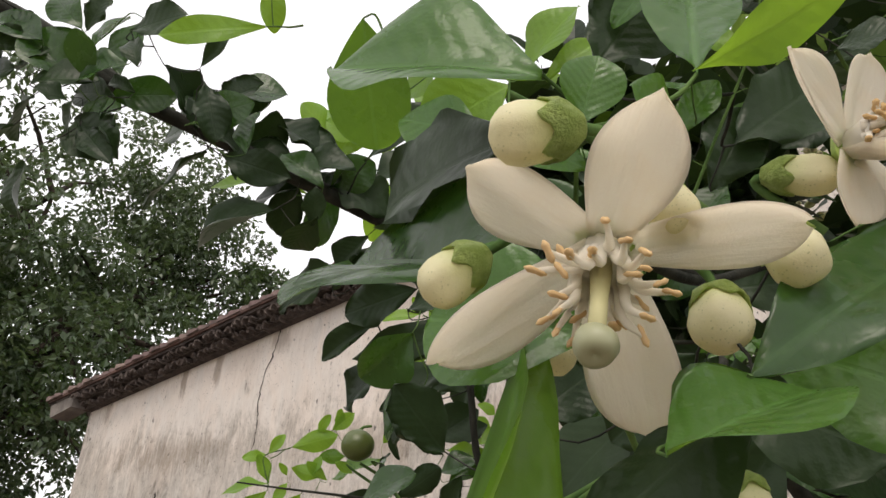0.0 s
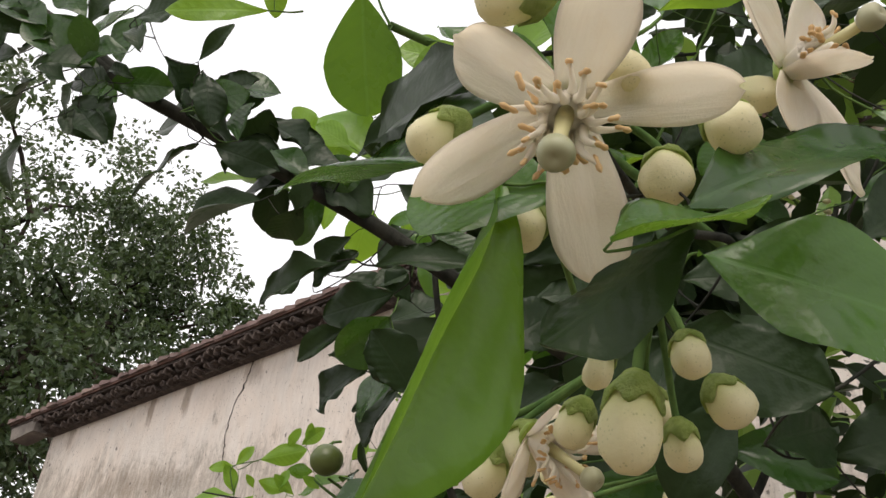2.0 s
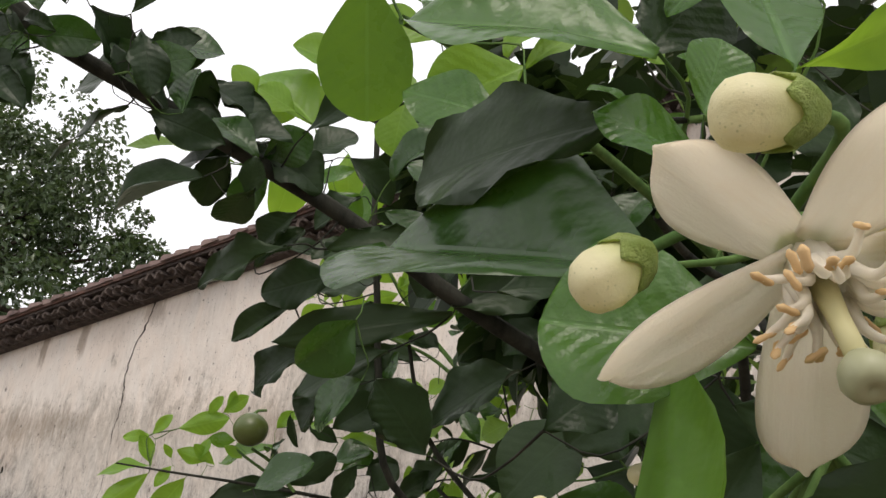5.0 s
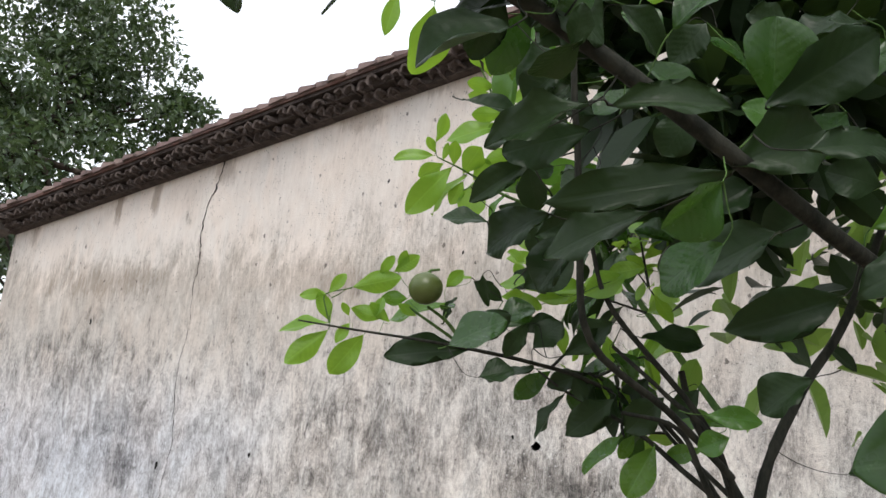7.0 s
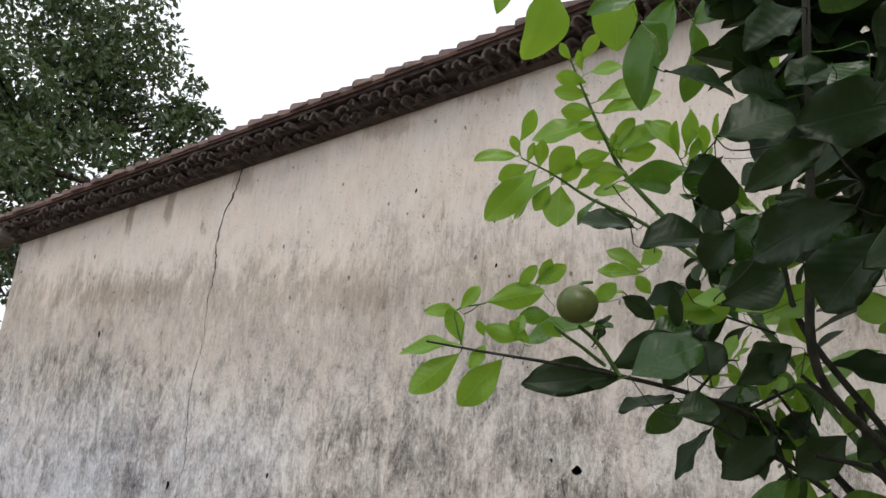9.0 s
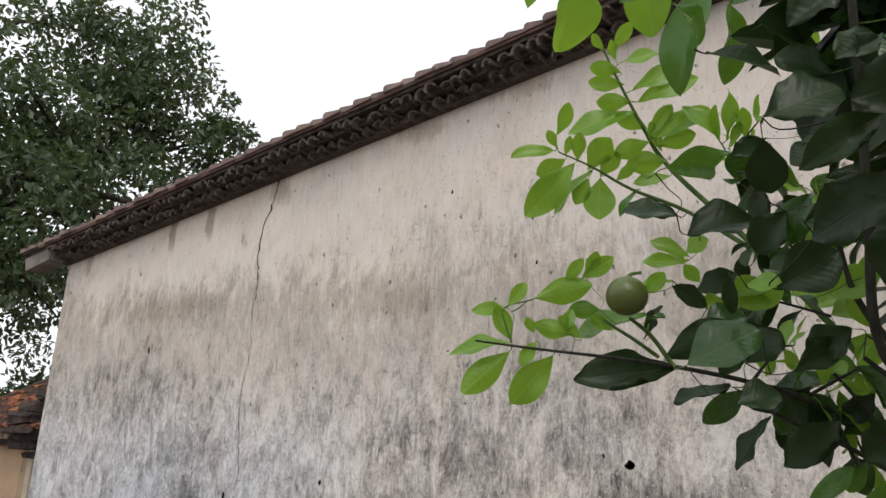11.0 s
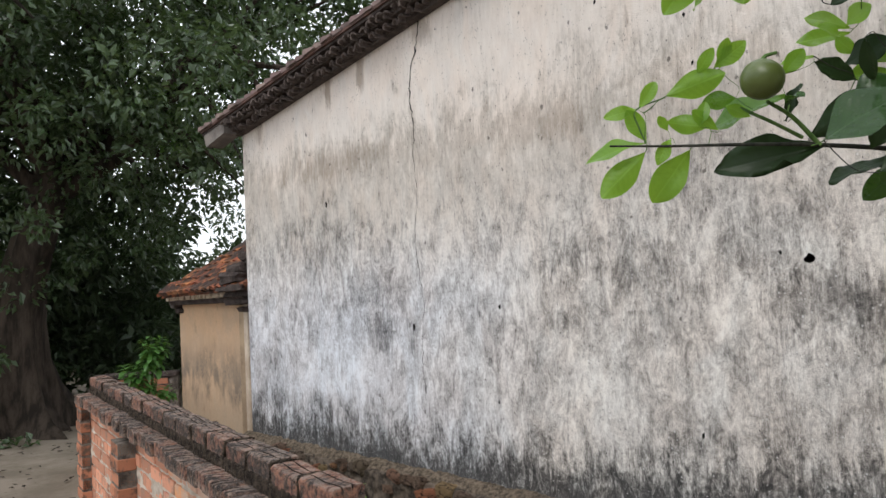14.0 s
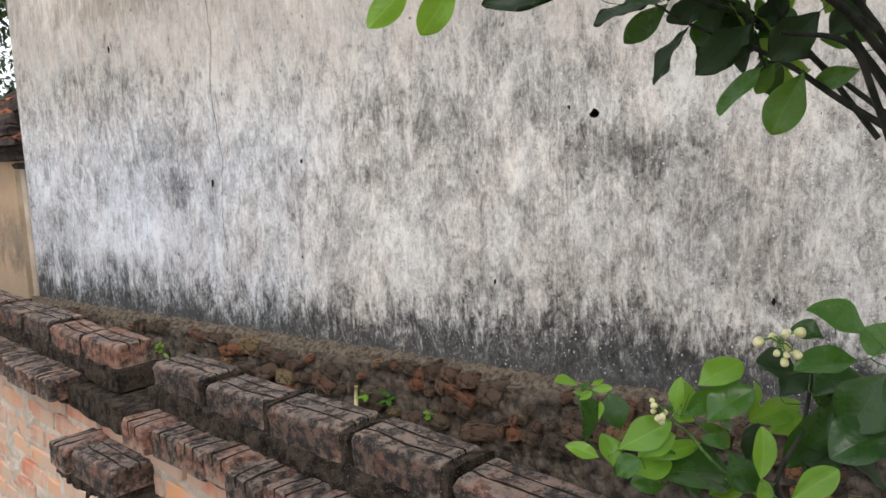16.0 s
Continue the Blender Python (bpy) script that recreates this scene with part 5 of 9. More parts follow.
# the near spray that carries the flowers
branch([(6.298, -2.386, 1.28), (6.36, -2.65, 1.36), (6.40, -2.90, 1.39)], 0.005, 0.0032)
branch([(6.40, -2.90, 1.39), (6.3647, -2.9764, 1.418), (6.3371, -3.0696, 1.4226), (6.3309, -3.1239, 1.4067)], 0.0032, 0.0018, TWIG)
branch([(6.40, -2.90, 1.39), (6.425, -3.0, 1.345), (6.4301, -3.0761, 1.3096), (6.445, -3.15, 1.283), (6.4545, -3.1925, 1.2745)], 0.0022, 0.0011)
branch([(6.4301, -3.0761, 1.3096), (6.447, -3.12, 1.27), (6.4542, -3.1513, 1.2493)], 0.0013, 0.0009)
branch([(6.4301, -3.0761, 1.3096), (6.425, -3.12, 1.303), (6.425, -3.15, 1.30)], 0.0013, 0.001)
branch([(5.978, -3.054, 1.562), (5.9, -3.12, 1.63), (5.82, -3.2, 1.68), (5.75, -3.3, 1.76)], 0.008, 0.005)


# young shoot above the fruit twig
branch([(5.6751, -1.8175, 1.6518), (5.6544, -1.8046, 1.7540), (5.6373, -1.8302, 1.8359), (5.6216, -1.8479, 1.8702)], 0.003, 0.001, TWIG)
leaf_at(LEAF_YOUNG, (5.4636, -1.9761, 2.0315), (5.5120, -1.9992, 2.0712), (-0.17, 0.74, 0.65), 0.42, 0.11, 0.25)
leaf_at(LEAF_YOUNG, (5.4482, -1.9822, 2.0327), (5.4339, -2.0209, 2.0550), (-0.71, 0.53, 0.46), 0.42, 0.21, 0.44)
leaf_at(LEAF_YOUNG, (5.4734, -1.9623, 2.0081), (5.5468, -1.9343, 2.0297), (0.27, -0.92, 0.28), 0.42, 0.08, 0.36)
leaf_at(LEAF_YOUNG, (5.4727, -1.9548, 1.9919), (5.4220, -1.9962, 1.9979), (-0.52, 0.70, 0.49), 0.50, 0.06, 0.26)
leaf_at(LEAF_YOUNG, (5.4747, -1.9423, 1.9698), (5.4003, -1.9623, 1.9834), (0.16, -0.89, -0.42), 0.42, 0.19, 0.44)
leaf_at(LEAF_YOUNG, (5.4821, -1.9254, 1.9383), (5.4225, -1.9688, 1.9308), (-0.57, 0.71, 0.41), 0.50, 0.15, 0.42)
leaf_at(LEAF_YOUNG, (5.4874, -1.9324, 1.9588), (5.5813, -1.9036, 2.0131), (0.24, -0.97, 0.09), 0.42, 0.20, 0.23)
leaf_at(LEAF_YOUNG, (5.4944, -1.9204, 1.9377), (5.6067, -1.9012, 1.9810), (0.15, -0.99, 0.06), 0.42, 0.16, 0.35)
leaf_at(LEAF_YOUNG, (5.4862, -1.9149, 1.9196), (5.3735, -1.9884, 1.8793), (0.38, -0.82, 0.44), 0.42, 0.13, 0.23)
leaf_at(LEAF_YOUNG, (5.5045, -1.8866, 1.8756), (5.5493, -1.8800, 1.9388), (0.45, -0.86, -0.23), 0.42, 0.14, 0.29)
leaf_at(LEAF_YOUNG, (5.5140, -1.8807, 1.8700), (5.6133, -1.8477, 1.9346), (0.22, -0.96, 0.16), 0.42, 0.14, 0.46)
leaf_at(LEAF_YOUNG, (5.5169, -1.8731, 1.8564), (5.5826, -1.8467, 1.8806), (-0.45, 0.83, 0.33), 0.55, 0.11, 0.38)
leaf_at(LEAF_YOUNG, (5.5022, -1.8927, 1.8884), (5.4498, -1.9338, 1.9135), (-0.41, 0.80, 0.44), 0.50, 0.09, 0.44)
leaf_at(LEAF_YOUNG, (5.5031, -1.8831, 1.8650), (5.4404, -1.9250, 1.8297), (-0.63, 0.74, 0.25), 0.48, 0.15, 0.28)
leaf_at(LEAF_YOUNG, (5.5265, -1.8524, 1.8294), (5.4523, -1.8815, 1.8245), (-0.36, 0.86, 0.36), 0.60, 0.10, 0.50)
leaf_at(LEAF_YOUNG, (5.5285, -1.8394, 1.8008), (5.4683, -1.8765, 1.7872), (0.48, -0.85, 0.22), 0.42, 0.11, 0.26)
leaf_at(LEAF_YOUNG, (5.5220, -1.8650, 1.8463), (5.5071, -1.8930, 1.9020), (-0.58, 0.78, 0.24), 0.42, 0.10, 0.42)
leaf_at(LEAF_YOUNG, (5.4658, -1.9670, 2.0128), (5.4641, -1.9969, 2.0462), (-0.63, 0.60, 0.50), 0.42, 0.20, 0.23)
leaf_at(LEAF_YOUNG, (5.3481, -1.9873, 1.8676), (5.3968, -2.0176, 1.9185), (0.01, 0.86, 0.50), 0.42, 0.18, 0.38)
leaf_at(LEAF_YOUNG, (5.3461, -1.9820, 1.8430), (5.3395, -2.0101, 1.8728), (-0.47, 0.69, 0.55), 0.50, 0.07, 0.34)
leaf_at(LEAF_YOUNG, (5.3421, -1.9815, 1.8366), (5.2810, -2.0450, 1.8247), (0.62, -0.67, 0.40), 0.42, 0.17, 0.47)
leaf_at(LEAF_YOUNG, (5.3589, -1.9639, 1.8229), (5.2914, -1.9685, 1.7957), (0.24, -0.86, -0.45), 0.55, 0.21, 0.21)
leaf_at(LEAF_YOUNG, (5.3725, -1.9505, 1.8179), (5.2841, -1.9852, 1.7070), (0.56, -0.81, -0.19), 0.44, 0.18, 0.32)
leaf_at(LEAF_YOUNG, (5.4000, -1.9295, 1.8035), (5.2947, -1.9217, 1.7311), (-0.33, -0.86, 0.39), 0.42, 0.15, 0.45)
leaf_at(LEAF_YOUNG, (5.4109, -1.9153, 1.7908), (5.4045, -1.9045, 1.7052), (-0.41, 0.90, 0.14), 0.75, 0.12, 0.24)
leaf_at(LEAF_YOUNG, (5.3915, -1.9267, 1.7901), (5.3634, -1.9286, 1.7370), (0.47, -0.86, -0.22), 0.60, 0.10, 0.20)
leaf_at(LEAF_YOUNG, (5.3923, -1.9343, 1.8056), (5.4546, -1.9611, 1.8571), (-0.15, 0.79, 0.60), 0.62, 0.18, 0.31)
leaf_at(LEAF_YOUNG, (5.3768, -1.9493, 1.8212), (5.3939, -1.9765, 1.8714), (-0.36, 0.76, 0.54), 0.50, 0.22, 0.33)
leaf_at(LEAF_YOUNG, (5.4116, -1.9168, 1.7938), (5.4561, -1.9309, 1.8344), (-0.21, 0.83, 0.52), 0.60, 0.05, 0.25)
leaf_at(LEAF_YOUNG, (5.3583, -1.9680, 1.8288), (5.3734, -1.9751, 1.8673), (-0.17, 0.96, 0.24), 0.42, 0.05, 0.35)
leaf_at(LEAF_YOUNG, (5.4360, -1.8944, 1.7876), (5.4799, -1.8997, 1.8149), (0.18, -0.87, -0.47), 0.45, 0.06, 0.36)
leaf_at(LEAF_YOUNG, (5.6261, -1.8449, 1.8657), (5.5718, -1.8794, 1.9330), (0.66, -0.73, 0.16), 0.42, 0.11, 0.50)
leaf_at(LEAF_YOUNG, (5.6391, -1.8383, 1.8563), (5.6680, -1.8781, 1.9432), (0.55, 0.81, 0.19), 0.42, 0.11, 0.21)
leaf_at(LEAF_YOUNG, (5.6303, -1.8412, 1.8592), (5.6221, -1.8780, 1.9178), (-0.86, 0.48, 0.18), 0.42, 0.20, 0.45)
leaf_at(LEAF_YOUNG, (5.6435, -1.8323, 1.8435), (5.6727, -1.8476, 1.8887), (0.29, 0.95, 0.13), 0.42, 0.09, 0.27)
leaf_at(LEAF_MID, (5.6447, -1.8296, 1.8371), (5.5422, -1.8784, 1.7976), (-0.50, 0.82, 0.28), 0.50, 0.20, 0.24)
leaf_at(LEAF_MID, (5.4735, -1.8688, 1.7721), (5.4349, -1.8911, 1.7218), (-0.20, -0.83, 0.52), 0.42, 0.21, 0.37)
leaf_at(LEAF_DARK, (5.5370, -1.8037, 1.7230), (5.4289, -1.8243, 1.7615), (0.27, -0.92, 0.28), 0.42, 0.11, 0.47, bite=0.35)
# fruit twig
leaf_at(LEAF_YOUNG, (5.5935, -2.5584, 1.3575), (5.5330, -2.5923, 1.3492), (0.27, -0.65, 0.71), 0.42, 0.18, 0.42)
leaf_at(LEAF_YOUNG, (5.5928, -2.5564, 1.3476), (5.5484, -2.5830, 1.2987), (-0.56, 0.82, 0.07), 0.45, 0.08, 0.46)
leaf_at(LEAF_YOUNG, (5.6329, -2.5277, 1.3468), (5.5822, -2.5327, 1.2898), (0.36, -0.90, -0.24), 0.48, 0.10, 0.40)
leaf_at(LEAF_YOUNG, (5.5952, -2.5565, 1.3590), (5.5791, -2.5669, 1.3965), (-0.46, 0.89, 0.05), 0.50, 0.19, 0.36)
leaf_at(LEAF_YOUNG, (5.5906, -2.5638, 1.3964), (5.5560, -2.5826, 1.3923), (0.46, -0.88, 0.12), 0.42, 0.16, 0.28)
leaf_at(LEAF_YOUNG, (5.5915, -2.5628, 1.3965), (5.6086, -2.5513, 1.4263), (0.60, -0.80, -0.04), 0.45, 0.05, 0.49)
leaf_at(LEAF_YOUNG, (5.6139, -2.5412, 1.4096), (5.6659, -2.5023, 1.4303), (-0.63, 0.77, 0.14), 0.46, 0.05, 0.47)
leaf_at(LEAF_YOUNG, (5.6543, -2.5035, 1.4383), (5.6922, -2.5047, 1.4580), (0.17, -0.91, -0.37), 0.50, 0.16, 0.22)
leaf_at(LEAF_YOUNG, (5.6583, -2.4998, 1.4367), (5.6767, -2.5101, 1.4675), (-0.29, 0.84, 0.46), 0.42, 0.14, 0.42)
leaf_at(LEAF_YOUNG, (5.6471, -2.5124, 1.3715), (5.6048, -2.5257, 1.3828), (-0.27, 0.96, 0.11), 0.50, 0.04, 0.48)
leaf_at(LEAF_YOUNG, (5.6169, -2.5412, 1.3605), (5.6070, -2.5550, 1.3325), (0.62, -0.77, 0.16), 0.50, 0.20, 0.23)
leaf_at(LEAF_YOUNG, (5.6420, -2.5191, 1.3720), (5.6486, -2.5167, 1.4004), (0.47, -0.88, -0.04), 0.50, 0.20, 0.37)
leaf_at(LEAF_LIME, (5.7105, -2.4529, 1.4020), (5.6230, -2.4693, 1.3818), (0.00, -0.79, 0.62), 0.42, 0.08, 0.40)
leaf_at(LEAF_YOUNG, (5.7095, -2.4535, 1.4259), (5.7345, -2.4551, 1.4477), (0.22, -0.92, -0.32), 0.60, 0.18, 0.34)
leaf_at(LEAF_YOUNG, (5.7348, -2.4298, 1.4444), (5.7014, -2.4430, 1.4421), (0.24, -0.72, 0.65), 0.42, 0.04, 0.21)
leaf_at(LEAF_LIME, (5.6707, -2.4891, 1.4029), (5.6381, -2.5040, 1.4020), (-0.41, 0.89, 0.18), 0.60, 0.20, 0.38)
leaf_at(LEAF_YOUNG, (5.6549, -2.5024, 1.3676), (5.6354, -2.5280, 1.3901), (-0.76, 0.65, 0.08), 0.42, 0.18, 0.36)
leaf_at(LEAF_YOUNG, (5.6396, -2.5170, 1.4312), (5.6638, -2.5241, 1.4541), (0.20, -0.85, -0.48), 0.45, 0.19, 0.23)
leaf_at(LEAF_YOUNG, (5.6836, -2.4822, 1.3794), (5.6618, -2.4955, 1.3944), (-0.42, 0.89, 0.18), 0.50, 0.18, 0.29)
leaf_at(LEAF_YOUNG, (5.6151, -2.5424, 1.3693), (5.6100, -2.5538, 1.3868), (-0.54, 0.77, 0.34), 0.50, 0.21, 0.23)
leaf_at(LEAF_DARK, (5.7376, -2.4231, 1.3430), (5.6458, -2.4964, 1.3277), (0.58, -0.78, 0.23), 0.42, 0.15, 0.47, bite=0.5)
leaf_at(LEAF_DARK, (5.7241, -2.4313, 1.3525), (5.7985, -2.4185, 1.3933), (-0.26, 0.95, 0.17), 0.50, 0.19, 0.43, bite=0.2)
leaf_at(LEAF_DARK, (5.7100, -2.4554, 1.3729), (5.7317, -2.4685, 1.4085), (-0.45, -0.89, -0.06), 0.42, 0.08, 0.29)
branch([(5.7192, -2.4360, 1.3546), (5.7018, -2.4687, 1.3711), (5.6806, -2.4830, 1.3859), (5.6708, -2.4893, 1.3950)], 0.0024, 0.0016, TWIG)
branch([(5.5948, -2.5568, 1.3577), (5.5911, -2.5644, 1.3763), (5.5893, -2.5653, 1.3955), (5.6134, -2.5417, 1.4083)], 0.0012, 0.0008, TWIG)
# drooping leaves under the lowest stems
branch([(5.9341, -2.1602, 1.2591), (5.9080, -2.1648, 1.2574), (5.8748, -2.1715, 1.2547)], 0.0025, 0.0015)
branch([(6.0501, -2.1545, 1.1587), (6.0115, -2.1583, 1.2255), (5.9763, -2.1660, 1.2826), (5.9598, -2.1765, 1.3509)], 0.0065, 0.005)
branch([(6.0364, -2.1353, 1.1657), (5.9720, -2.1425, 1.2217), (5.9325, -2.1504, 1.2598), (5.8927, -2.1635, 1.3195), (5.8601, -2.1771, 1.3644)], 0.004, 0.002)
branch([(6.0385, -2.1554, 1.1522), (5.9624, -2.1636, 1.2063), (5.9100, -2.1740, 1.2476), (5.8603, -2.1868, 1.2767), (5.7933, -2.2081, 1.3082), (5.7500, -2.2262, 1.3381)], 0.005, 0.0016)
leaf_at(LEAF_DARK, (5.7399, -2.2197, 1.3422), (5.6707, -2.2512, 1.3263), (0.09, -0.61, 0.79), 0.45, 0.10, 0.23)
leaf_at(LEAF_DEEP, (5.7556, -2.1929, 1.3425), (5.6935, -2.1970, 1.2949), (0.22, -0.95, -0.21), 0.45, 0.04, 0.33)
leaf_at(LEAF_DARK, (5.8284, -2.2125, 1.3388), (5.7608, -2.2173, 1.3174), (0.13, -0.97, -0.18), 0.50, 0.05, 0.34)
leaf_at(LEAF_DEEP, (5.8133, -2.1833, 1.3250), (5.7916, -2.1845, 1.2830), (0.27, -0.96, -0.11), 0.75, 0.05, 0.29, bite=0.2)
leaf_at(LEAF_DARK, (5.7841, -2.2002, 1.3062), (5.7342, -2.2059, 1.2375), (-0.49, -0.76, 0.42), 0.45, 0.11, 0.38)
leaf_at(LEAF_DARK, (5.8697, -2.2077, 1.3024), (5.8095, -2.2432, 1.2422), (0.44, -0.89, 0.09), 0.55, 0.08, 0.23, bite=0.5)
leaf_at(LEAF_DARK, (5.8583, -2.1808, 1.3145), (5.8472, -2.1815, 1.2622), (0.25, -0.97, -0.04), 0.60, 0.19, 0.35, bite=0.3)
leaf_at(LEAF_DARK, (5.9522, -2.2328, 1.3059), (5.8957, -2.2300, 1.2530), (0.11, -0.98, -0.17), 0.70, 0.10, 0.39)
leaf_at(LEAF_MID, (5.8827, -2.2001, 1.2485), (5.8325, -2.2342, 1.1946), (-0.20, -0.73, 0.65), 0.45, 0.09, 0.37)
leaf_at(LEAF_LIME, (5.8895, -2.1682, 1.2537), (5.8663, -2.1681, 1.2152), (0.18, -0.98, -0.11), 0.50, 0.11, 0.22)
leaf_at(LEAF_LIME, (5.9279, -2.1906, 1.2385), (5.8952, -2.2123, 1.1634), (0.27, -0.95, 0.16), 0.58, 0.07, 0.27, blunt=0.9)
leaf_at(LEAF_MID, (5.9891, -2.1613, 1.2394), (5.9338, -2.1608, 1.2236), (0.01, -1.00, -0.08), 0.50, 0.07, 0.42)
leaf_at(LEAF_MID, (6.0172, -2.1407, 1.2765), (5.9363, -2.1371, 1.2845), (0.02, -0.80, 0.60), 0.45, 0.05, 0.29)
leaf_at(LEAF_DARK, (6.0005, -2.2279, 1.3198), (5.9639, -2.2321, 1.2775), (0.18, -0.98, -0.05), 0.65, 0.04, 0.31)
leaf_at(LEAF_DARK, (5.8279, -2.1618, 1.3489), (5.7971, -2.1573, 1.3159), (0.14, -0.95, -0.26), 0.60, 0.06, 0.35)
leaf_at(LEAF_DARK, (5.9021, -2.1440, 1.3418), (5.8653, -2.1642, 1.3009), (0.40, -0.91, 0.09), 0.60, 0.13, 0.42)
leaf_at(LEAF_LIME, (5.8575, -2.1335, 1.3470), (5.8656, -2.1349, 1.3166), (0.17, -0.98, 0.09), 0.50, 0.04, 0.22)
leaf_at(LEAF_DEEP, (5.721, -2.478, 1.388), (5.744, -2.488, 1.395), (0.77, -0.42, 0.48), 0.85, 0.24, 0.59)
leaf_at(LEAF_DARK, (5.757, -2.373, 1.421), (5.730, -2.413, 1.442), (0.01, -0.98, 0.20), 0.52, 0.06, 0.44, bite=0.35)
leaf_at(LEAF_DARK, (5.788, -2.328, 1.360), (5.827, -2.325, 1.400), (0.30, -0.88, 0.37), 0.85, 0.15, 0.16)
leaf_at(LEAF_DEEP, (5.748, -2.370, 1.395), (5.795, -2.347, 1.417), (0.41, -0.64, 0.65), 0.85, 0.08, 0.48)
leaf_at(LEAF_YOUNG, (5.731, -2.333, 1.437), (5.778, -2.279, 1.437), (0.53, -0.51, 0.68), 0.58, 0.16, 0.36)
leaf_at(LEAF_YOUNG, (5.768, -2.243, 1.444), (5.815, -2.227, 1.475), (0.77, -0.62, 0.14), 0.59, 0.14, 0.26)
leaf_at(LEAF_MID, (5.718, -2.401, 1.597), (5.775, -2.342, 1.616), (0.86, -0.49, 0.10), 0.51, 0.30, 0.60)
leaf_at(LEAF_DARK, (5.723, -2.377, 1.542), (5.677, -2.424, 1.552), (0.23, -0.74, 0.63), 0.67, 0.27, 0.23)
leaf_at(LEAF_DARK, (5.731, -2.362, 1.518), (5.806, -2.342, 1.548), (0.71, -0.38, 0.59), 0.85, 0.26, 0.56)
leaf_at(LEAF_YOUNG, (5.540, -1.770, 1.641), (5.471, -1.841, 1.630), (0.09, -0.97, 0.23), 0.34, 0.06, 0.29)
leaf_at(LEAF_YOUNG, (5.541, -1.772, 1.649), (5.481, -1.813, 1.685), (0.41, -0.85, 0.33), 0.45, 0.19, 0.28)
leaf_at(LEAF_YOUNG, (5.538, -1.776, 1.654), (5.579, -1.782, 1.683), (0.49, -0.74, 0.46), 0.85, 0.20, 0.39)
leaf_at(LEAF_YOUNG, (5.584, -1.708, 1.561), (5.672, -1.652, 1.613), (0.20, -0.82, 0.54), 0.66, 0.16, 0.41)
leaf_at(LEAF_YOUNG, (5.658, -1.745, 1.815), (5.717, -1.720, 1.826), (0.59, -0.72, 0.36), 0.57, 0.27, 0.65)
leaf_at(LEAF_YOUNG, (5.693, -1.713, 1.796), (5.749, -1.681, 1.792), (0.02, -0.90, 0.44), 0.58, 0.04, 0.43)
leaf_at(LEAF_YOUNG, (5.740, -1.625, 1.649), (5.794, -1.572, 1.669), (0.86, -0.50, 0.08), 0.85, 0.27, 0.32)
leaf_at(LEAF_YOUNG, (5.721, -1.607, 1.561), (5.779, -1.568, 1.600), (0.30, -0.72, 0.62), 0.85, 0.22, 0.56)
leaf_at(LEAF_YOUNG, (5.594, -2.392, 1.929), (5.568, -2.367, 1.818), (0.69, -0.39, 0.61), 0.67, 0.29, 0.46)
leaf_at(LEAF_YOUNG, (5.670, -2.341, 1.943), (5.670, -2.321, 1.839), (0.17, -0.98, 0.13), 0.62, 0.18, 0.57)
leaf_at(LEAF_YOUNG, (5.546, -2.433, 1.940), (5.533, -2.438, 1.864), (0.64, -0.54, 0.55), 0.38, 0.12, 0.43)
leaf_at(LEAF_MID, (5.763, -2.342, 1.884), (5.699, -2.357, 1.746), (0.02, -0.87, 0.48), 0.47, 0.29, 0.59)
leaf_at(LEAF_MID, (5.782, -2.317, 1.856), (5.785, -2.273, 1.759), (0.91, -0.36, 0.21), 0.69, 0.29, 0.23)
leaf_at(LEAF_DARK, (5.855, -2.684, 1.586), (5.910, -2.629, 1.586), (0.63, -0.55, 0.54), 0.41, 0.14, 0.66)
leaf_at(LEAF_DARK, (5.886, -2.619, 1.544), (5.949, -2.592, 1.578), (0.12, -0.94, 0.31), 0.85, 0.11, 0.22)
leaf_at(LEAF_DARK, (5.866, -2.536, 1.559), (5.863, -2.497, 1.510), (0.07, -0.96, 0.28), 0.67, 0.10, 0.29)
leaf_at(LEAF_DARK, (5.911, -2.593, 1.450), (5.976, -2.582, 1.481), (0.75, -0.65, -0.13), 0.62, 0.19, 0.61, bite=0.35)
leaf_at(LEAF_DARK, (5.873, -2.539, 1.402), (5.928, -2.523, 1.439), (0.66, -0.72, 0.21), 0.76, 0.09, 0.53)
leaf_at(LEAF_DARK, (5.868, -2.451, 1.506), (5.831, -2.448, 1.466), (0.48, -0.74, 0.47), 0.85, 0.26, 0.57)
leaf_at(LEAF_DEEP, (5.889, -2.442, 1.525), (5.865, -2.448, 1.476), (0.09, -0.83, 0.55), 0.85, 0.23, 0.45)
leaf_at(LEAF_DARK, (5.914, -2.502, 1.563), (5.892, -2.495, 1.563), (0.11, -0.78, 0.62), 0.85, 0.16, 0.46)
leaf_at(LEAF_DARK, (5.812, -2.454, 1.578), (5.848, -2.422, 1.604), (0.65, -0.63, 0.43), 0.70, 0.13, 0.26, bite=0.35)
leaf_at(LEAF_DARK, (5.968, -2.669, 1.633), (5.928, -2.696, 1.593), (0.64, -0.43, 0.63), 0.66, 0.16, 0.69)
leaf_at(LEAF_MID, (5.868, -2.379, 1.845), (5.804, -2.400, 1.821), (0.76, -0.54, 0.36), 0.71, 0.30, 0.32)
leaf_at(LEAF_DARK, (5.988, -2.693, 1.525), (5.976, -2.728, 1.549), (0.34, -0.83, 0.44), 0.80, 0.02, 0.36)
leaf_at(LEAF_MID, (5.748, -2.450, 1.795), (5.779, -2.417, 1.755), (0.48, -0.60, 0.64), 0.85, 0.23, 0.64)
leaf_at(LEAF_DARK, (5.905, -2.320, 1.398), (5.859, -2.335, 1.365), (0.68, -0.43, 0.59), 0.85, 0.23, 0.60)
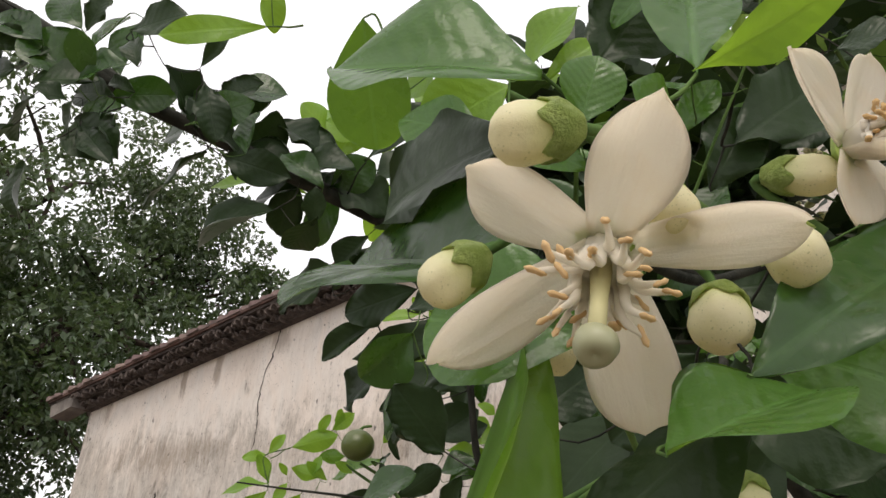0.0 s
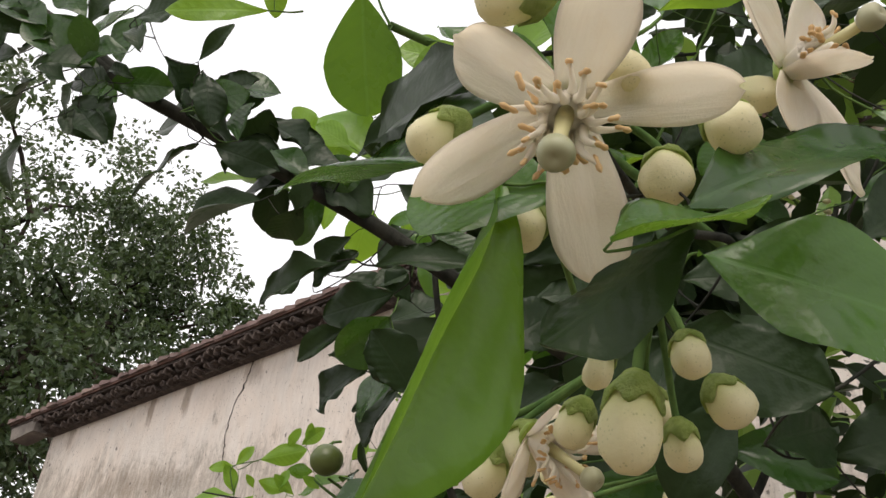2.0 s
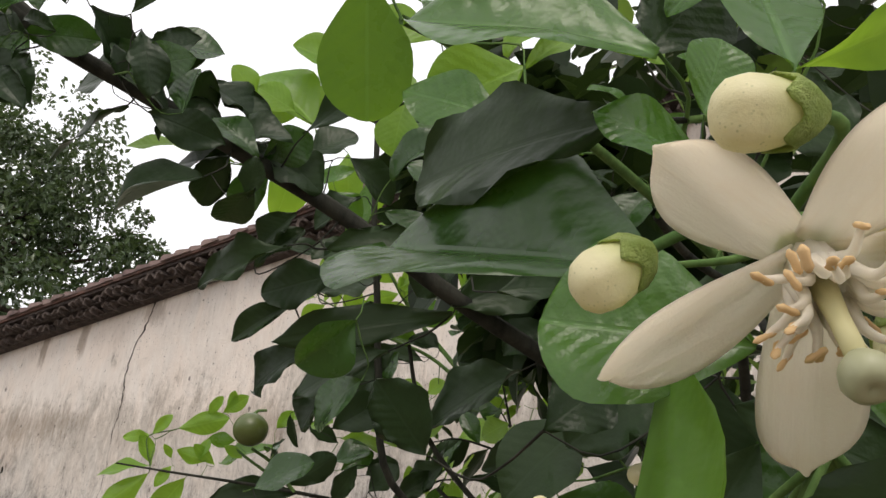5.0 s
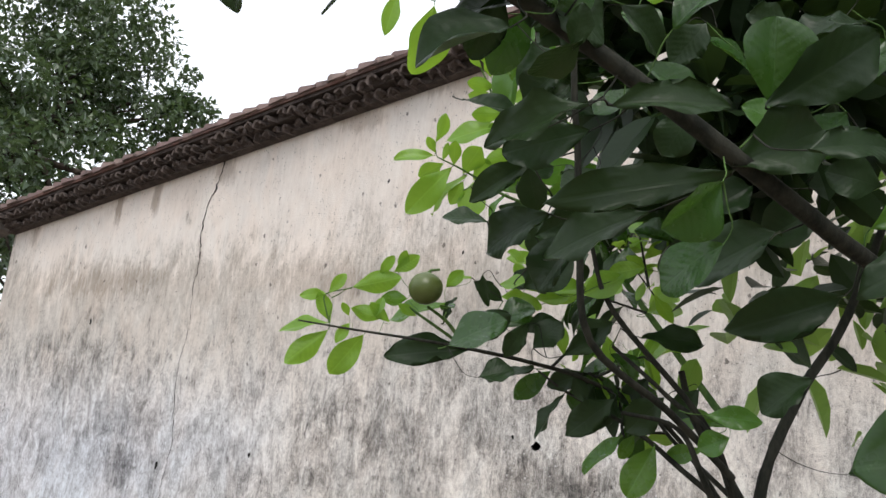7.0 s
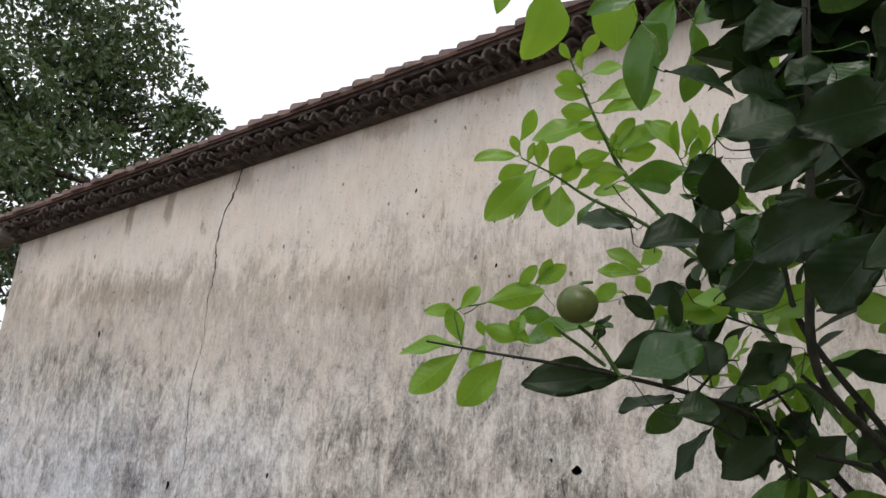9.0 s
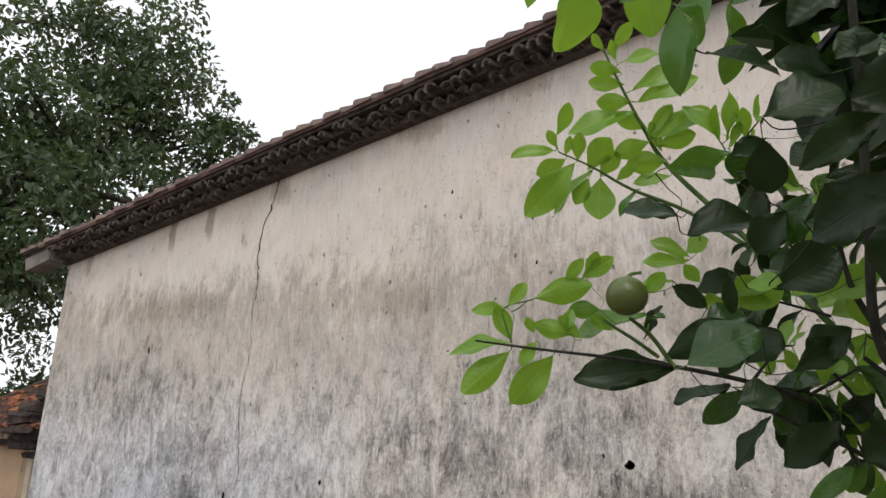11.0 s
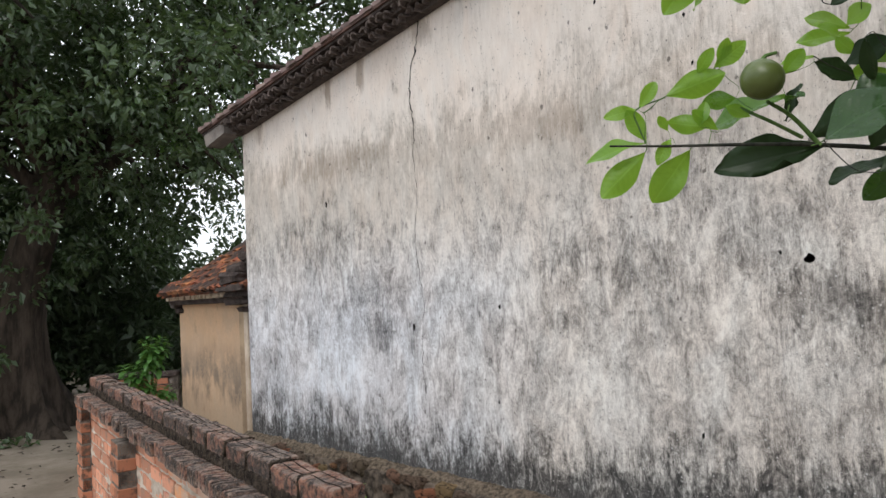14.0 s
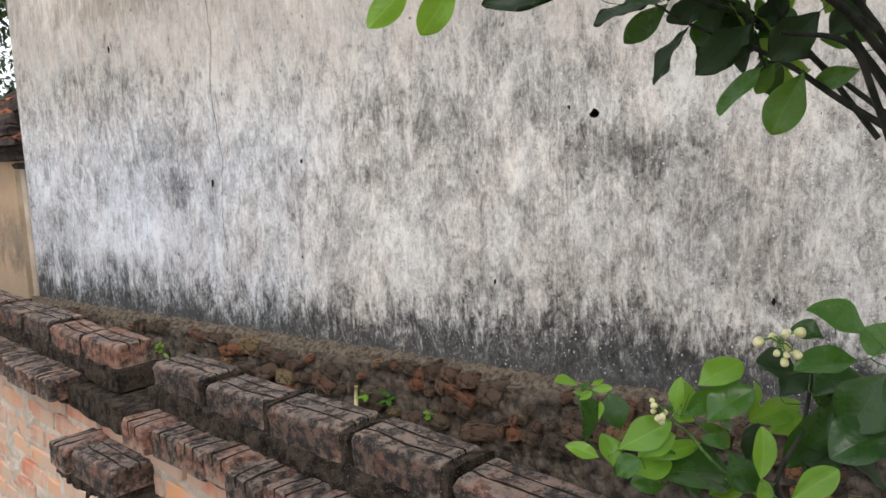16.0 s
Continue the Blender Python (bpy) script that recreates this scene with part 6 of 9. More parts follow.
leaf_at(LEAF_MID, (5.721, -2.371, 1.881), (5.665, -2.413, 1.857), (0.79, -0.58, 0.21), 0.45, 0.26, 0.45)
leaf_at(LEAF_DARK, (5.992, -2.702, 1.558), (5.964, -2.731, 1.532), (0.47, -0.78, 0.42), 0.67, 0.03, 0.43)
leaf_at(LEAF_DARK, (6.077, -2.982, 1.470), (6.023, -3.009, 1.451), (-0.13, -0.89, 0.44), 0.85, 0.16, 0.67)
leaf_at(LEAF_DARK, (6.041, -3.153, 1.462), (6.005, -3.166, 1.427), (0.05, -0.89, 0.46), 0.85, 0.08, 0.64, bite=0.35)
leaf_at(LEAF_DARK, (5.995, -3.098, 1.508), (6.029, -3.090, 1.477), (0.23, -0.87, 0.44), 0.49, 0.16, 0.56, bite=0.35)
leaf_at(LEAF_DARK, (6.008, -3.005, 1.532), (5.943, -3.022, 1.501), (0.11, -0.80, 0.59), 0.32, 0.19, 0.28)
leaf_at(LEAF_YOUNG, (5.983, -2.929, 1.549), (5.950, -2.960, 1.541), (0.63, -0.50, 0.59), 0.49, 0.11, 0.27)
leaf_at(LEAF_DARK, (5.997, -2.969, 1.552), (6.015, -2.933, 1.537), (-0.09, -0.83, 0.54), 0.85, 0.27, 0.49)
leaf_at(LEAF_DARK, (6.069, -2.924, 1.532), (6.109, -2.896, 1.504), (0.04, -0.83, 0.56), 0.85, 0.20, 0.24)
leaf_at(LEAF_DARK, (6.034, -2.956, 1.571), (6.077, -2.926, 1.546), (0.44, -0.68, 0.59), 0.72, 0.09, 0.44, bite=0.35)
leaf_at(LEAF_DARK, (6.108, -2.925, 1.530), (6.170, -2.922, 1.570), (0.71, -0.64, 0.31), 0.38, 0.09, 0.54)
leaf_at(LEAF_YOUNG, (6.125, -2.826, 1.616), (6.115, -2.825, 1.569), (0.30, -0.95, -0.03), 0.85, 0.16, 0.20)
leaf_at(LEAF_YOUNG, (6.014, -2.841, 1.657), (5.990, -2.856, 1.618), (0.61, -0.79, -0.08), 0.76, 0.27, 0.27)
leaf_at(LEAF_YOUNG, (6.042, -2.826, 1.659), (6.034, -2.839, 1.617), (0.63, -0.55, 0.56), 0.83, 0.29, 0.49)
leaf_at(LEAF_DEEP, (6.197, -2.791, 1.481), (6.206, -2.814, 1.540), (0.55, -0.80, 0.25), 0.88, 0.05, 0.37, blunt=1.2)
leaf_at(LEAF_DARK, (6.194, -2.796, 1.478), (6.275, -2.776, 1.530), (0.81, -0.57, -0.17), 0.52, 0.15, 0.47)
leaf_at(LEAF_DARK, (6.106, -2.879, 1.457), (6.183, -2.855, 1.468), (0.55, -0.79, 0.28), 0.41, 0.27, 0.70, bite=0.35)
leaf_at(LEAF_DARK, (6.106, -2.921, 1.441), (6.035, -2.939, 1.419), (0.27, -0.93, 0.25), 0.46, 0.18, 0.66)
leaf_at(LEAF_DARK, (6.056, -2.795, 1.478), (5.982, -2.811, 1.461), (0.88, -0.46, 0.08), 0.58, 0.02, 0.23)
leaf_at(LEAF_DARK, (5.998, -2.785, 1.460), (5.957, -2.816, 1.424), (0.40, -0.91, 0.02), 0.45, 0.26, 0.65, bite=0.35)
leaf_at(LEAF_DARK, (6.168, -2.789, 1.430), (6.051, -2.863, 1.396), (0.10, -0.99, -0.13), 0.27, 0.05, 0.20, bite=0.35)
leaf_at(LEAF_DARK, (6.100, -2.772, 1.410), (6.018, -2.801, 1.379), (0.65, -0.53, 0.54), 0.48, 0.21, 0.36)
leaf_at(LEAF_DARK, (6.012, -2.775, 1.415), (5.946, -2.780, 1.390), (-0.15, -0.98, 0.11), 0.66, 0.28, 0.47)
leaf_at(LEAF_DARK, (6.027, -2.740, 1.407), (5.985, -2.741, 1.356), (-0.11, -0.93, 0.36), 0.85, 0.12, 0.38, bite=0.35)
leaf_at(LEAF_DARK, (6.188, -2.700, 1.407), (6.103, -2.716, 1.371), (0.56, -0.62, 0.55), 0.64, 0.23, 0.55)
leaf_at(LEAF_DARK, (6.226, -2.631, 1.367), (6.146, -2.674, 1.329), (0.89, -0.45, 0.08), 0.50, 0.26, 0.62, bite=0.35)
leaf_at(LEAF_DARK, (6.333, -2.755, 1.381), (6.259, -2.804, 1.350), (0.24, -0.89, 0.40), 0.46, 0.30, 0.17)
leaf_at(LEAF_DEEP, (6.044, -2.892, 1.538), (6.013, -2.897, 1.494), (0.65, -0.67, 0.35), 0.62, 0.27, 0.16)
leaf_at(LEAF_DEEP, (6.104, -2.807, 1.524), (6.141, -2.778, 1.499), (-0.05, -0.84, 0.54), 0.70, 0.03, 0.36)
leaf_at(LEAF_DARK, (6.103, -2.863, 1.546), (6.130, -2.829, 1.521), (0.81, -0.58, 0.05), 0.65, 0.25, 0.62)
leaf_at(LEAF_DEEP, (6.142, -2.857, 1.521), (6.180, -2.853, 1.561), (0.18, -0.87, 0.46), 0.72, 0.11, 0.58)
leaf_at(LEAF_DARK, (6.168, -2.791, 1.435), (6.233, -2.748, 1.477), (0.67, -0.74, -0.00), 0.65, 0.15, 0.69)
leaf_at(LEAF_DARK, (6.226, -2.828, 1.427), (6.281, -2.789, 1.448), (0.75, -0.50, 0.44), 0.52, 0.25, 0.31, bite=0.35)
leaf_at(LEAF_DARK, (6.124, -2.733, 1.512), (6.100, -2.740, 1.473), (0.22, -0.98, -0.04), 0.85, 0.18, 0.17)
leaf_at(LEAF_DARK, (6.030, -2.873, 1.456), (6.062, -2.860, 1.492), (0.23, -0.95, 0.22), 0.54, 0.11, 0.56)
leaf_at(LEAF_DEEP, (5.798, -2.578, 1.326), (5.859, -2.557, 1.366), (0.16, -0.75, 0.64), 0.85, 0.11, 0.19)
leaf_at(LEAF_DARK, (5.848, -2.356, 1.346), (5.896, -2.323, 1.387), (0.50, -0.87, 0.03), 0.50, 0.18, 0.70)
leaf_at(LEAF_DARK, (5.944, -2.314, 1.379), (6.021, -2.265, 1.385), (0.84, -0.46, 0.29), 0.45, 0.20, 0.37)
leaf_at(LEAF_DARK, (6.177, -2.463, 1.314), (6.125, -2.472, 1.281), (0.53, -0.53, 0.66), 0.85, 0.22, 0.60)
leaf_at(LEAF_MID, (6.078, -2.501, 1.268), (6.134, -2.482, 1.268), (0.75, -0.64, 0.13), 0.43, 0.24, 0.43)
leaf_at(LEAF_MID, (6.099, -2.483, 1.247), (6.070, -2.495, 1.234), (0.79, -0.51, 0.34), 0.85, 0.24, 0.47)
leaf_at(LEAF_MID, (6.249, -2.637, 1.425), (6.298, -2.610, 1.451), (-0.11, -0.98, -0.18), 0.61, 0.10, 0.64)
leaf_at(LEAF_DARK, (5.843, -2.577, 1.290), (5.876, -2.556, 1.306), (0.57, -0.50, 0.65), 0.85, 0.13, 0.41)
leaf_at(LEAF_YOUNG, (5.948, -2.393, 1.447), (5.900, -2.415, 1.421), (-0.05, -0.99, -0.16), 0.64, 0.09, 0.62)
leaf_at(LEAF_YOUNG, (5.970, -2.386, 1.460), (5.926, -2.402, 1.450), (0.89, -0.40, 0.22), 0.54, 0.09, 0.43)
leaf_at(LEAF_YOUNG, (5.864, -2.430, 1.419), (5.895, -2.408, 1.438), (0.28, -0.78, 0.56), 0.85, 0.24, 0.42)
leaf_at(LEAF_YOUNG, (6.017, -2.355, 1.445), (5.978, -2.361, 1.429), (0.81, -0.44, 0.40), 0.85, 0.22, 0.20)
leaf_at(LEAF_YOUNG, (5.848, -2.552, 1.404), (5.881, -2.553, 1.406), (0.08, -0.76, 0.64), 0.85, 0.03, 0.29)
leaf_at(LEAF_DARK, (6.083, -2.248, 1.406), (6.142, -2.188, 1.365), (0.49, -0.62, 0.61), 0.85, 0.04, 0.36)
leaf_at(LEAF_DEEP, (5.990, -2.332, 1.508), (5.942, -2.346, 1.533), (0.29, -0.85, 0.44), 0.72, 0.27, 0.70)
leaf_at(LEAF_DEEP, (5.906, -2.327, 1.354), (5.940, -2.298, 1.318), (0.42, -0.59, 0.69), 0.85, 0.28, 0.68)
leaf_at(LEAF_DARK, (5.808, -2.391, 1.386), (5.781, -2.401, 1.336), (0.68, -0.62, 0.39), 0.56, 0.26, 0.28, bite=0.35)
leaf_at(LEAF_DARK, (5.841, -2.582, 1.412), (5.837, -2.563, 1.374), (-0.00, -1.00, -0.01), 0.37, 0.18, 0.48)
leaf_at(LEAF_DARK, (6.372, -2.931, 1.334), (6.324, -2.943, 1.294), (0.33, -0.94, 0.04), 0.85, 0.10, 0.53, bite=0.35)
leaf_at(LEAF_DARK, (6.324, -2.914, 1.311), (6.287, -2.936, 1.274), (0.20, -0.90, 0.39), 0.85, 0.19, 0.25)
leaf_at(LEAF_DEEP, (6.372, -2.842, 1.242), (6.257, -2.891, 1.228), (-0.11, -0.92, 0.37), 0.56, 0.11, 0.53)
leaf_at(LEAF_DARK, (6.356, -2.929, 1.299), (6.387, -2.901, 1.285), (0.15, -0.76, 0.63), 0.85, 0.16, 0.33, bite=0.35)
leaf_at(LEAF_DEEP, (6.341, -2.885, 1.286), (6.366, -2.873, 1.238), (0.52, -0.85, -0.04), 0.70, 0.22, 0.46)
leaf_at(LEAF_DEEP, (6.290, -2.864, 1.281), (6.332, -2.829, 1.271), (0.55, -0.83, 0.12), 0.63, 0.27, 0.38)
leaf_at(LEAF_DEEP, (6.390, -2.896, 1.329), (6.365, -2.918, 1.283), (0.58, -0.77, 0.26), 0.60, 0.04, 0.27)
leaf_at(LEAF_YOUNG, (6.051, -2.853, 1.596), (6.008, -2.889, 1.649), (0.18, -0.77, 0.61), 0.85, 0.19, 0.44)
leaf_at(LEAF_YOUNG, (6.064, -2.849, 1.661), (6.040, -2.886, 1.666), (-0.05, -0.99, 0.15), 0.85, 0.09, 0.57)
leaf_at(LEAF_YOUNG, (6.103, -2.839, 1.687), (6.060, -2.844, 1.665), (-0.17, -0.97, -0.19), 0.85, 0.22, 0.21)
leaf_at(LEAF_YOUNG, (6.245, -2.969, 1.542), (6.212, -2.998, 1.548), (-0.16, -0.98, 0.08), 0.67, 0.03, 0.23)
leaf_at(LEAF_MID, (6.280, -2.996, 1.506), (6.264, -3.018, 1.529), (0.44, -0.66, 0.61), 0.85, 0.09, 0.52)
leaf_at(LEAF_YOUNG, (6.312, -3.004, 1.482), (6.340, -3.014, 1.513), (0.18, -0.92, 0.36), 0.83, 0.29, 0.34)
leaf_at(LEAF_YOUNG, (6.320, -2.998, 1.477), (6.344, -2.984, 1.508), (0.68, -0.57, 0.46), 0.38, 0.19, 0.63)
leaf_at(LEAF_MID, (6.348, -2.986, 1.426), (6.284, -3.027, 1.430), (0.48, -0.72, 0.50), 0.41, 0.17, 0.46)
leaf_at(LEAF_YOUNG, (6.025, -2.858, 1.634), (5.989, -2.879, 1.642), (0.81, -0.52, 0.27), 0.85, 0.20, 0.45)
leaf_at(LEAF_MID, (6.4340, -3.1800, 1.3195), (6.3885, -3.2020, 1.3315), (0.48, -0.77, 0.43), 0.85, 0.10, 0.40, blunt=0.3)
leaf_at(LEAF_MID, (6.446, -3.123, 1.397), (6.423, -3.126, 1.377), (0.42, -0.88, 0.21), 0.44, 0.10, 0.30)
leaf_at(LEAF_MID, (6.439, -3.169, 1.300), (6.422, -3.182, 1.309), (0.58, -0.79, 0.19), 0.65, 0.05, 0.30)
leaf_at(LEAF_LIME, (6.3200, -3.1330, 1.4234), (6.3059, -3.1051, 1.3815), (0.27, -0.76, -0.59), 0.70, 0.06, 0.20, blunt=1.0)
leaf_at(LEAF_DEEP, (6.4322, -3.1822, 1.2740), (6.3640, -3.1630, 1.2960), (-0.03, -0.78, 0.63), 0.80, 0.0, 0.45, blunt=1.5)
leaf_at(LEAF_DARK, (6.4240, -3.1720, 1.3120), (6.3600, -3.1600, 1.3200), (0.15, -0.90, 0.10), 0.52, 0.15, 0.35)
leaf_at(LEAF_LIME, (6.4355, -3.1850, 1.2625), (6.4262, -3.2062, 1.1930), (0.98, 0.13, -0.17), 0.42, 0.0, 1.0, blunt=0.3)
leaf_at(LEAF_MID, (6.4475, -3.1813, 1.2590), (6.4150, -3.1893, 1.2637), (0.30, -0.93, 0.22), 0.92, 0.0, 0.30, blunt=1.0)
# one curled leaf as two: shaded underside coloured near black, lit rim coloured green
leaf_at(LEAF_DARK, (6.4734, -3.1810, 1.2452), (6.4494, -3.1881, 1.2225), (-0.02, 0.96, -0.28), 0.62, 0.05, 0.30, bite=0.12)
leaf_at(LEAF_MID, (6.4681, -3.2025, 1.2323), (6.4825, -3.1825, 1.2468), (0.11, -0.63, 0.77), 0.90, 0.10, 0.30, bite=0.15, blunt=0.8)
leaf_at(LEAF_DEEP, (6.4740, -3.1857, 1.2465), (6.5028, -3.1367, 1.2888), (0.43, -0.71, 0.55), 0.36, 0.10, 0.20, bite=0.10, blunt=0.6)
leaf_at(LEAF_MID, (6.453, -3.120, 1.274), (6.502, -3.096, 1.258), (0.45, -0.88, 0.14), 0.68, 0.10, 0.22, blunt=1.0)
leaf_at(LEAF_DARK, (6.423, -3.062, 1.280), (6.468, -3.046, 1.261), (0.69, -0.72, -0.10), 0.70, 0.10, 0.20, bite=0.35)
leaf_at(LEAF_MID, (6.455, -3.145, 1.333), (6.446, -3.120, 1.399), (0.46, -0.86, 0.23), 0.37, 0.10, 0.20)
leaf_at(LEAF_YOUNG, (6.456, -3.150, 1.330), (6.493, -3.146, 1.341), (0.52, -0.30, -0.80), 0.36, 0.10, 0.30)
leaf_at(LEAF_MID, (6.445, -3.134, 1.326), (6.444, -3.153, 1.330), (0.74, -0.67, 0.12), 0.85, 0.10, 0.30)
leaf_at(LEAF_MID, (6.444, -3.135, 1.324), (6.456, -3.133, 1.339), (0.47, -0.88, 0.10), 0.49, 0.10, 0.30)
leaf_at(LEAF_MID, (6.441, -3.176, 1.306), (6.446, -3.176, 1.323), (0.68, -0.73, 0.12), 0.80, 0.10, 0.30)
leaf_at(LEAF_DARK, (6.416, -3.124, 1.364), (6.436, -3.113, 1.398), (0.75, -0.66, 0.05), 0.85, 0.10, 0.20, bite=0.35)
leaf_at(LEAF_DARK, (6.479, -3.108, 1.354), (6.495, -3.109, 1.355), (0.63, -0.71, 0.31), 0.85, 0.10, 0.20)
leaf_at(LEAF_YOUNG, (6.215, -3.108, 1.486), (6.187, -3.150, 1.468), (0.76, -0.62, -0.21), 0.30, 0.10, 0.20)
leaf_at(LEAF_YOUNG, (6.223, -3.115, 1.510), (6.218, -3.104, 1.484), (0.76, -0.62, -0.21), 0.47, 0.10, 0.20)
leaf_at(LEAF_MID, (6.492, -3.058, 1.348), (6.530, -3.048, 1.330), (0.50, -0.82, 0.29), 0.50, 0.10, 0.20)
leaf_at(LEAF_MID, (6.508, -3.013, 1.380), (6.535, -3.028, 1.391), (0.50, -0.82, 0.29), 0.85, 0.10, 0.20)
leaf_at(LEAF_DARK, (6.474, -3.004, 1.331), (6.506, -2.977, 1.366), (0.68, -0.73, -0.02), 0.55, 0.10, 0.20)
leaf_at(LEAF_DARK, (6.490, -2.970, 1.296), (6.519, -2.971, 1.328), (0.38, -0.92, -0.04), 0.66, 0.10, 0.20, bite=0.35)
leaf_at(LEAF_DARK, (6.430, -2.989, 1.261), (6.449, -2.935, 1.283), (0.68, -0.73, -0.02), 0.50, 0.10, 0.20, bite=0.35)
leaf_at(LEAF_DARK, (6.443, -2.943, 1.267), (6.485, -2.924, 1.283), (0.46, -0.89, -0.04), 0.65, 0.10, 0.20)
leaf_at(LEAF_DARK, (6.459, -2.922, 1.252), (6.492, -2.906, 1.264), (0.46, -0.89, -0.04), 0.82, 0.10, 0.20)
leaf_at(LEAF_DARK, (6.378, -3.098, 1.266), (6.394, -3.085, 1.284), (0.46, -0.89, -0.04), 0.81, 0.10, 0.20)
leaf_at(LEAF_DARK, (6.322, -3.067, 1.266), (6.313, -3.088, 1.287), (0.46, -0.89, -0.04), 0.77, 0.10, 0.20, bite=0.35)
leaf_at(LEAF_DARK, (6.432, -3.010, 1.294), (6.457, -2.999, 1.348), (0.61, -0.79, -0.02), 0.60, 0.10, 0.20)
leaf_at(LEAF_DARK, (6.439, -3.072, 1.357), (6.467, -3.042, 1.395), (0.69, -0.73, 0.04), 0.54, 0.10, 0.20)
leaf_at(LEAF_DARK, (6.430, -3.071, 1.343), (6.444, -3.064, 1.375), (0.69, -0.73, 0.04), 0.65, 0.10, 0.20)
leaf_at(LEAF_YOUNG, (6.367, -3.098, 1.394), (6.336, -3.112, 1.375), (0.70, -0.71, -0.13), 0.84, 0.10, 0.20)
leaf_at(LEAF_MID, (6.366, -3.110, 1.365), (6.331, -3.120, 1.382), (0.70, -0.71, -0.13), 0.60, 0.10, 0.20)
leaf_at(LEAF_YOUNG, (5.795, -2.175, 0.806), (5.845, -2.132, 0.843), (0.45, -0.21, 0.87), 0.67, 0.21, 0.17)
leaf_at(LEAF_YOUNG, (5.770, -2.199, 0.768), (5.772, -2.198, 0.818), (-0.01, -0.59, 0.80), 0.46, 0.28, 0.23)
leaf_at(LEAF_YOUNG, (5.780, -2.192, 0.764), (5.784, -2.164, 0.807), (0.83, -0.33, 0.45), 0.54, 0.26, 0.33)
leaf_at(LEAF_MID, (5.779, -2.194, 0.762), (5.814, -2.145, 0.793), (0.86, -0.34, 0.38), 0.51, 0.13, 0.39)
leaf_at(LEAF_MID, (5.808, -2.175, 0.755), (5.861, -2.148, 0.808), (0.11, -0.59, 0.80), 0.78, 0.21, 0.59)
leaf_at(LEAF_YOUNG, (5.864, -2.134, 0.772), (5.868, -2.120, 0.804), (0.95, -0.27, 0.17), 0.69, 0.28, 0.50)
leaf_at(LEAF_YOUNG, (5.858, -2.141, 0.752), (5.865, -2.137, 0.783), (0.69, -0.18, 0.70), 0.85, 0.15, 0.58)
leaf_at(LEAF_YOUNG, (5.859, -2.141, 0.750), (5.921, -2.090, 0.775), (0.78, -0.18, 0.59), 0.47, 0.13, 0.48)
leaf_at(LEAF_YOUNG, (5.883, -2.127, 0.735), (5.927, -2.114, 0.764), (-0.11, -0.75, 0.66), 0.73, 0.22, 0.15)
leaf_at(LEAF_YOUNG, (5.705, -2.252, 0.719), (5.770, -2.222, 0.763), (0.01, -0.93, 0.36), 0.58, 0.16, 0.35)
leaf_at(LEAF_YOUNG, (5.729, -2.238, 0.706), (5.771, -2.214, 0.744), (0.52, -0.08, 0.85), 0.75, 0.20, 0.59)
leaf_at(LEAF_YOUNG, (5.733, -2.236, 0.704), (5.801, -2.171, 0.718), (0.80, -0.35, 0.49), 0.28, 0.09, 0.46)
leaf_at(LEAF_YOUNG, (5.683, -2.269, 0.708), (5.648, -2.296, 0.732), (0.81, -0.42, 0.41), 0.48, 0.28, 0.32)
leaf_at(LEAF_YOUNG, (5.700, -2.260, 0.693), (5.683, -2.245, 0.738), (0.62, -0.46, 0.64), 0.68, 0.30, 0.57)
leaf_at(LEAF_MID, (5.704, -2.260, 0.681), (5.736, -2.254, 0.712), (0.26, -0.64, 0.73), 0.81, 0.10, 0.60)
leaf_at(LEAF_YOUNG, (5.723, -2.247, 0.682), (5.769, -2.214, 0.704), (0.44, -0.32, 0.84), 0.71, 0.17, 0.18)
leaf_at(LEAF_DEEP, (5.744, -2.231, 0.685), (5.843, -2.155, 0.686), (-0.00, -0.49, 0.87), 0.85, 0.20, 0.42)
leaf_at(LEAF_DEEP, (5.624, -2.189, 0.696), (5.619, -2.188, 0.766), (0.67, -0.09, 0.74), 0.85, 0.03, 0.64)
leaf_at(LEAF_DEEP, (5.670, -2.156, 0.708), (5.655, -2.161, 0.764), (0.00, -0.51, 0.86), 0.77, 0.22, 0.20)
leaf_at(LEAF_YOUNG, (5.898, -2.244, 0.713), (5.905, -2.235, 0.778), (0.36, -0.22, 0.91), 0.52, 0.24, 0.40)
leaf_at(LEAF_DARK, (5.869, -2.180, 0.701), (5.879, -2.164, 0.759), (0.48, -0.23, 0.85), 0.80, 0.07, 0.39)
leaf_at(LEAF_YOUNG, (5.903, -2.247, 0.675), (5.900, -2.239, 0.712), (0.50, -0.13, 0.86), 0.83, 0.06, 0.36)
leaf_at(LEAF_YOUNG, (5.942, -2.275, 0.708), (5.992, -2.253, 0.750), (-0.06, -0.97, 0.25), 0.53, 0.07, 0.57)
leaf_at(LEAF_MID, (6.022, -2.221, 0.911), (5.952, -2.254, 0.951), (0.10, -0.48, 0.87), 0.62, 0.06, 0.68)
leaf_at(LEAF_MID, (6.007, -2.201, 0.877), (5.934, -2.236, 0.872), (-0.11, -0.51, 0.85), 0.64, 0.13, 0.50)
leaf_at(LEAF_DARK, (5.934, -2.195, 0.850), (5.883, -2.215, 0.864), (0.25, -0.56, 0.79), 0.85, 0.02, 0.59)
leaf_at(LEAF_DEEP, (5.959, -2.169, 0.893), (5.918, -2.175, 0.905), (0.17, -0.52, 0.84), 0.85, 0.09, 0.58)
leaf_at(LEAF_DEEP, (5.951, -2.188, 0.820), (6.006, -2.125, 0.845), (-0.00, -0.45, 0.89), 0.85, 0.18, 0.43)
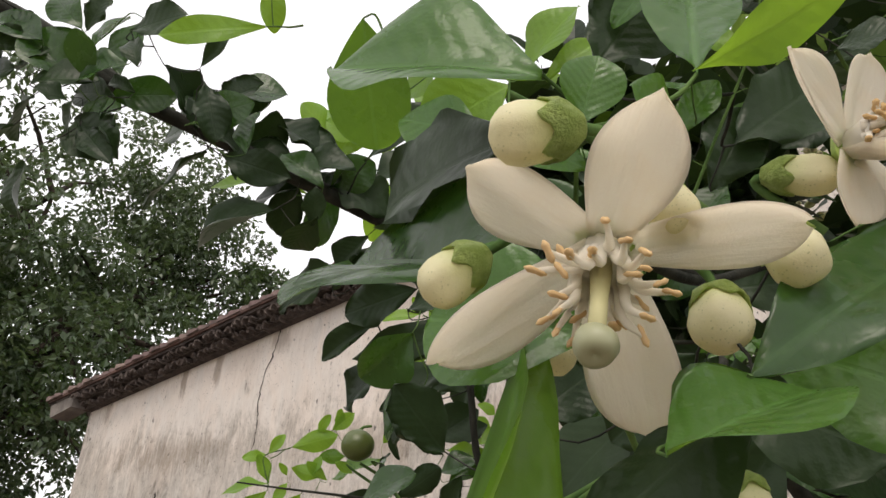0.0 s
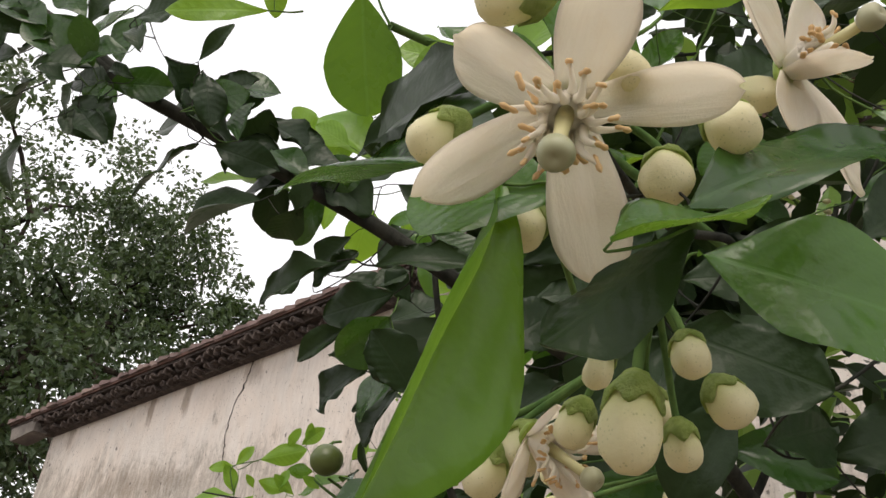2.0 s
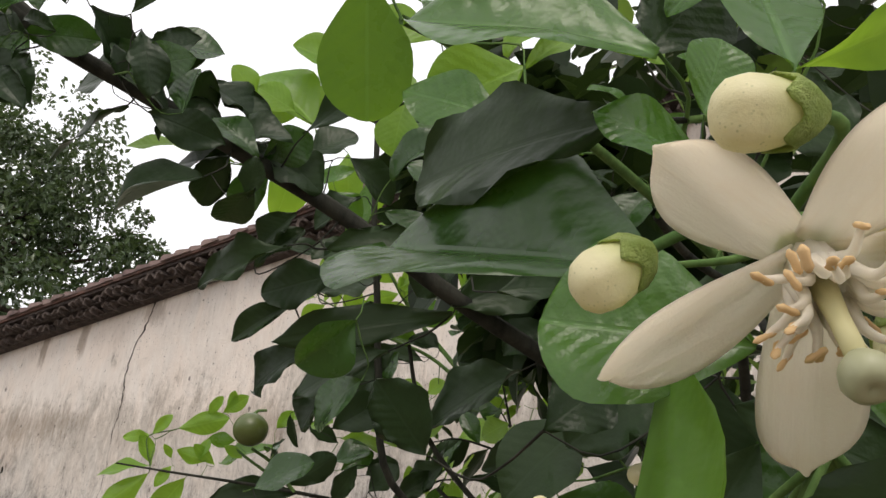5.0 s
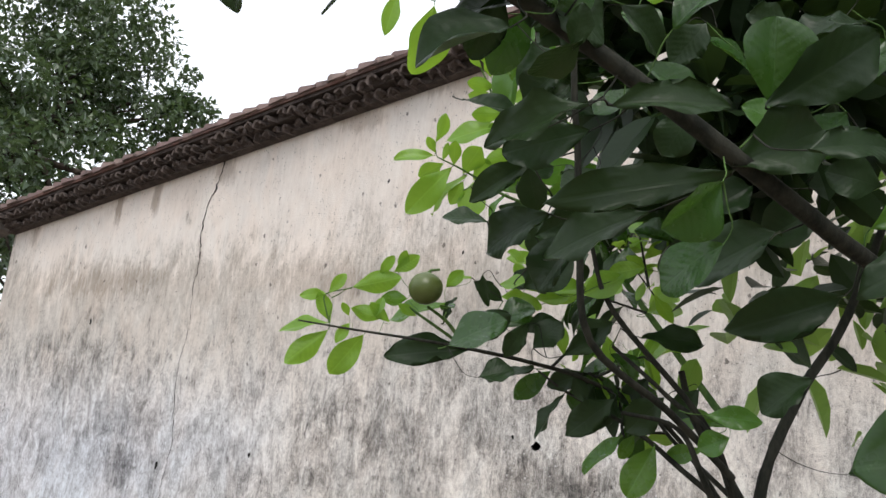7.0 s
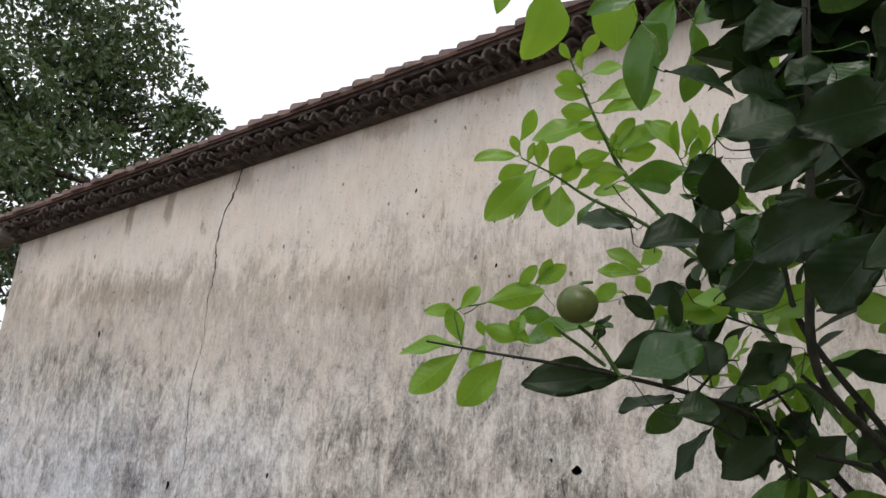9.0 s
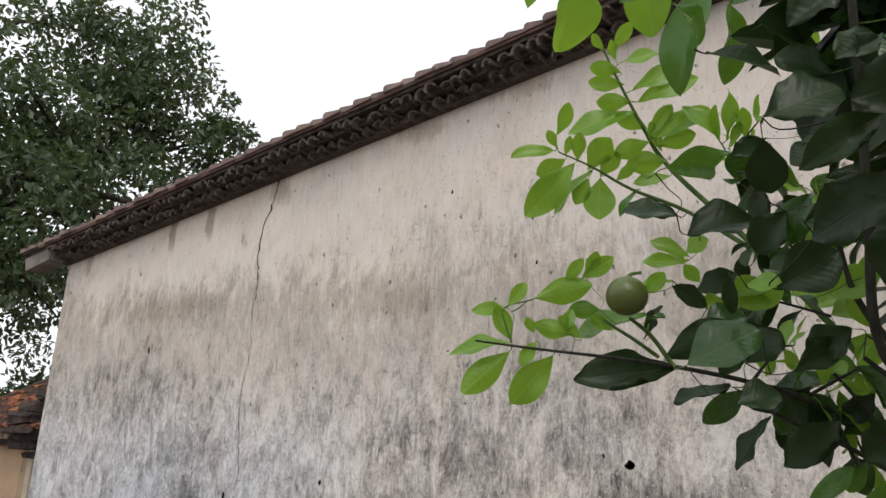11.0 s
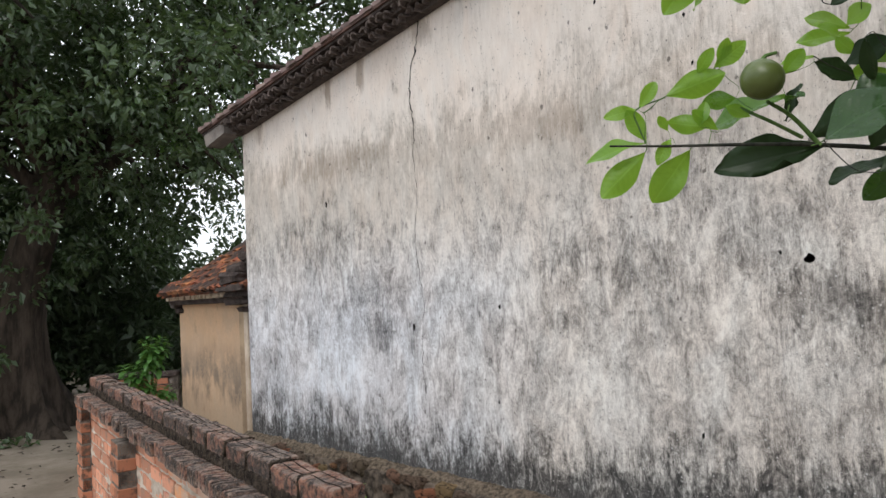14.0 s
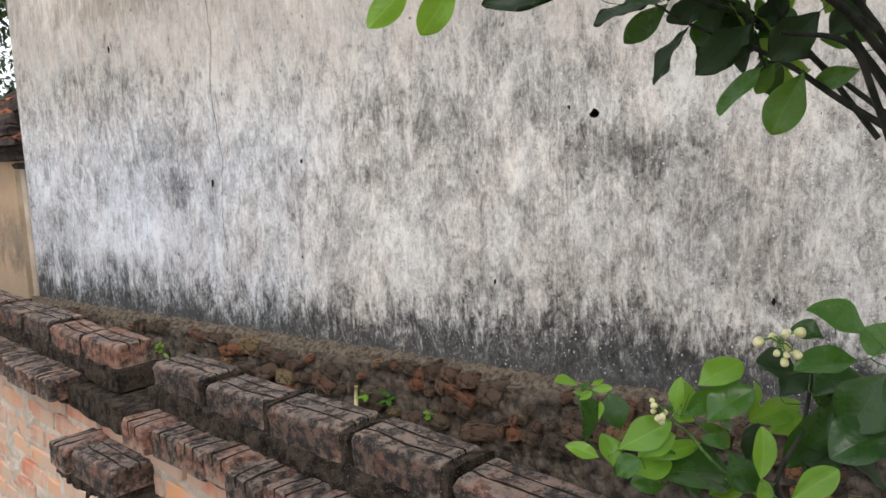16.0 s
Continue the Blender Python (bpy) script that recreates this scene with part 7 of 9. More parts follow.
leaf_at(LEAF_DEEP, (5.968, -2.118, 0.801), (5.923, -2.171, 0.701), (0.61, -0.10, 0.79), 0.46, 0.22, 0.54)
leaf_at(LEAF_DEEP, (6.033, -2.186, 0.861), (5.995, -2.215, 0.787), (0.37, -0.41, 0.84), 0.83, 0.09, 0.58)
leaf_at(LEAF_DEEP, (6.040, -2.193, 0.791), (5.985, -2.253, 0.772), (0.22, -0.51, 0.83), 0.85, 0.18, 0.50)
leaf_at(LEAF_DARK, (5.980, -2.128, 0.701), (5.934, -2.156, 0.726), (-0.14, -0.88, 0.46), 0.79, 0.29, 0.32, bite=0.35)
leaf_at(LEAF_DARK, (6.038, -2.208, 0.714), (5.998, -2.231, 0.766), (0.39, -0.19, 0.90), 0.85, 0.11, 0.44)
leaf_at(LEAF_MID, (6.034, -2.174, 0.924), (6.012, -2.196, 0.887), (0.02, -0.75, 0.66), 0.85, 0.13, 0.36)
leaf_at(LEAF_YOUNG, (5.816, -2.188, 0.650), (5.860, -2.172, 0.657), (0.16, -0.43, 0.89), 0.85, 0.06, 0.46)
leaf_at(LEAF_MID, (5.830, -2.167, 0.713), (5.801, -2.167, 0.731), (0.40, -0.30, 0.87), 0.85, 0.22, 0.33)
leaf_at(LEAF_DEEP, (5.845, -2.193, 0.721), (5.880, -2.195, 0.668), (0.16, -0.75, 0.64), 0.73, 0.15, 0.23)
leaf_at(LEAF_DEEP, (5.940, -2.129, 0.849), (5.965, -2.141, 0.791), (0.82, -0.37, 0.44), 0.85, 0.17, 0.26)
leaf_at(LEAF_DARK, (5.900, -2.142, 0.797), (5.931, -2.117, 0.836), (0.41, -0.43, 0.80), 0.85, 0.13, 0.26)
leaf_at(LEAF_MID, (5.774, -2.171, 0.699), (5.744, -2.207, 0.732), (-0.09, -0.57, 0.81), 0.82, 0.23, 0.36)
leaf_at(LEAF_MID, (5.793, -2.151, 0.740), (5.834, -2.121, 0.702), (-0.03, -0.65, 0.76), 0.52, 0.17, 0.19)
leaf_at(LEAF_MID, (5.756, -2.193, 0.650), (5.718, -2.229, 0.665), (0.16, -0.72, 0.67), 0.67, 0.21, 0.69)
leaf_at(LEAF_DARK, (6.004, -2.120, 0.791), (5.959, -2.152, 0.826), (0.73, -0.46, 0.50), 0.82, 0.12, 0.44, bite=0.35)
leaf_at(LEAF_DEEP, (5.916, -2.142, 0.734), (5.949, -2.111, 0.687), (0.15, -0.67, 0.73), 0.81, 0.25, 0.48)
leaf_at(LEAF_YOUNG, (5.794, -2.184, 0.755), (5.765, -2.197, 0.763), (0.08, -0.52, 0.85), 0.85, 0.04, 0.61)
leaf_at(LEAF_MID, (5.804, -2.118, 0.744), (5.832, -2.112, 0.725), (0.61, -0.08, 0.79), 0.85, 0.20, 0.21)
leaf_at(LEAF_DEEP, (5.778, -2.210, 0.675), (5.803, -2.182, 0.639), (0.08, -0.58, 0.81), 0.81, 0.08, 0.43)
leaf_at(LEAF_YOUNG, (5.651, -2.272, 0.813), (5.634, -2.299, 0.831), (0.42, -0.21, 0.88), 0.62, 0.25, 0.36)
leaf_at(LEAF_YOUNG, (5.657, -2.271, 0.796), (5.642, -2.260, 0.801), (0.77, -0.50, 0.39), 0.85, 0.09, 0.15)
leaf_at(LEAF_YOUNG, (5.669, -2.261, 0.805), (5.698, -2.259, 0.812), (0.79, -0.41, 0.46), 0.43, 0.13, 0.42)
leaf_at(LEAF_YOUNG, (5.654, -2.274, 0.791), (5.667, -2.257, 0.802), (0.64, -0.52, 0.57), 0.51, 0.21, 0.66)
leaf_at(LEAF_YOUNG, (5.679, -2.262, 0.763), (5.683, -2.255, 0.787), (0.60, -0.07, 0.80), 0.42, 0.24, 0.38)
leaf_at(LEAF_YOUNG, (5.667, -2.262, 0.812), (5.685, -2.258, 0.822), (0.87, -0.37, 0.32), 0.38, 0.06, 0.46)
leaf_at(LEAF_DEEP, (5.965, -3.100, 1.556), (5.951, -3.138, 1.591), (0.90, -0.44, -0.01), 0.85, 0.17, 0.66)
leaf_at(LEAF_DEEP, (5.985, -3.102, 1.581), (5.997, -3.090, 1.615), (0.07, -0.96, 0.28), 0.85, 0.14, 0.39)
leaf_at(LEAF_DARK, (5.988, -3.077, 1.548), (5.945, -3.095, 1.563), (0.60, -0.79, -0.10), 0.59, 0.17, 0.26)
leaf_at(LEAF_DARK, (5.939, -3.115, 1.546), (5.898, -3.114, 1.528), (0.10, -0.93, 0.34), 0.85, 0.27, 0.40)
leaf_at(LEAF_DEEP, (6.021, -3.086, 1.601), (6.006, -3.086, 1.556), (0.29, -0.84, 0.46), 0.85, 0.03, 0.43)
leaf_at(LEAF_DARK, (6.024, -3.063, 1.571), (6.022, -3.022, 1.551), (0.93, -0.32, 0.18), 0.85, 0.24, 0.61)
leaf_at(LEAF_DARK, (6.045, -3.046, 1.570), (6.075, -3.046, 1.597), (0.89, -0.39, 0.24), 0.32, 0.17, 0.65)
leaf_at(LEAF_DARK, (6.049, -3.025, 1.544), (6.080, -3.018, 1.565), (0.13, -0.99, 0.00), 0.85, 0.19, 0.62, bite=0.35)
leaf_at(LEAF_DARK, (6.029, -3.034, 1.534), (6.047, -2.996, 1.531), (0.42, -0.81, 0.42), 0.85, 0.30, 0.58)
leaf_at(LEAF_DARK, (6.013, -2.962, 1.536), (6.052, -2.974, 1.568), (0.94, -0.26, -0.23), 0.67, 0.11, 0.35)
leaf_at(LEAF_YOUNG, (6.029, -2.915, 1.529), (5.989, -2.950, 1.545), (0.52, -0.80, 0.31), 0.29, 0.20, 0.62)
leaf_at(LEAF_YOUNG, (6.022, -2.898, 1.604), (6.012, -2.923, 1.624), (0.81, -0.52, 0.26), 0.85, 0.02, 0.24)
leaf_at(LEAF_YOUNG, (6.046, -2.875, 1.598), (6.029, -2.906, 1.609), (0.93, -0.36, -0.00), 0.85, 0.06, 0.21)
leaf_at(LEAF_DARK, (6.020, -2.988, 1.540), (6.061, -2.960, 1.533), (0.80, -0.40, 0.45), 0.85, 0.26, 0.48, bite=0.35)
leaf_at(LEAF_DARK, (6.053, -2.950, 1.525), (6.101, -2.942, 1.532), (0.28, -0.87, 0.41), 0.85, 0.29, 0.45)
leaf_at(LEAF_DEEP, (6.073, -2.928, 1.515), (6.104, -2.911, 1.538), (0.95, -0.30, -0.04), 0.78, 0.09, 0.20)
leaf_at(LEAF_DARK, (5.946, -3.130, 1.577), (5.936, -3.155, 1.583), (0.19, -0.98, -0.05), 0.85, 0.10, 0.41)
leaf_at(LEAF_DARK, (5.932, -3.130, 1.560), (5.964, -3.124, 1.573), (0.67, -0.53, 0.52), 0.85, 0.04, 0.32)
leaf_at(LEAF_DEEP, (5.981, -3.112, 1.592), (5.956, -3.135, 1.627), (0.40, -0.90, 0.17), 0.57, 0.23, 0.17)
leaf_at(LEAF_DARK, (5.990, -3.123, 1.468), (5.977, -3.119, 1.432), (0.10, -0.91, 0.39), 0.85, 0.18, 0.51)
leaf_at(LEAF_DARK, (6.061, -2.869, 1.500), (6.034, -2.877, 1.473), (0.06, -0.99, -0.13), 0.85, 0.06, 0.47, bite=0.35)
leaf_at(LEAF_DEEP, (6.201, -2.956, 1.365), (6.176, -2.969, 1.334), (0.96, -0.22, -0.16), 0.85, 0.11, 0.68)
leaf_at(LEAF_DEEP, (6.197, -2.938, 1.334), (6.160, -2.942, 1.315), (0.08, -0.91, 0.41), 0.85, 0.29, 0.17)
leaf_at(LEAF_DARK, (5.982, -3.098, 1.518), (6.018, -3.077, 1.485), (0.79, -0.59, -0.19), 0.85, 0.04, 0.60, bite=0.35)
leaf_at(LEAF_DEEP, (6.008, -3.090, 1.533), (5.989, -3.091, 1.512), (0.42, -0.89, 0.16), 0.85, 0.12, 0.37)
leaf_at(LEAF_DEEP, (6.019, -3.038, 1.566), (6.026, -3.018, 1.545), (0.69, -0.72, 0.04), 0.85, 0.10, 0.66)
leaf_at(LEAF_DARK, (6.022, -3.007, 1.582), (6.056, -2.988, 1.571), (-0.24, -0.95, -0.20), 0.85, 0.05, 0.49)
leaf_at(LEAF_DARK, (5.996, -3.044, 1.550), (5.993, -3.034, 1.576), (0.20, -0.85, 0.49), 0.35, 0.04, 0.38)
leaf_at(LEAF_DARK, (6.039, -2.968, 1.568), (6.071, -2.930, 1.553), (0.40, -0.72, 0.57), 0.85, 0.17, 0.43)
leaf_at(LEAF_DARK, (6.035, -2.981, 1.537), (6.010, -2.979, 1.520), (0.29, -0.76, 0.58), 0.85, 0.15, 0.61)
leaf_at(LEAF_DARK, (6.056, -2.938, 1.518), (6.013, -2.957, 1.511), (0.44, -0.70, 0.56), 0.85, 0.09, 0.32)
leaf_at(LEAF_DARK, (6.077, -2.913, 1.542), (6.061, -2.929, 1.507), (0.09, -0.82, 0.56), 0.85, 0.14, 0.53)
leaf_at(LEAF_DARK, (6.080, -2.886, 1.540), (6.111, -2.872, 1.567), (0.34, -0.91, 0.26), 0.85, 0.20, 0.35)
leaf_at(LEAF_YOUNG, (6.013, -2.424, 1.933), (5.963, -2.482, 1.958), (0.56, -0.62, 0.55), 0.85, 0.11, 0.16)
leaf_at(LEAF_YOUNG, (6.075, -2.399, 1.953), (6.044, -2.439, 1.995), (0.65, -0.61, 0.45), 0.85, 0.26, 0.26)
leaf_at(LEAF_YOUNG, (6.112, -2.456, 1.842), (6.072, -2.481, 1.801), (0.92, -0.40, -0.00), 0.77, 0.20, 0.22)
leaf_at(LEAF_YOUNG, (6.188, -2.507, 1.770), (6.133, -2.519, 1.750), (0.40, -0.66, 0.64), 0.85, 0.09, 0.68)
leaf_at(LEAF_YOUNG, (5.946, -2.544, 1.847), (5.904, -2.571, 1.886), (0.77, -0.64, 0.06), 0.85, 0.16, 0.47)
leaf_at(LEAF_YOUNG, (5.893, -2.579, 1.865), (5.856, -2.613, 1.889), (0.31, -0.93, 0.18), 0.85, 0.17, 0.40)
leaf_at(LEAF_YOUNG, (5.861, -2.581, 1.827), (5.814, -2.601, 1.862), (-0.02, -0.99, -0.13), 0.77, 0.28, 0.48)
leaf_at(LEAF_MID, (6.021, -2.580, 1.733), (5.984, -2.607, 1.766), (0.08, -0.89, 0.44), 0.85, 0.13, 0.27)
leaf_at(LEAF_MID, (6.254, -2.582, 1.742), (6.225, -2.619, 1.756), (0.50, -0.59, 0.64), 0.85, 0.27, 0.15)
leaf_at(LEAF_MID, (6.309, -2.549, 1.734), (6.264, -2.550, 1.699), (0.42, -0.88, 0.20), 0.75, 0.21, 0.17)
leaf_at(LEAF_MID, (6.342, -2.547, 1.772), (6.311, -2.579, 1.796), (0.73, -0.55, 0.41), 0.85, 0.16, 0.32)
leaf_at(LEAF_YOUNG, (6.272, -2.494, 1.848), (6.243, -2.517, 1.882), (0.14, -0.90, 0.42), 0.85, 0.17, 0.30)
leaf_at(LEAF_DARK, (6.370, -2.510, 1.713), (6.324, -2.543, 1.677), (0.43, -0.90, -0.10), 0.67, 0.16, 0.63)
leaf_at(LEAF_DARK, (6.401, -2.614, 1.715), (6.366, -2.609, 1.686), (0.25, -0.96, 0.13), 0.85, 0.08, 0.21)
leaf_at(LEAF_DEEP, (6.447, -2.591, 1.717), (6.413, -2.615, 1.737), (0.66, -0.46, 0.59), 0.85, 0.04, 0.15)
leaf_at(LEAF_DARK, (6.229, -2.566, 1.669), (6.191, -2.593, 1.634), (-0.06, -0.85, 0.52), 0.85, 0.02, 0.45)
leaf_at(LEAF_DEEP, (6.261, -2.541, 1.647), (6.227, -2.563, 1.600), (-0.00, -1.00, 0.05), 0.85, 0.10, 0.45)
leaf_at(LEAF_DEEP, (6.302, -2.525, 1.661), (6.345, -2.502, 1.630), (0.85, -0.52, 0.10), 0.85, 0.09, 0.46)
leaf_at(LEAF_DARK, (6.093, -2.531, 1.704), (6.052, -2.538, 1.660), (-0.18, -0.96, 0.22), 0.85, 0.07, 0.50)
leaf_at(LEAF_MID, (6.160, -2.509, 1.734), (6.129, -2.550, 1.766), (0.87, -0.49, 0.06), 0.85, 0.05, 0.59)
leaf_at(LEAF_DEEP, (6.075, -2.659, 1.633), (6.033, -2.676, 1.659), (0.04, -0.81, 0.59), 0.85, 0.03, 0.31)
leaf_at(LEAF_DARK, (6.110, -2.642, 1.647), (6.081, -2.655, 1.603), (0.73, -0.53, 0.43), 0.83, 0.21, 0.22, bite=0.35)
leaf_at(LEAF_DEEP, (6.146, -2.605, 1.602), (6.107, -2.630, 1.642), (0.55, -0.46, 0.70), 0.85, 0.08, 0.31)
leaf_at(LEAF_DARK, (6.189, -2.643, 1.617), (6.160, -2.677, 1.629), (-0.11, -0.99, 0.12), 0.81, 0.09, 0.26)
leaf_at(LEAF_DARK, (6.218, -2.564, 1.627), (6.179, -2.583, 1.594), (0.50, -0.64, 0.58), 0.85, 0.26, 0.36)
leaf_at(LEAF_DARK, (6.259, -2.652, 1.597), (6.231, -2.686, 1.608), (0.63, -0.41, 0.66), 0.85, 0.19, 0.21, bite=0.35)
leaf_at(LEAF_MID, (6.176, -2.570, 1.551), (6.140, -2.603, 1.573), (0.33, -0.89, 0.32), 0.82, 0.15, 0.16)
leaf_at(LEAF_DEEP, (6.225, -2.544, 1.573), (6.196, -2.568, 1.525), (0.73, -0.45, 0.51), 0.76, 0.22, 0.23)
leaf_at(LEAF_DARK, (6.250, -2.508, 1.504), (6.208, -2.541, 1.515), (-0.07, -1.00, 0.00), 0.85, 0.19, 0.28)
leaf_at(LEAF_DARK, (6.120, -2.477, 1.527), (6.079, -2.510, 1.494), (0.39, -0.88, 0.28), 0.85, 0.17, 0.64)
leaf_at(LEAF_DARK, (6.184, -2.430, 1.509), (6.125, -2.442, 1.476), (0.06, -1.00, -0.07), 0.85, 0.17, 0.69)
leaf_at(LEAF_DARK, (6.184, -2.224, 1.222), (6.226, -2.215, 1.234), (0.32, -0.63, 0.70), 0.85, 0.26, 0.62)
leaf_at(LEAF_DEEP, (6.012, -2.574, 1.620), (5.975, -2.596, 1.589), (0.47, -0.53, 0.70), 0.85, 0.02, 0.20)
leaf_at(LEAF_DEEP, (6.522, -2.961, 1.379), (6.476, -3.009, 1.372), (0.88, -0.46, 0.13), 0.31, 0.06, 0.28)
leaf_at(LEAF_MID, (6.536, -2.976, 1.438), (6.501, -2.984, 1.398), (0.84, -0.48, 0.25), 0.38, 0.17, 0.65)
leaf_at(LEAF_DEEP, (6.515, -2.897, 1.381), (6.473, -2.900, 1.344), (0.85, -0.49, 0.19), 0.49, 0.18, 0.41)
leaf_at(LEAF_DEEP, (6.476, -2.908, 1.313), (6.503, -2.894, 1.321), (0.44, -0.89, 0.09), 0.59, 0.04, 0.26)
leaf_at(LEAF_DEEP, (6.456, -2.870, 1.318), (6.494, -2.827, 1.314), (0.11, -0.97, -0.20), 0.41, 0.07, 0.35)
leaf_at(LEAF_DEEP, (6.379, -2.879, 1.292), (6.432, -2.860, 1.281), (0.66, -0.75, 0.11), 0.57, 0.21, 0.63)
leaf_at(LEAF_DEEP, (6.465, -2.834, 1.272), (6.494, -2.849, 1.292), (0.17, -0.94, 0.30), 0.85, 0.12, 0.47)
leaf_at(LEAF_DEEP, (6.467, -2.956, 1.377), (6.499, -2.928, 1.397), (0.83, -0.43, 0.35), 0.41, 0.03, 0.32)
leaf_at(LEAF_DEEP, (6.417, -2.827, 1.316), (6.381, -2.838, 1.293), (-0.11, -0.95, -0.30), 0.57, 0.12, 0.46)
leaf_at(LEAF_MID, (6.492, -2.922, 1.436), (6.513, -2.938, 1.452), (0.25, -0.92, -0.29), 0.50, 0.23, 0.46)
leaf_at(LEAF_DEEP, (6.497, -2.866, 1.356), (6.484, -2.868, 1.386), (0.80, -0.50, 0.32), 0.68, 0.18, 0.41)
leaf_at(LEAF_DEEP, (6.089, -3.064, 1.497), (6.122, -3.049, 1.511), (0.82, -0.54, -0.22), 0.67, 0.26, 0.16)
leaf_at(LEAF_DARK, (6.058, -3.108, 1.556), (6.098, -3.096, 1.563), (0.91, -0.40, 0.12), 0.70, 0.09, 0.32)
leaf_at(LEAF_DARK, (6.026, -3.080, 1.536), (5.996, -3.091, 1.554), (0.12, -0.95, 0.28), 0.37, 0.14, 0.66, bite=0.35)
leaf_at(LEAF_DARK, (6.118, -2.977, 1.449), (6.130, -2.989, 1.470), (0.65, -0.69, 0.33), 0.64, 0.19, 0.52)
leaf_at(LEAF_DARK, (5.953, -2.989, 1.587), (5.981, -2.987, 1.609), (0.65, -0.70, 0.30), 0.60, 0.26, 0.37)
leaf_at(LEAF_DARK, (6.048, -2.946, 1.526), (6.017, -2.927, 1.485), (0.86, -0.50, 0.04), 0.59, 0.09, 0.56, bite=0.35)
leaf_at(LEAF_DARK, (5.957, -3.125, 1.544), (5.994, -3.100, 1.557), (0.82, -0.39, 0.42), 0.75, 0.24, 0.46)
leaf_at(LEAF_DARK, (5.920, -3.142, 1.620), (5.947, -3.128, 1.590), (0.78, -0.53, 0.34), 0.47, 0.07, 0.47, bite=0.35)
leaf_at(LEAF_DARK, (5.937, -3.193, 1.601), (5.907, -3.185, 1.569), (0.78, -0.58, 0.24), 0.56, 0.21, 0.32, bite=0.35)
leaf_at(LEAF_DARK, (6.070, -3.102, 1.525), (6.061, -3.111, 1.551), (0.56, -0.82, -0.12), 0.57, 0.25, 0.67)
leaf_at(LEAF_DEEP, (6.112, -3.037, 1.478), (6.110, -3.035, 1.515), (0.07, -0.98, 0.17), 0.61, 0.09, 0.63)
leaf_at(LEAF_DARK, (5.869, -3.163, 1.643), (5.892, -3.135, 1.591), (0.91, -0.29, 0.29), 0.63, 0.30, 0.22, bite=0.35)
leaf_at(LEAF_DARK, (6.126, -2.981, 1.453), (6.090, -2.972, 1.434), (0.96, -0.27, -0.01), 0.62, 0.19, 0.32)
leaf_at(LEAF_DARK, (5.989, -2.959, 1.575), (6.013, -2.971, 1.621), (0.23, -0.94, 0.25), 0.62, 0.19, 0.68)
leaf_at(LEAF_DARK, (5.916, -3.166, 1.626), (5.933, -3.151, 1.652), (-0.01, -0.99, -0.15), 0.85, 0.29, 0.22)
leaf_at(LEAF_DARK, (6.013, -3.114, 1.516), (5.993, -3.109, 1.496), (0.50, -0.79, 0.36), 0.59, 0.25, 0.39)
leaf_at(LEAF_DARK, (6.045, -3.012, 1.511), (6.091, -2.986, 1.493), (0.48, -0.85, -0.22), 0.52, 0.14, 0.25)
leaf_at(LEAF_DEEP, (5.961, -3.128, 1.578), (5.924, -3.158, 1.606), (0.98, -0.21, 0.01), 0.65, 0.15, 0.36)
leaf_at(LEAF_DARK, (5.872, -3.158, 1.630), (5.817, -3.185, 1.633), (0.76, -0.65, -0.07), 0.43, 0.07, 0.58)
leaf_at(LEAF_DEEP, (6.094, -2.952, 1.499), (6.069, -2.978, 1.531), (0.29, -0.83, 0.48), 0.51, 0.26, 0.39)
leaf_at(LEAF_DEEP, (5.849, -3.118, 1.639), (5.788, -3.143, 1.627), (0.59, -0.76, -0.27), 0.59, 0.28, 0.41)
leaf_at(LEAF_DEEP, (6.025, -3.090, 1.554), (5.992, -3.114, 1.548), (0.50, -0.81, 0.30), 0.79, 0.27, 0.56)
leaf_at(LEAF_DEEP, (5.977, -3.076, 1.553), (6.017, -3.046, 1.561), (0.98, -0.20, -0.04), 0.63, 0.19, 0.27)
leaf_at(LEAF_DEEP, (5.906, -3.068, 1.594), (5.915, -3.037, 1.587), (0.89, -0.39, 0.25), 0.85, 0.05, 0.21)
leaf_at(LEAF_DEEP, (5.991, -3.097, 1.549), (6.004, -3.126, 1.571), (0.40, -0.91, 0.13), 0.70, 0.10, 0.16)
leaf_at(LEAF_DARK, (6.021, -3.007, 1.589), (6.008, -2.997, 1.553), (0.36, -0.84, 0.41), 0.74, 0.18, 0.32)
leaf_at(LEAF_DARK, (5.992, -3.110, 1.524), (5.990, -3.132, 1.525), (0.56, -0.80, 0.22), 0.85, 0.17, 0.44)
leaf_at(LEAF_DARK, (5.993, -2.995, 1.575), (5.943, -3.016, 1.567), (0.70, -0.63, 0.33), 0.82, 0.22, 0.33)
leaf_at(LEAF_DARK, (5.918, -3.085, 1.638), (5.940, -3.087, 1.669), (0.65, -0.74, 0.18), 0.69, 0.08, 0.28, bite=0.35)
leaf_at(LEAF_DEEP, (6.038, -3.020, 1.565), (6.075, -2.990, 1.579), (0.79, -0.40, 0.46), 0.85, 0.23, 0.33)
leaf_at(LEAF_DARK, (5.889, -3.117, 1.591), (5.836, -3.139, 1.591), (0.72, -0.68, 0.15), 0.63, 0.20, 0.37)
leaf_at(LEAF_DARK, (5.959, -3.163, 1.630), (5.960, -3.171, 1.676), (0.50, -0.87, -0.04), 0.53, 0.22, 0.52, bite=0.35)
leaf_at(LEAF_DARK, (6.030, -3.029, 1.530), (6.035, -3.043, 1.550), (0.57, -0.62, 0.54), 0.58, 0.24, 0.61, bite=0.35)
leaf_at(LEAF_DARK, (6.098, -3.069, 1.522), (6.109, -3.058, 1.480), (0.81, -0.55, 0.19), 0.56, 0.10, 0.39)
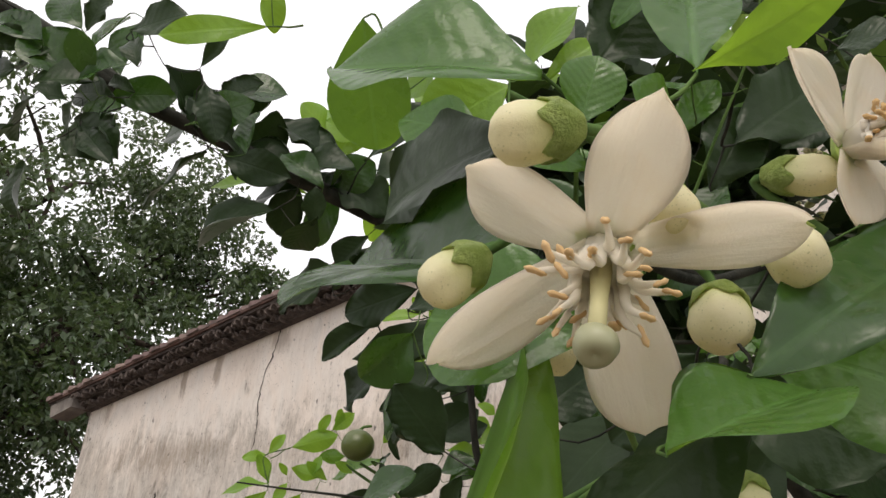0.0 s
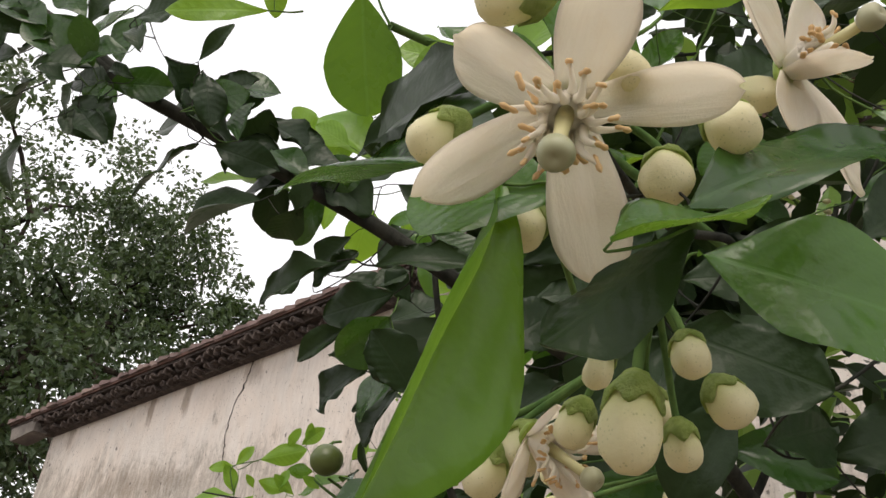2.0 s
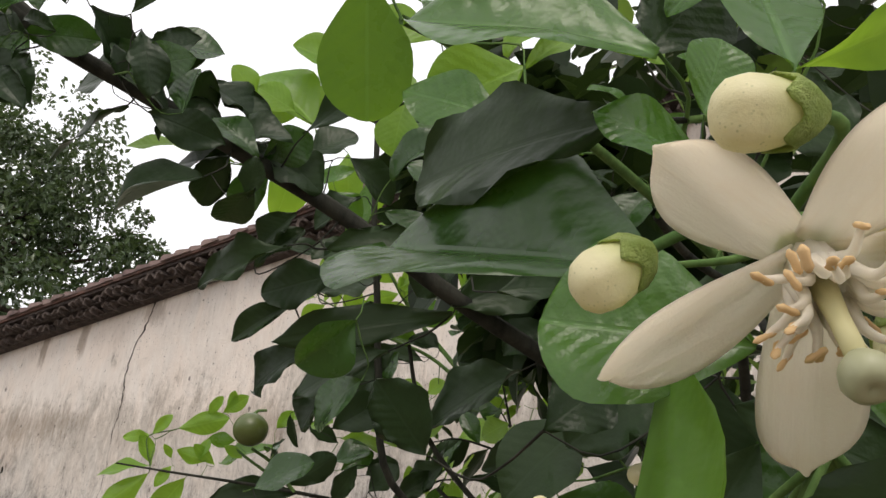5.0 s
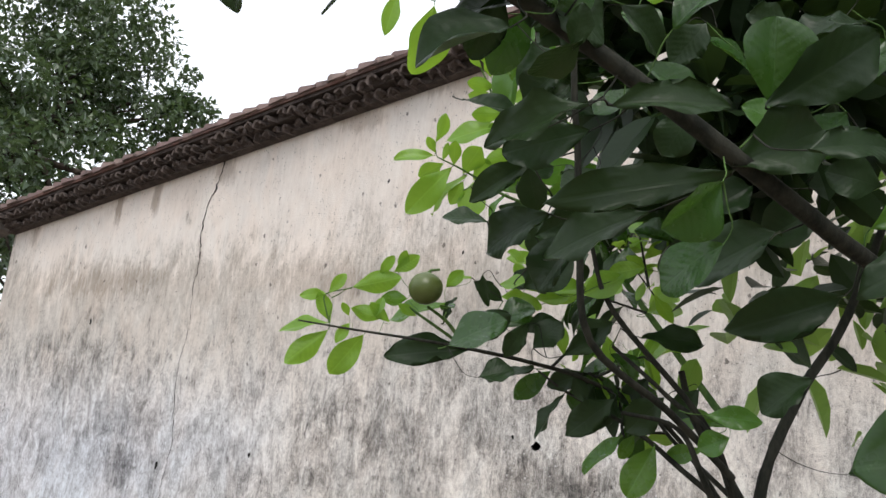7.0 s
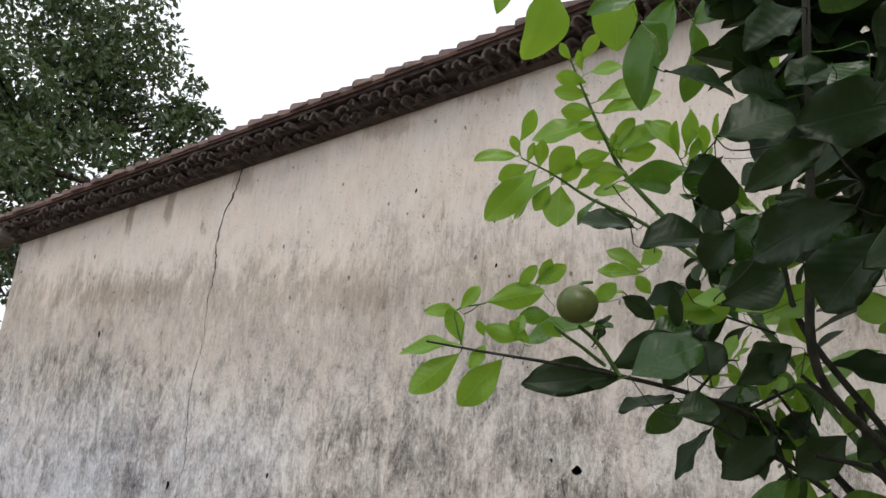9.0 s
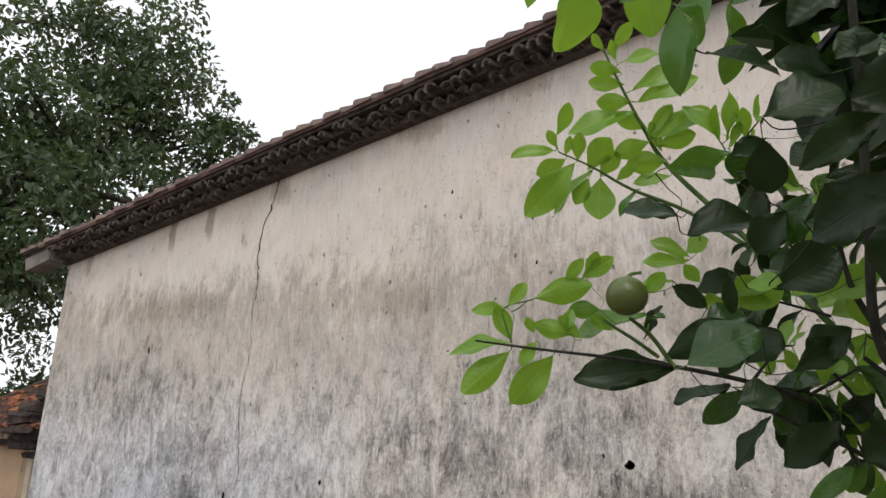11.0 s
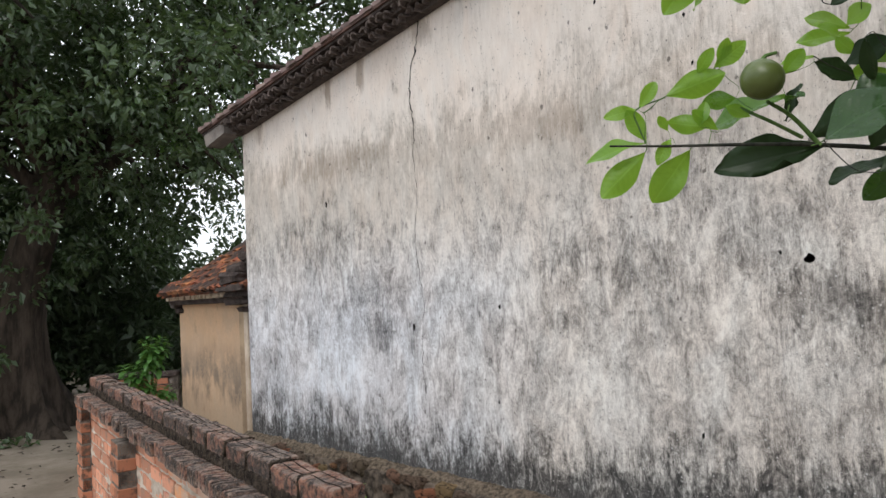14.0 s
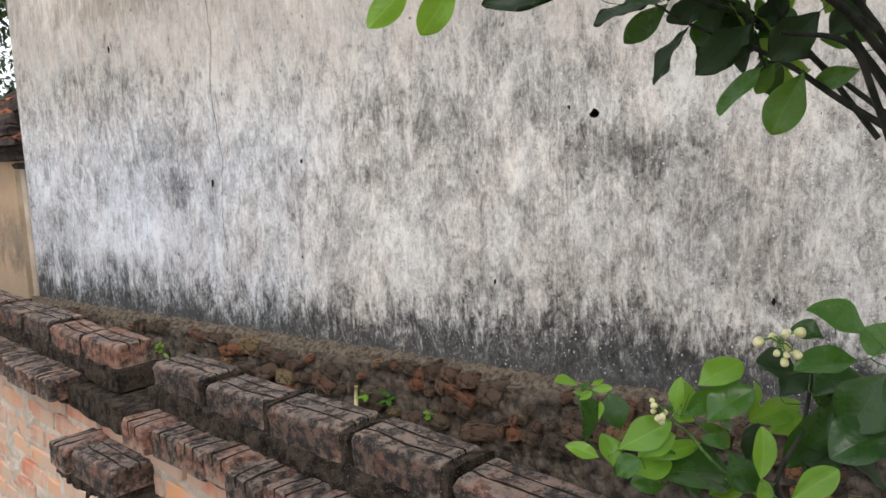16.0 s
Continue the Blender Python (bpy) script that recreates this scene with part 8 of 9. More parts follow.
leaf_at(LEAF_YOUNG, (5.634, -2.070, 1.554), (5.622, -2.102, 1.576), (0.11, -0.75, 0.65), 0.85, 0.29, 0.22)
leaf_at(LEAF_YOUNG, (5.680, -2.148, 1.506), (5.661, -2.165, 1.530), (0.04, -1.00, 0.01), 0.64, 0.11, 0.59)
leaf_at(LEAF_YOUNG, (5.743, -2.279, 1.458), (5.804, -2.232, 1.483), (0.07, -0.97, 0.22), 0.43, 0.12, 0.25)
leaf_at(LEAF_YOUNG, (5.754, -2.267, 1.445), (5.803, -2.249, 1.460), (0.47, -0.75, 0.46), 0.66, 0.28, 0.20)
leaf_at(LEAF_YOUNG, (5.685, -1.842, 1.755), (5.743, -1.784, 1.765), (-0.01, -0.97, 0.24), 0.43, 0.15, 0.44)
leaf_at(LEAF_YOUNG, (5.705, -1.835, 1.777), (5.779, -1.762, 1.778), (0.15, -0.82, 0.55), 0.41, 0.27, 0.15)
leaf_at(LEAF_YOUNG, (5.748, -1.883, 1.627), (5.799, -1.848, 1.662), (0.90, -0.43, -0.05), 0.57, 0.07, 0.59)
leaf_at(LEAF_YOUNG, (5.819, -1.916, 1.488), (5.872, -1.869, 1.512), (0.07, -0.83, 0.55), 0.85, 0.13, 0.21)
leaf_at(LEAF_YOUNG, (5.789, -1.796, 1.844), (5.843, -1.755, 1.872), (0.39, -0.59, 0.71), 0.85, 0.20, 0.52)
leaf_at(LEAF_MID, (5.822, -2.013, 1.401), (5.865, -1.995, 1.386), (0.33, -0.89, 0.32), 0.85, 0.23, 0.38)
leaf_at(LEAF_YOUNG, (5.838, -1.891, 1.453), (5.881, -1.859, 1.429), (0.15, -0.88, 0.44), 0.85, 0.04, 0.28)
leaf_at(LEAF_DARK, (5.718, -2.296, 1.457), (5.769, -2.292, 1.484), (0.62, -0.66, 0.43), 0.65, 0.18, 0.18)
leaf_at(LEAF_DEEP, (5.734, -2.327, 1.391), (5.768, -2.297, 1.424), (0.77, -0.50, 0.39), 0.60, 0.14, 0.62)
leaf_at(LEAF_DARK, (5.763, -2.305, 1.387), (5.798, -2.280, 1.418), (0.30, -0.81, 0.50), 0.78, 0.26, 0.28)
leaf_at(LEAF_DARK, (5.922, -2.465, 1.649), (5.879, -2.499, 1.671), (-0.03, -0.96, 0.27), 0.75, 0.19, 0.30)
leaf_at(LEAF_DEEP, (5.971, -2.444, 1.693), (5.933, -2.476, 1.715), (0.80, -0.59, 0.12), 0.85, 0.15, 0.47)
leaf_at(LEAF_DARK, (5.898, -2.440, 1.716), (5.939, -2.435, 1.742), (0.66, -0.50, 0.56), 0.85, 0.21, 0.38)
leaf_at(LEAF_DARK, (5.920, -2.444, 1.580), (5.877, -2.462, 1.555), (0.25, -0.81, 0.52), 0.85, 0.04, 0.23)
leaf_at(LEAF_DARK, (5.953, -2.441, 1.525), (5.914, -2.456, 1.545), (0.87, -0.44, 0.22), 0.85, 0.24, 0.45)
leaf_at(LEAF_LIME, (5.867, -2.351, 1.566), (5.834, -2.398, 1.577), (0.53, -0.61, 0.58), 0.85, 0.20, 0.53)
leaf_at(LEAF_YOUNG, (5.867, -2.256, 1.667), (5.837, -2.269, 1.709), (0.62, -0.66, 0.42), 0.72, 0.17, 0.47)
leaf_at(LEAF_DEEP, (5.929, -2.364, 1.745), (5.890, -2.368, 1.701), (-0.04, -1.00, 0.07), 0.84, 0.05, 0.17)
leaf_at(LEAF_DARK, (6.429, -2.944, 1.509), (6.410, -2.963, 1.523), (0.15, -0.92, 0.38), 0.85, 0.06, 0.63, bite=0.35)
leaf_at(LEAF_DARK, (6.445, -2.918, 1.486), (6.468, -2.918, 1.497), (0.24, -0.94, 0.25), 0.85, 0.06, 0.47, bite=0.35)
leaf_at(LEAF_DEEP, (6.483, -2.910, 1.514), (6.503, -2.892, 1.538), (0.05, -0.91, 0.42), 0.85, 0.19, 0.31)
leaf_at(LEAF_DARK, (6.458, -2.903, 1.540), (6.448, -2.921, 1.556), (0.17, -0.90, 0.39), 0.85, 0.23, 0.17)
leaf_at(LEAF_DARK, (6.496, -2.840, 1.485), (6.472, -2.826, 1.464), (0.32, -0.84, 0.44), 0.85, 0.12, 0.65)
leaf_at(LEAF_DEEP, (6.455, -2.819, 1.451), (6.471, -2.785, 1.440), (0.32, -0.81, 0.48), 0.85, 0.26, 0.33)
leaf_at(LEAF_DEEP, (6.396, -2.971, 1.514), (6.389, -2.994, 1.518), (0.82, -0.44, 0.37), 0.85, 0.17, 0.21)


# near-black leaves added behind the hanging buds to stand in for deep shade
leaf_at(LEAF_DARK, (6.4166, -2.9756, 1.2860), (6.3864, -2.9749, 1.2430), (0.35, -1.06, 0.16), 0.58, 0.09, 0.46)
leaf_at(LEAF_DARK, (6.3772, -2.9267, 1.3682), (6.4239, -2.9048, 1.3752), (0.53, -1.01, 0.00), 0.63, 0.13, 0.32)
leaf_at(LEAF_DARK, (6.3751, -2.9368, 1.2631), (6.3980, -2.9145, 1.2132), (0.39, -1.03, 0.27), 0.73, 0.13, 0.23)
leaf_at(LEAF_DARK, (6.3906, -2.9460, 1.3266), (6.3960, -2.9334, 1.2797), (0.05, -1.17, 0.09), 0.70, 0.12, 0.28)


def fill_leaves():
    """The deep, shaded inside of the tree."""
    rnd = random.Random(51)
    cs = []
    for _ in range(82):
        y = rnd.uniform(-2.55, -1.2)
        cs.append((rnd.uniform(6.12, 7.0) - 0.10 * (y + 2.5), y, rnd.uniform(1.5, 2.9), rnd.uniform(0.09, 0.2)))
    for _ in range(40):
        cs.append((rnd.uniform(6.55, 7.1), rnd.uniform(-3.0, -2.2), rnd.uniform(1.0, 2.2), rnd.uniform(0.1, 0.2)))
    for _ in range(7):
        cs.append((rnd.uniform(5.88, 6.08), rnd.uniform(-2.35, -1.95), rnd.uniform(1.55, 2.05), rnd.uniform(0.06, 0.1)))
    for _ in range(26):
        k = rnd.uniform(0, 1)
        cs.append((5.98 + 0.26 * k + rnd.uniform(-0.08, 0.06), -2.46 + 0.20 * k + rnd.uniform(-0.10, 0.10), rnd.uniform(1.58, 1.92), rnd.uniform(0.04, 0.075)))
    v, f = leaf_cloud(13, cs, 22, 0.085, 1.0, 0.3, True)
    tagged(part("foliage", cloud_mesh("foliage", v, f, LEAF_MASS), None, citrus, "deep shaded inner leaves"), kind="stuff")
    cs = [(rnd.uniform(6.05, 6.6), rnd.uniform(-2.2, -1.2), rnd.uniform(1.3, 2.7), 0.12) for _ in range(22)]
    v, f = leaf_cloud(14, cs, 12, 0.085, 1.0, 0.2, True)
    tagged(part("foliage", cloud_mesh("young_foliage", v, f, LEAF_YOUNG_MASS), None, citrus, "bright young leaves among the old"), kind="stuff")


fill_leaves()


def leafy_twigs():
    """Short twigs all through the crown, each with a spiral of leaves, a few of them young and bright."""
    rnd = random.Random(137)
    old = [leaf_mesh("leaf", (LEAF_DARK, LEAF_DEEP, LEAF_DARK)[k % 3], 0.46 + 0.05 * k, 0.3, 0.05 + 0.06 * k, 0.03, 300 + k, 12, 3, 0.3 * (k % 2), 0.1 * k) for k in range(6)]
    young = [leaf_mesh("leaf", LEAF_YOUNG, 0.42 + 0.05 * k, 0.3, 0.1, 0.03, 330 + k, 10, 2, 0.0, 0.2 * k) for k in range(3)]
    for end in ((5.72, -1.94, 1.72), (5.79, -1.95, 1.61), (5.85, -1.97, 1.51), (5.79, -2.06, 1.42), (5.87, -2.05, 1.38), (5.82, -2.10, 1.30), (5.88, -2.09, 1.25), (5.89, -1.92, 1.73), (5.87, -1.93, 1.89), (5.78, -1.93, 1.97), (5.72, -2.04, 1.49), (5.78, -2.11, 1.33), (5.68, -1.92, 1.60), (5.83, -1.95, 1.80), (5.91, -2.03, 1.58), (5.72, -1.89, 1.87), (5.84, -2.06, 1.65), (5.94, -2.04, 1.90)):
        e = Vector(end)
        near = min(JOINTS, key=lambda q: abs((q - e).length - 0.16))
        pts = branch([near, near.lerp(e, 0.5) + Vector((rnd.gauss(0, 0.02), rnd.gauss(0, 0.02), 0.02)), e], 0.0028, 0.0012, sides=5, name="twig")
        kinds = young if rnd.random() < 0.3 else old
        for i, p in enumerate(pts[1:]):
            along = (pts[min(i + 2, len(pts) - 1)] - pts[i]).normalized()
            turn = along.cross(Vector((math.cos(2.4 * i), math.sin(2.4 * i), 0.3))).normalized()
            d = (along * rnd.uniform(0.3, 0.9) + turn + Vector((0, 0, rnd.uniform(-0.4, 0.3)))).normalized()
            l = rnd.uniform(0.045, 0.085) * (0.75 if kinds is young else 1.0)
            piece("leaf", rnd.choice(kinds), leaf_pose(p, p + d * l, Vector((rnd.gauss(0, 0.5), rnd.gauss(-0.3, 0.5), 1))), citrus)


leafy_twigs()


# ---- flower materials ----
def mat_petal():
    n = Nodes("petal")
    x, y, z = n.split(n.coords())
    lines = n.noise(n.coords(scale=(1.3, 11, 4)), 1.0, 4, 0.6)
    blot = n.noise(n.coords(), 3.0, 4, 0.6)
    col = n.mix(ramp_between(n, blot, 0.45, 0.72), (0.98, 0.94, 0.85), (0.965, 0.885, 0.755))
    col = n.mix(n.math("MULTIPLY", ramp_between(n, lines, 0.50, 0.66), 0.42), col, (0.87, 0.74, 0.58))
    col = n.mix(n.math("MULTIPLY", n.math("MULTIPLY", ramp_between(n, blot, 0.55, 0.7), ramp_between(n, x, 0.45, 0.75)), 0.35), col, (0.93, 0.72, 0.50))
    col = n.mix(n.math("MULTIPLY", ramp_between(n, x, 0.85, 1.0), 0.5), col, (0.80, 0.73, 0.5))
    n.bump(n.math("ADD", lines, n.math("MULTIPLY", n.noise(n.coords(), 60, 3, 0.6), 0.15)), 0.35, 0.08)
    n.done(col, 0.36, Specular_IOR_Level=0.5)
    n.glow_through((1.0, 0.945, 0.84), 0.68)
    return n.mat


def mat_bud():
    n = Nodes("bud_skin")
    v = n.coords()
    x, y, z = n.split(v)
    dots = ramp_between(n, n.voronoi(v, 17), 0.30, 0.16)
    keep = ramp_between(n, n.noise(v, 3.5, 3, 0.6), 0.44, 0.58)
    col = n.mix(n.noise(v, 2.5, 3, 0.5), (0.88, 0.82, 0.57), (0.80, 0.74, 0.43))
    col = n.mix(n.math("MULTIPLY", n.math("MULTIPLY", dots, keep), 0.75), col, (0.42, 0.43, 0.19))
    col = n.mix(n.math("MULTIPLY", ramp_between(n, z, 0.75, 0.1), 0.75), col, (0.50, 0.58, 0.20))
    n.bump(n.math("ADD", n.noise(v, 9, 4, 0.6), n.math("MULTIPLY", dots, -0.5)), 0.10, 0.05)
    n.done(col, 0.5)
    n.glow_through((0.85, 0.80, 0.48), 0.3)
    return n.mat


def mat_soft(name, a, b, scale, rough=0.5, through=0.15, bump=0.3):
    n = Nodes(name)
    v = n.coords()
    g = n.noise(v, scale, 4, 0.6)
    n.bump(n.math("ADD", g, n.math("MULTIPLY", n.noise(v, scale * 6, 3, 0.6), 0.4)), bump, 0.05)
    n.done(n.mix(ramp_between(n, g, 0.35, 0.65), a, b), rough)
    if through:
        n.glow_through(tuple(min(1, 1.2 * c) for c in a), through)
    return n.mat


PETAL, BUD_SKIN = mat_petal(), mat_bud()
CALYX = mat_soft("calyx", (0.58, 0.70, 0.22), (0.38, 0.52, 0.12), 6, 0.40, 0.32, 0.7)
FILAMENT = mat_soft("filament", (0.94, 0.89, 0.79), (0.88, 0.81, 0.68), 5, 0.45, 0.4)
ANTHER = mat_soft("anther", (0.80, 0.56, 0.29), (0.62, 0.40, 0.18), 4, 0.7, 0.1, 0.6)
STYLE = mat_soft("style", (0.70, 0.66, 0.36), (0.62, 0.58, 0.30), 5, 0.45)
STIGMA = mat_soft("stigma", (0.44, 0.42, 0.27), (0.33, 0.34, 0.20), 5, 0.4, 0.05)
FRUIT = mat_soft("green_fruit", (0.090, 0.118, 0.028), (0.034, 0.060, 0.013), 7, 0.34, 0.0, 0.12)


# ---- citrus flowers and buds ----
def petal_mesh(width, curl, cup, seed):
    """A thick tongue-shaped petal one unit long, its inner side to +z."""
    rnd = random.Random(seed)
    bm = bmesh.new()
    nx, ny = 20, 12
    ph = rnd.uniform(0, 6)
    layers = []
    for side in (1, -1):
        rows = []
        for i in range(nx + 1):
            t = 1 - (1 - i / nx) ** 1.7
            w = 0.5 * width * (0.50 + 0.50 * math.sin(math.pi * min(1, t / 0.62) / 2) ** 1.3) * (1 if t < 0.62 else max(0.0, 1 - ((t - 0.62) / 0.38) ** 2.1) ** 0.62)
            w = max(w, 0.03)
            th = 0.036 * (1 - 0.5 * t)
            row = []
            for j in range(ny + 1):
                k = 2 * j / ny - 1
                z = -curl * t * t + cup * (k * k) * w * (0.75 + 1.1 * t) + 0.05 * t**6 + 0.014 * math.sin(3 * k + 5 * t + ph) + 0.010 * math.cos(7 * k + ph) * math.sin(math.pi * t)
                edge = (1 - k * k) ** 0.5
                row.append(bm.verts.new((t + 0.03 * math.sin(k * 2 + ph) * t, k * w, z + side * th * edge * 0.9)))
            rows.append(row)
        layers.append(rows)
    up, dn = layers
    for a, b in zip(up, up[1:]):
        for j in range(ny):
            bm.faces.new((a[j], b[j], b[j + 1], a[j + 1]))
    for a, b in zip(dn, dn[1:]):
        for j in range(ny):
            bm.faces.new((a[j + 1], b[j + 1], b[j], a[j]))
    for j in range(ny):
        bm.faces.new((up[0][j + 1], dn[0][j + 1], dn[0][j], up[0][j]))
        bm.faces.new((up[-1][j], dn[-1][j], dn[-1][j + 1], up[-1][j + 1]))
    bmesh.ops.remove_doubles(bm, verts=bm.verts[:], dist=0.002)
    bmesh.ops.recalc_face_normals(bm, faces=bm.faces[:])
    return mesh_of(bm, "petal", PETAL, True)


def lathe(bm, profile, sides=18, ridge=0.0, folds=5, m=None):
    """A body turned round z from rows of (radius, height)."""
    rings = []
    for r, z in profile:
        ring = []
        for k in range(sides):
            a = 2 * math.pi * k / sides
            rr = r * (1 + ridge * math.cos(folds * a))
            p = Vector((rr * math.cos(a), rr * math.sin(a), z))
            ring.append(bm.verts.new(m @ p if m else p))
        rings.append(ring)
    for a, b in zip(rings, rings[1:]):
        for k in range(sides):
            bm.faces.new((a[k], a[(k + 1) % sides], b[(k + 1) % sides], b[k]))
    bm.faces.new(rings[0][::-1])
    bm.faces.new(rings[-1])


def upright(place, way, size=1.0):
    """A pose at place with its z along way."""
    q = Vector(way).to_track_quat("Z", "Y").to_matrix().to_4x4()
    return Matrix.Translation(place) @ q @ Matrix.Scale(size, 4)


def flower(centre, stigma, tips, label, seed, splay=0.0098, stamens=26):
    """An open blossom: petals to their tips, a ring of stamens, and the pistil along the axis."""
    rnd = random.Random(seed)
    c, s = Vector(centre), Vector(stigma)
    axis = (s - c).normalized()
    root = thing("citrus_flower", c, label, "flower", "open citrus flowers")
    for i, (tip, width, curl) in enumerate(tips):
        t = Vector(tip)
        out = (t - c).normalized()
        b = c + (out - axis * out.dot(axis)) * 0.0022 - axis * 0.002
        l = (t - b).length
        piece("petal", petal_mesh(width / l, curl, 0.28, seed + i), leaf_pose(b, t, axis + 0.25 * out), root)
    length = (s - c).length
    q = upright(c, axis)
    bm = bmesh.new()
    lathe(bm, [(0.0012, 0.0), (0.0017, length * 0.25), (0.0013, length * 0.55), (0.0013, length * 0.9)], 12, m=q)
    pistil = part("pistil", bm, STYLE, root, "pale yellow style", True)
    bm = bmesh.new()
    lathe(bm, [(0.0006, -0.0028), (0.0019, -0.0023), (0.0029, -0.0009), (0.0031, 0.0006), (0.0025, 0.0021), (0.0014, 0.0027), (0.0005, 0.0023), (0.0001, 0.0020)], 20, 0.03, 3, upright(s, axis))
    part("stigma", bm, STIGMA, pistil, "round grey-green stigma", True)
    bm = bmesh.new()
    lathe(bm, [(0.0001, -0.0055), (0.0016, -0.005), (0.0034, -0.0035), (0.0046, -0.0018), (0.0042, -0.0016), (0.002, -0.0022)], 20, 0.09, 5, q)
    part("calyx", bm, CALYX, root, "green cup under the petals", True)
    tube_h = length * 0.32
    bm = bmesh.new()
    lathe(bm, [(0.0030, -0.001), (0.0037, tube_h * 0.5), (0.0043, tube_h), (0.0039, tube_h * 0.96), (0.0030, tube_h * 0.4)], 22, 0.06, 11, q)
    part("stamen_tube", bm, FILAMENT, root, "white fused base of the stamens", True)
    for k in range(stamens):
        a = 2 * math.pi * (k + rnd.uniform(-0.3, 0.3)) / stamens
        far = splay * rnd.uniform(0.55, 1.15)
        high = length * rnd.uniform(0.34, 0.66)
        p = [Vector((0.0038 * math.cos(a), 0.0038 * math.sin(a), tube_h * 0.7)), Vector((0.6 * far * math.cos(a), 0.6 * far * math.sin(a), high * 0.85)), Vector((far * math.cos(a + 0.15), far * math.sin(a + 0.15), high))]
        bm = bmesh.new()
        tube(bm, [q @ v for v in curve_points(p, 4)], [0.00105 - 0.00008 * i for i in range(9)], 6)
        st = part("stamen", bm, FILAMENT, root, "", True)
        d = Vector((math.cos(a) * rnd.uniform(0.2, 1), math.sin(a) * rnd.uniform(0.2, 1), rnd.uniform(-0.6, 0.9))).normalized()
        bm = bmesh.new()
        l = rnd.uniform(0.0024, 0.0036)
        lathe(bm, [(0.0002, -l / 2), (0.00056, -l * 0.3), (0.00046, 0.0), (0.00058, l * 0.3), (0.00016, l / 2)], 8, 0.3, 2, upright(q @ p[2], q.to_3x3() @ d))
        part("anther", bm, ANTHER, st, "tan pollen sac", True)
    return root


def bud_meshes(kind):
    """Body and cup of a bud one unit long on z; its cup at 0."""
    fat, folds = kind
    bm = bmesh.new()
    prof = [(0.02, 0.0), (0.46, 0.05), (0.76, 0.2), (0.92, 0.42), (0.98, 0.62), (0.86, 0.83), (0.50, 0.96), (0.06, 1.0)]
    fine = [((1 - t) * a[0] + t * b[0], (1 - t) * a[1] + t * b[1]) for a, b in zip(prof, prof[1:]) for t in (0, 0.5)] + [prof[-1]]
    lathe(bm, [(0.5 * fat * r, z) for r, z in fine], 30, 0.05, folds)
    bmesh.ops.smooth_vert(bm, verts=bm.verts[:], factor=0.4, use_axis_x=True, use_axis_y=True, use_axis_z=True)
    body = mesh_of(bm, "bud_petals", BUD_SKIN, True)
    bm = bmesh.new()
    lathe(bm, [(0.07, -0.14), (0.13, -0.12), (0.24 * fat, -0.06), (0.36 * fat, 0.04), (0.44 * fat, 0.15), (0.475 * fat, 0.26), (0.48 * fat, 0.31), (0.45 * fat, 0.32), (0.36 * fat, 0.12)], 30, 0.05, 5)
    for k, v in enumerate(bm.verts):
        a = math.atan2(v.co.y, v.co.x)
        bump = noise.noise(v.co * 7.0 + Vector((fat * 9, folds, 0)))
        v.co.x *= 1 + 0.09 * bump
        v.co.y *= 1 + 0.09 * bump
        if v.co.z > 0.2:
            v.co.z += 0.09 * math.cos(5 * a) + 0.05 * bump
    return body, mesh_of(bm, "calyx", CALYX, True)


BUDS = [bud_meshes(k) for k in ((0.8, 5), (0.66, 5), (0.9, 4))]


def bud(place, way, size, kind, stem_to, label, group="flower buds"):
    """A closed bud with its middle at place, pointing along way."""
    w = Vector(way).normalized()
    foot = Vector(place) - w * size * 0.5
    root = thing("flower_bud", foot, label, "flower bud", group)
    for name, me in zip(("bud_petals", "calyx"), BUDS[kind]):
        piece(name, me, upright(foot, w, size), root)
    if stem_to is not None:
        e = Vector(stem_to)
        bm = bmesh.new()
        pts = curve_points([foot - w * size * 0.05, foot - w * size * 0.35 + (e - foot) * 0.2, e], 4)
        tube(bm, pts, [0.05 * size + 0.0003] * len(pts), 7)
        part("stalk", bm, TWIG, root, "", True)
    return root


FLOWER_AT = (6.4575, -3.1985, 1.2645)
flower(FLOWER_AT, (6.4625, -3.2104, 1.2456), (((6.4746, -3.2135, 1.2779), 0.0140, 0.10), ((6.4413, -3.2126, 1.2774), 0.0138, 0.08), ((6.4329, -3.2074, 1.2470), 0.0118, 0.10), ((6.4848, -3.1849, 1.2685), 0.0118, 0.06), ((6.4520, -3.1720, 1.2410), 0.0155, 0.12)), "open cream-white citrus flower with tan stamens and five petals", 3)
flower((6.4859, -3.1438, 1.3036), (6.5032, -3.1523, 1.3031), (((6.4806, -3.1619, 1.3180), 0.0115, 0.08), ((6.4907, -3.1393, 1.3271), 0.0115, 0.08), ((6.4838, -3.1452, 1.2853), 0.0140, 0.05), ((6.4950, -3.1151, 1.2850), 0.0115, 0.18), ((6.5010, -3.1500, 1.2920), 0.0120, -0.05)), "open citrus flower seen from its side among leaves", 8, 0.006)
flower((6.4060, -3.1160, 1.2300), (6.4220, -3.1160, 1.2190), (((6.4200, -3.1300, 1.2330), 0.010, 0.08), ((6.4010, -3.1230, 1.2130), 0.010, 0.08), ((6.4180, -3.1050, 1.2080), 0.011, 0.08), ((6.4260, -3.1020, 1.2320), 0.010, 0.1), ((6.4080, -3.0980, 1.2380), 0.010, 0.1)), "citrus flower with orange stamens low in the bud cluster", 14)

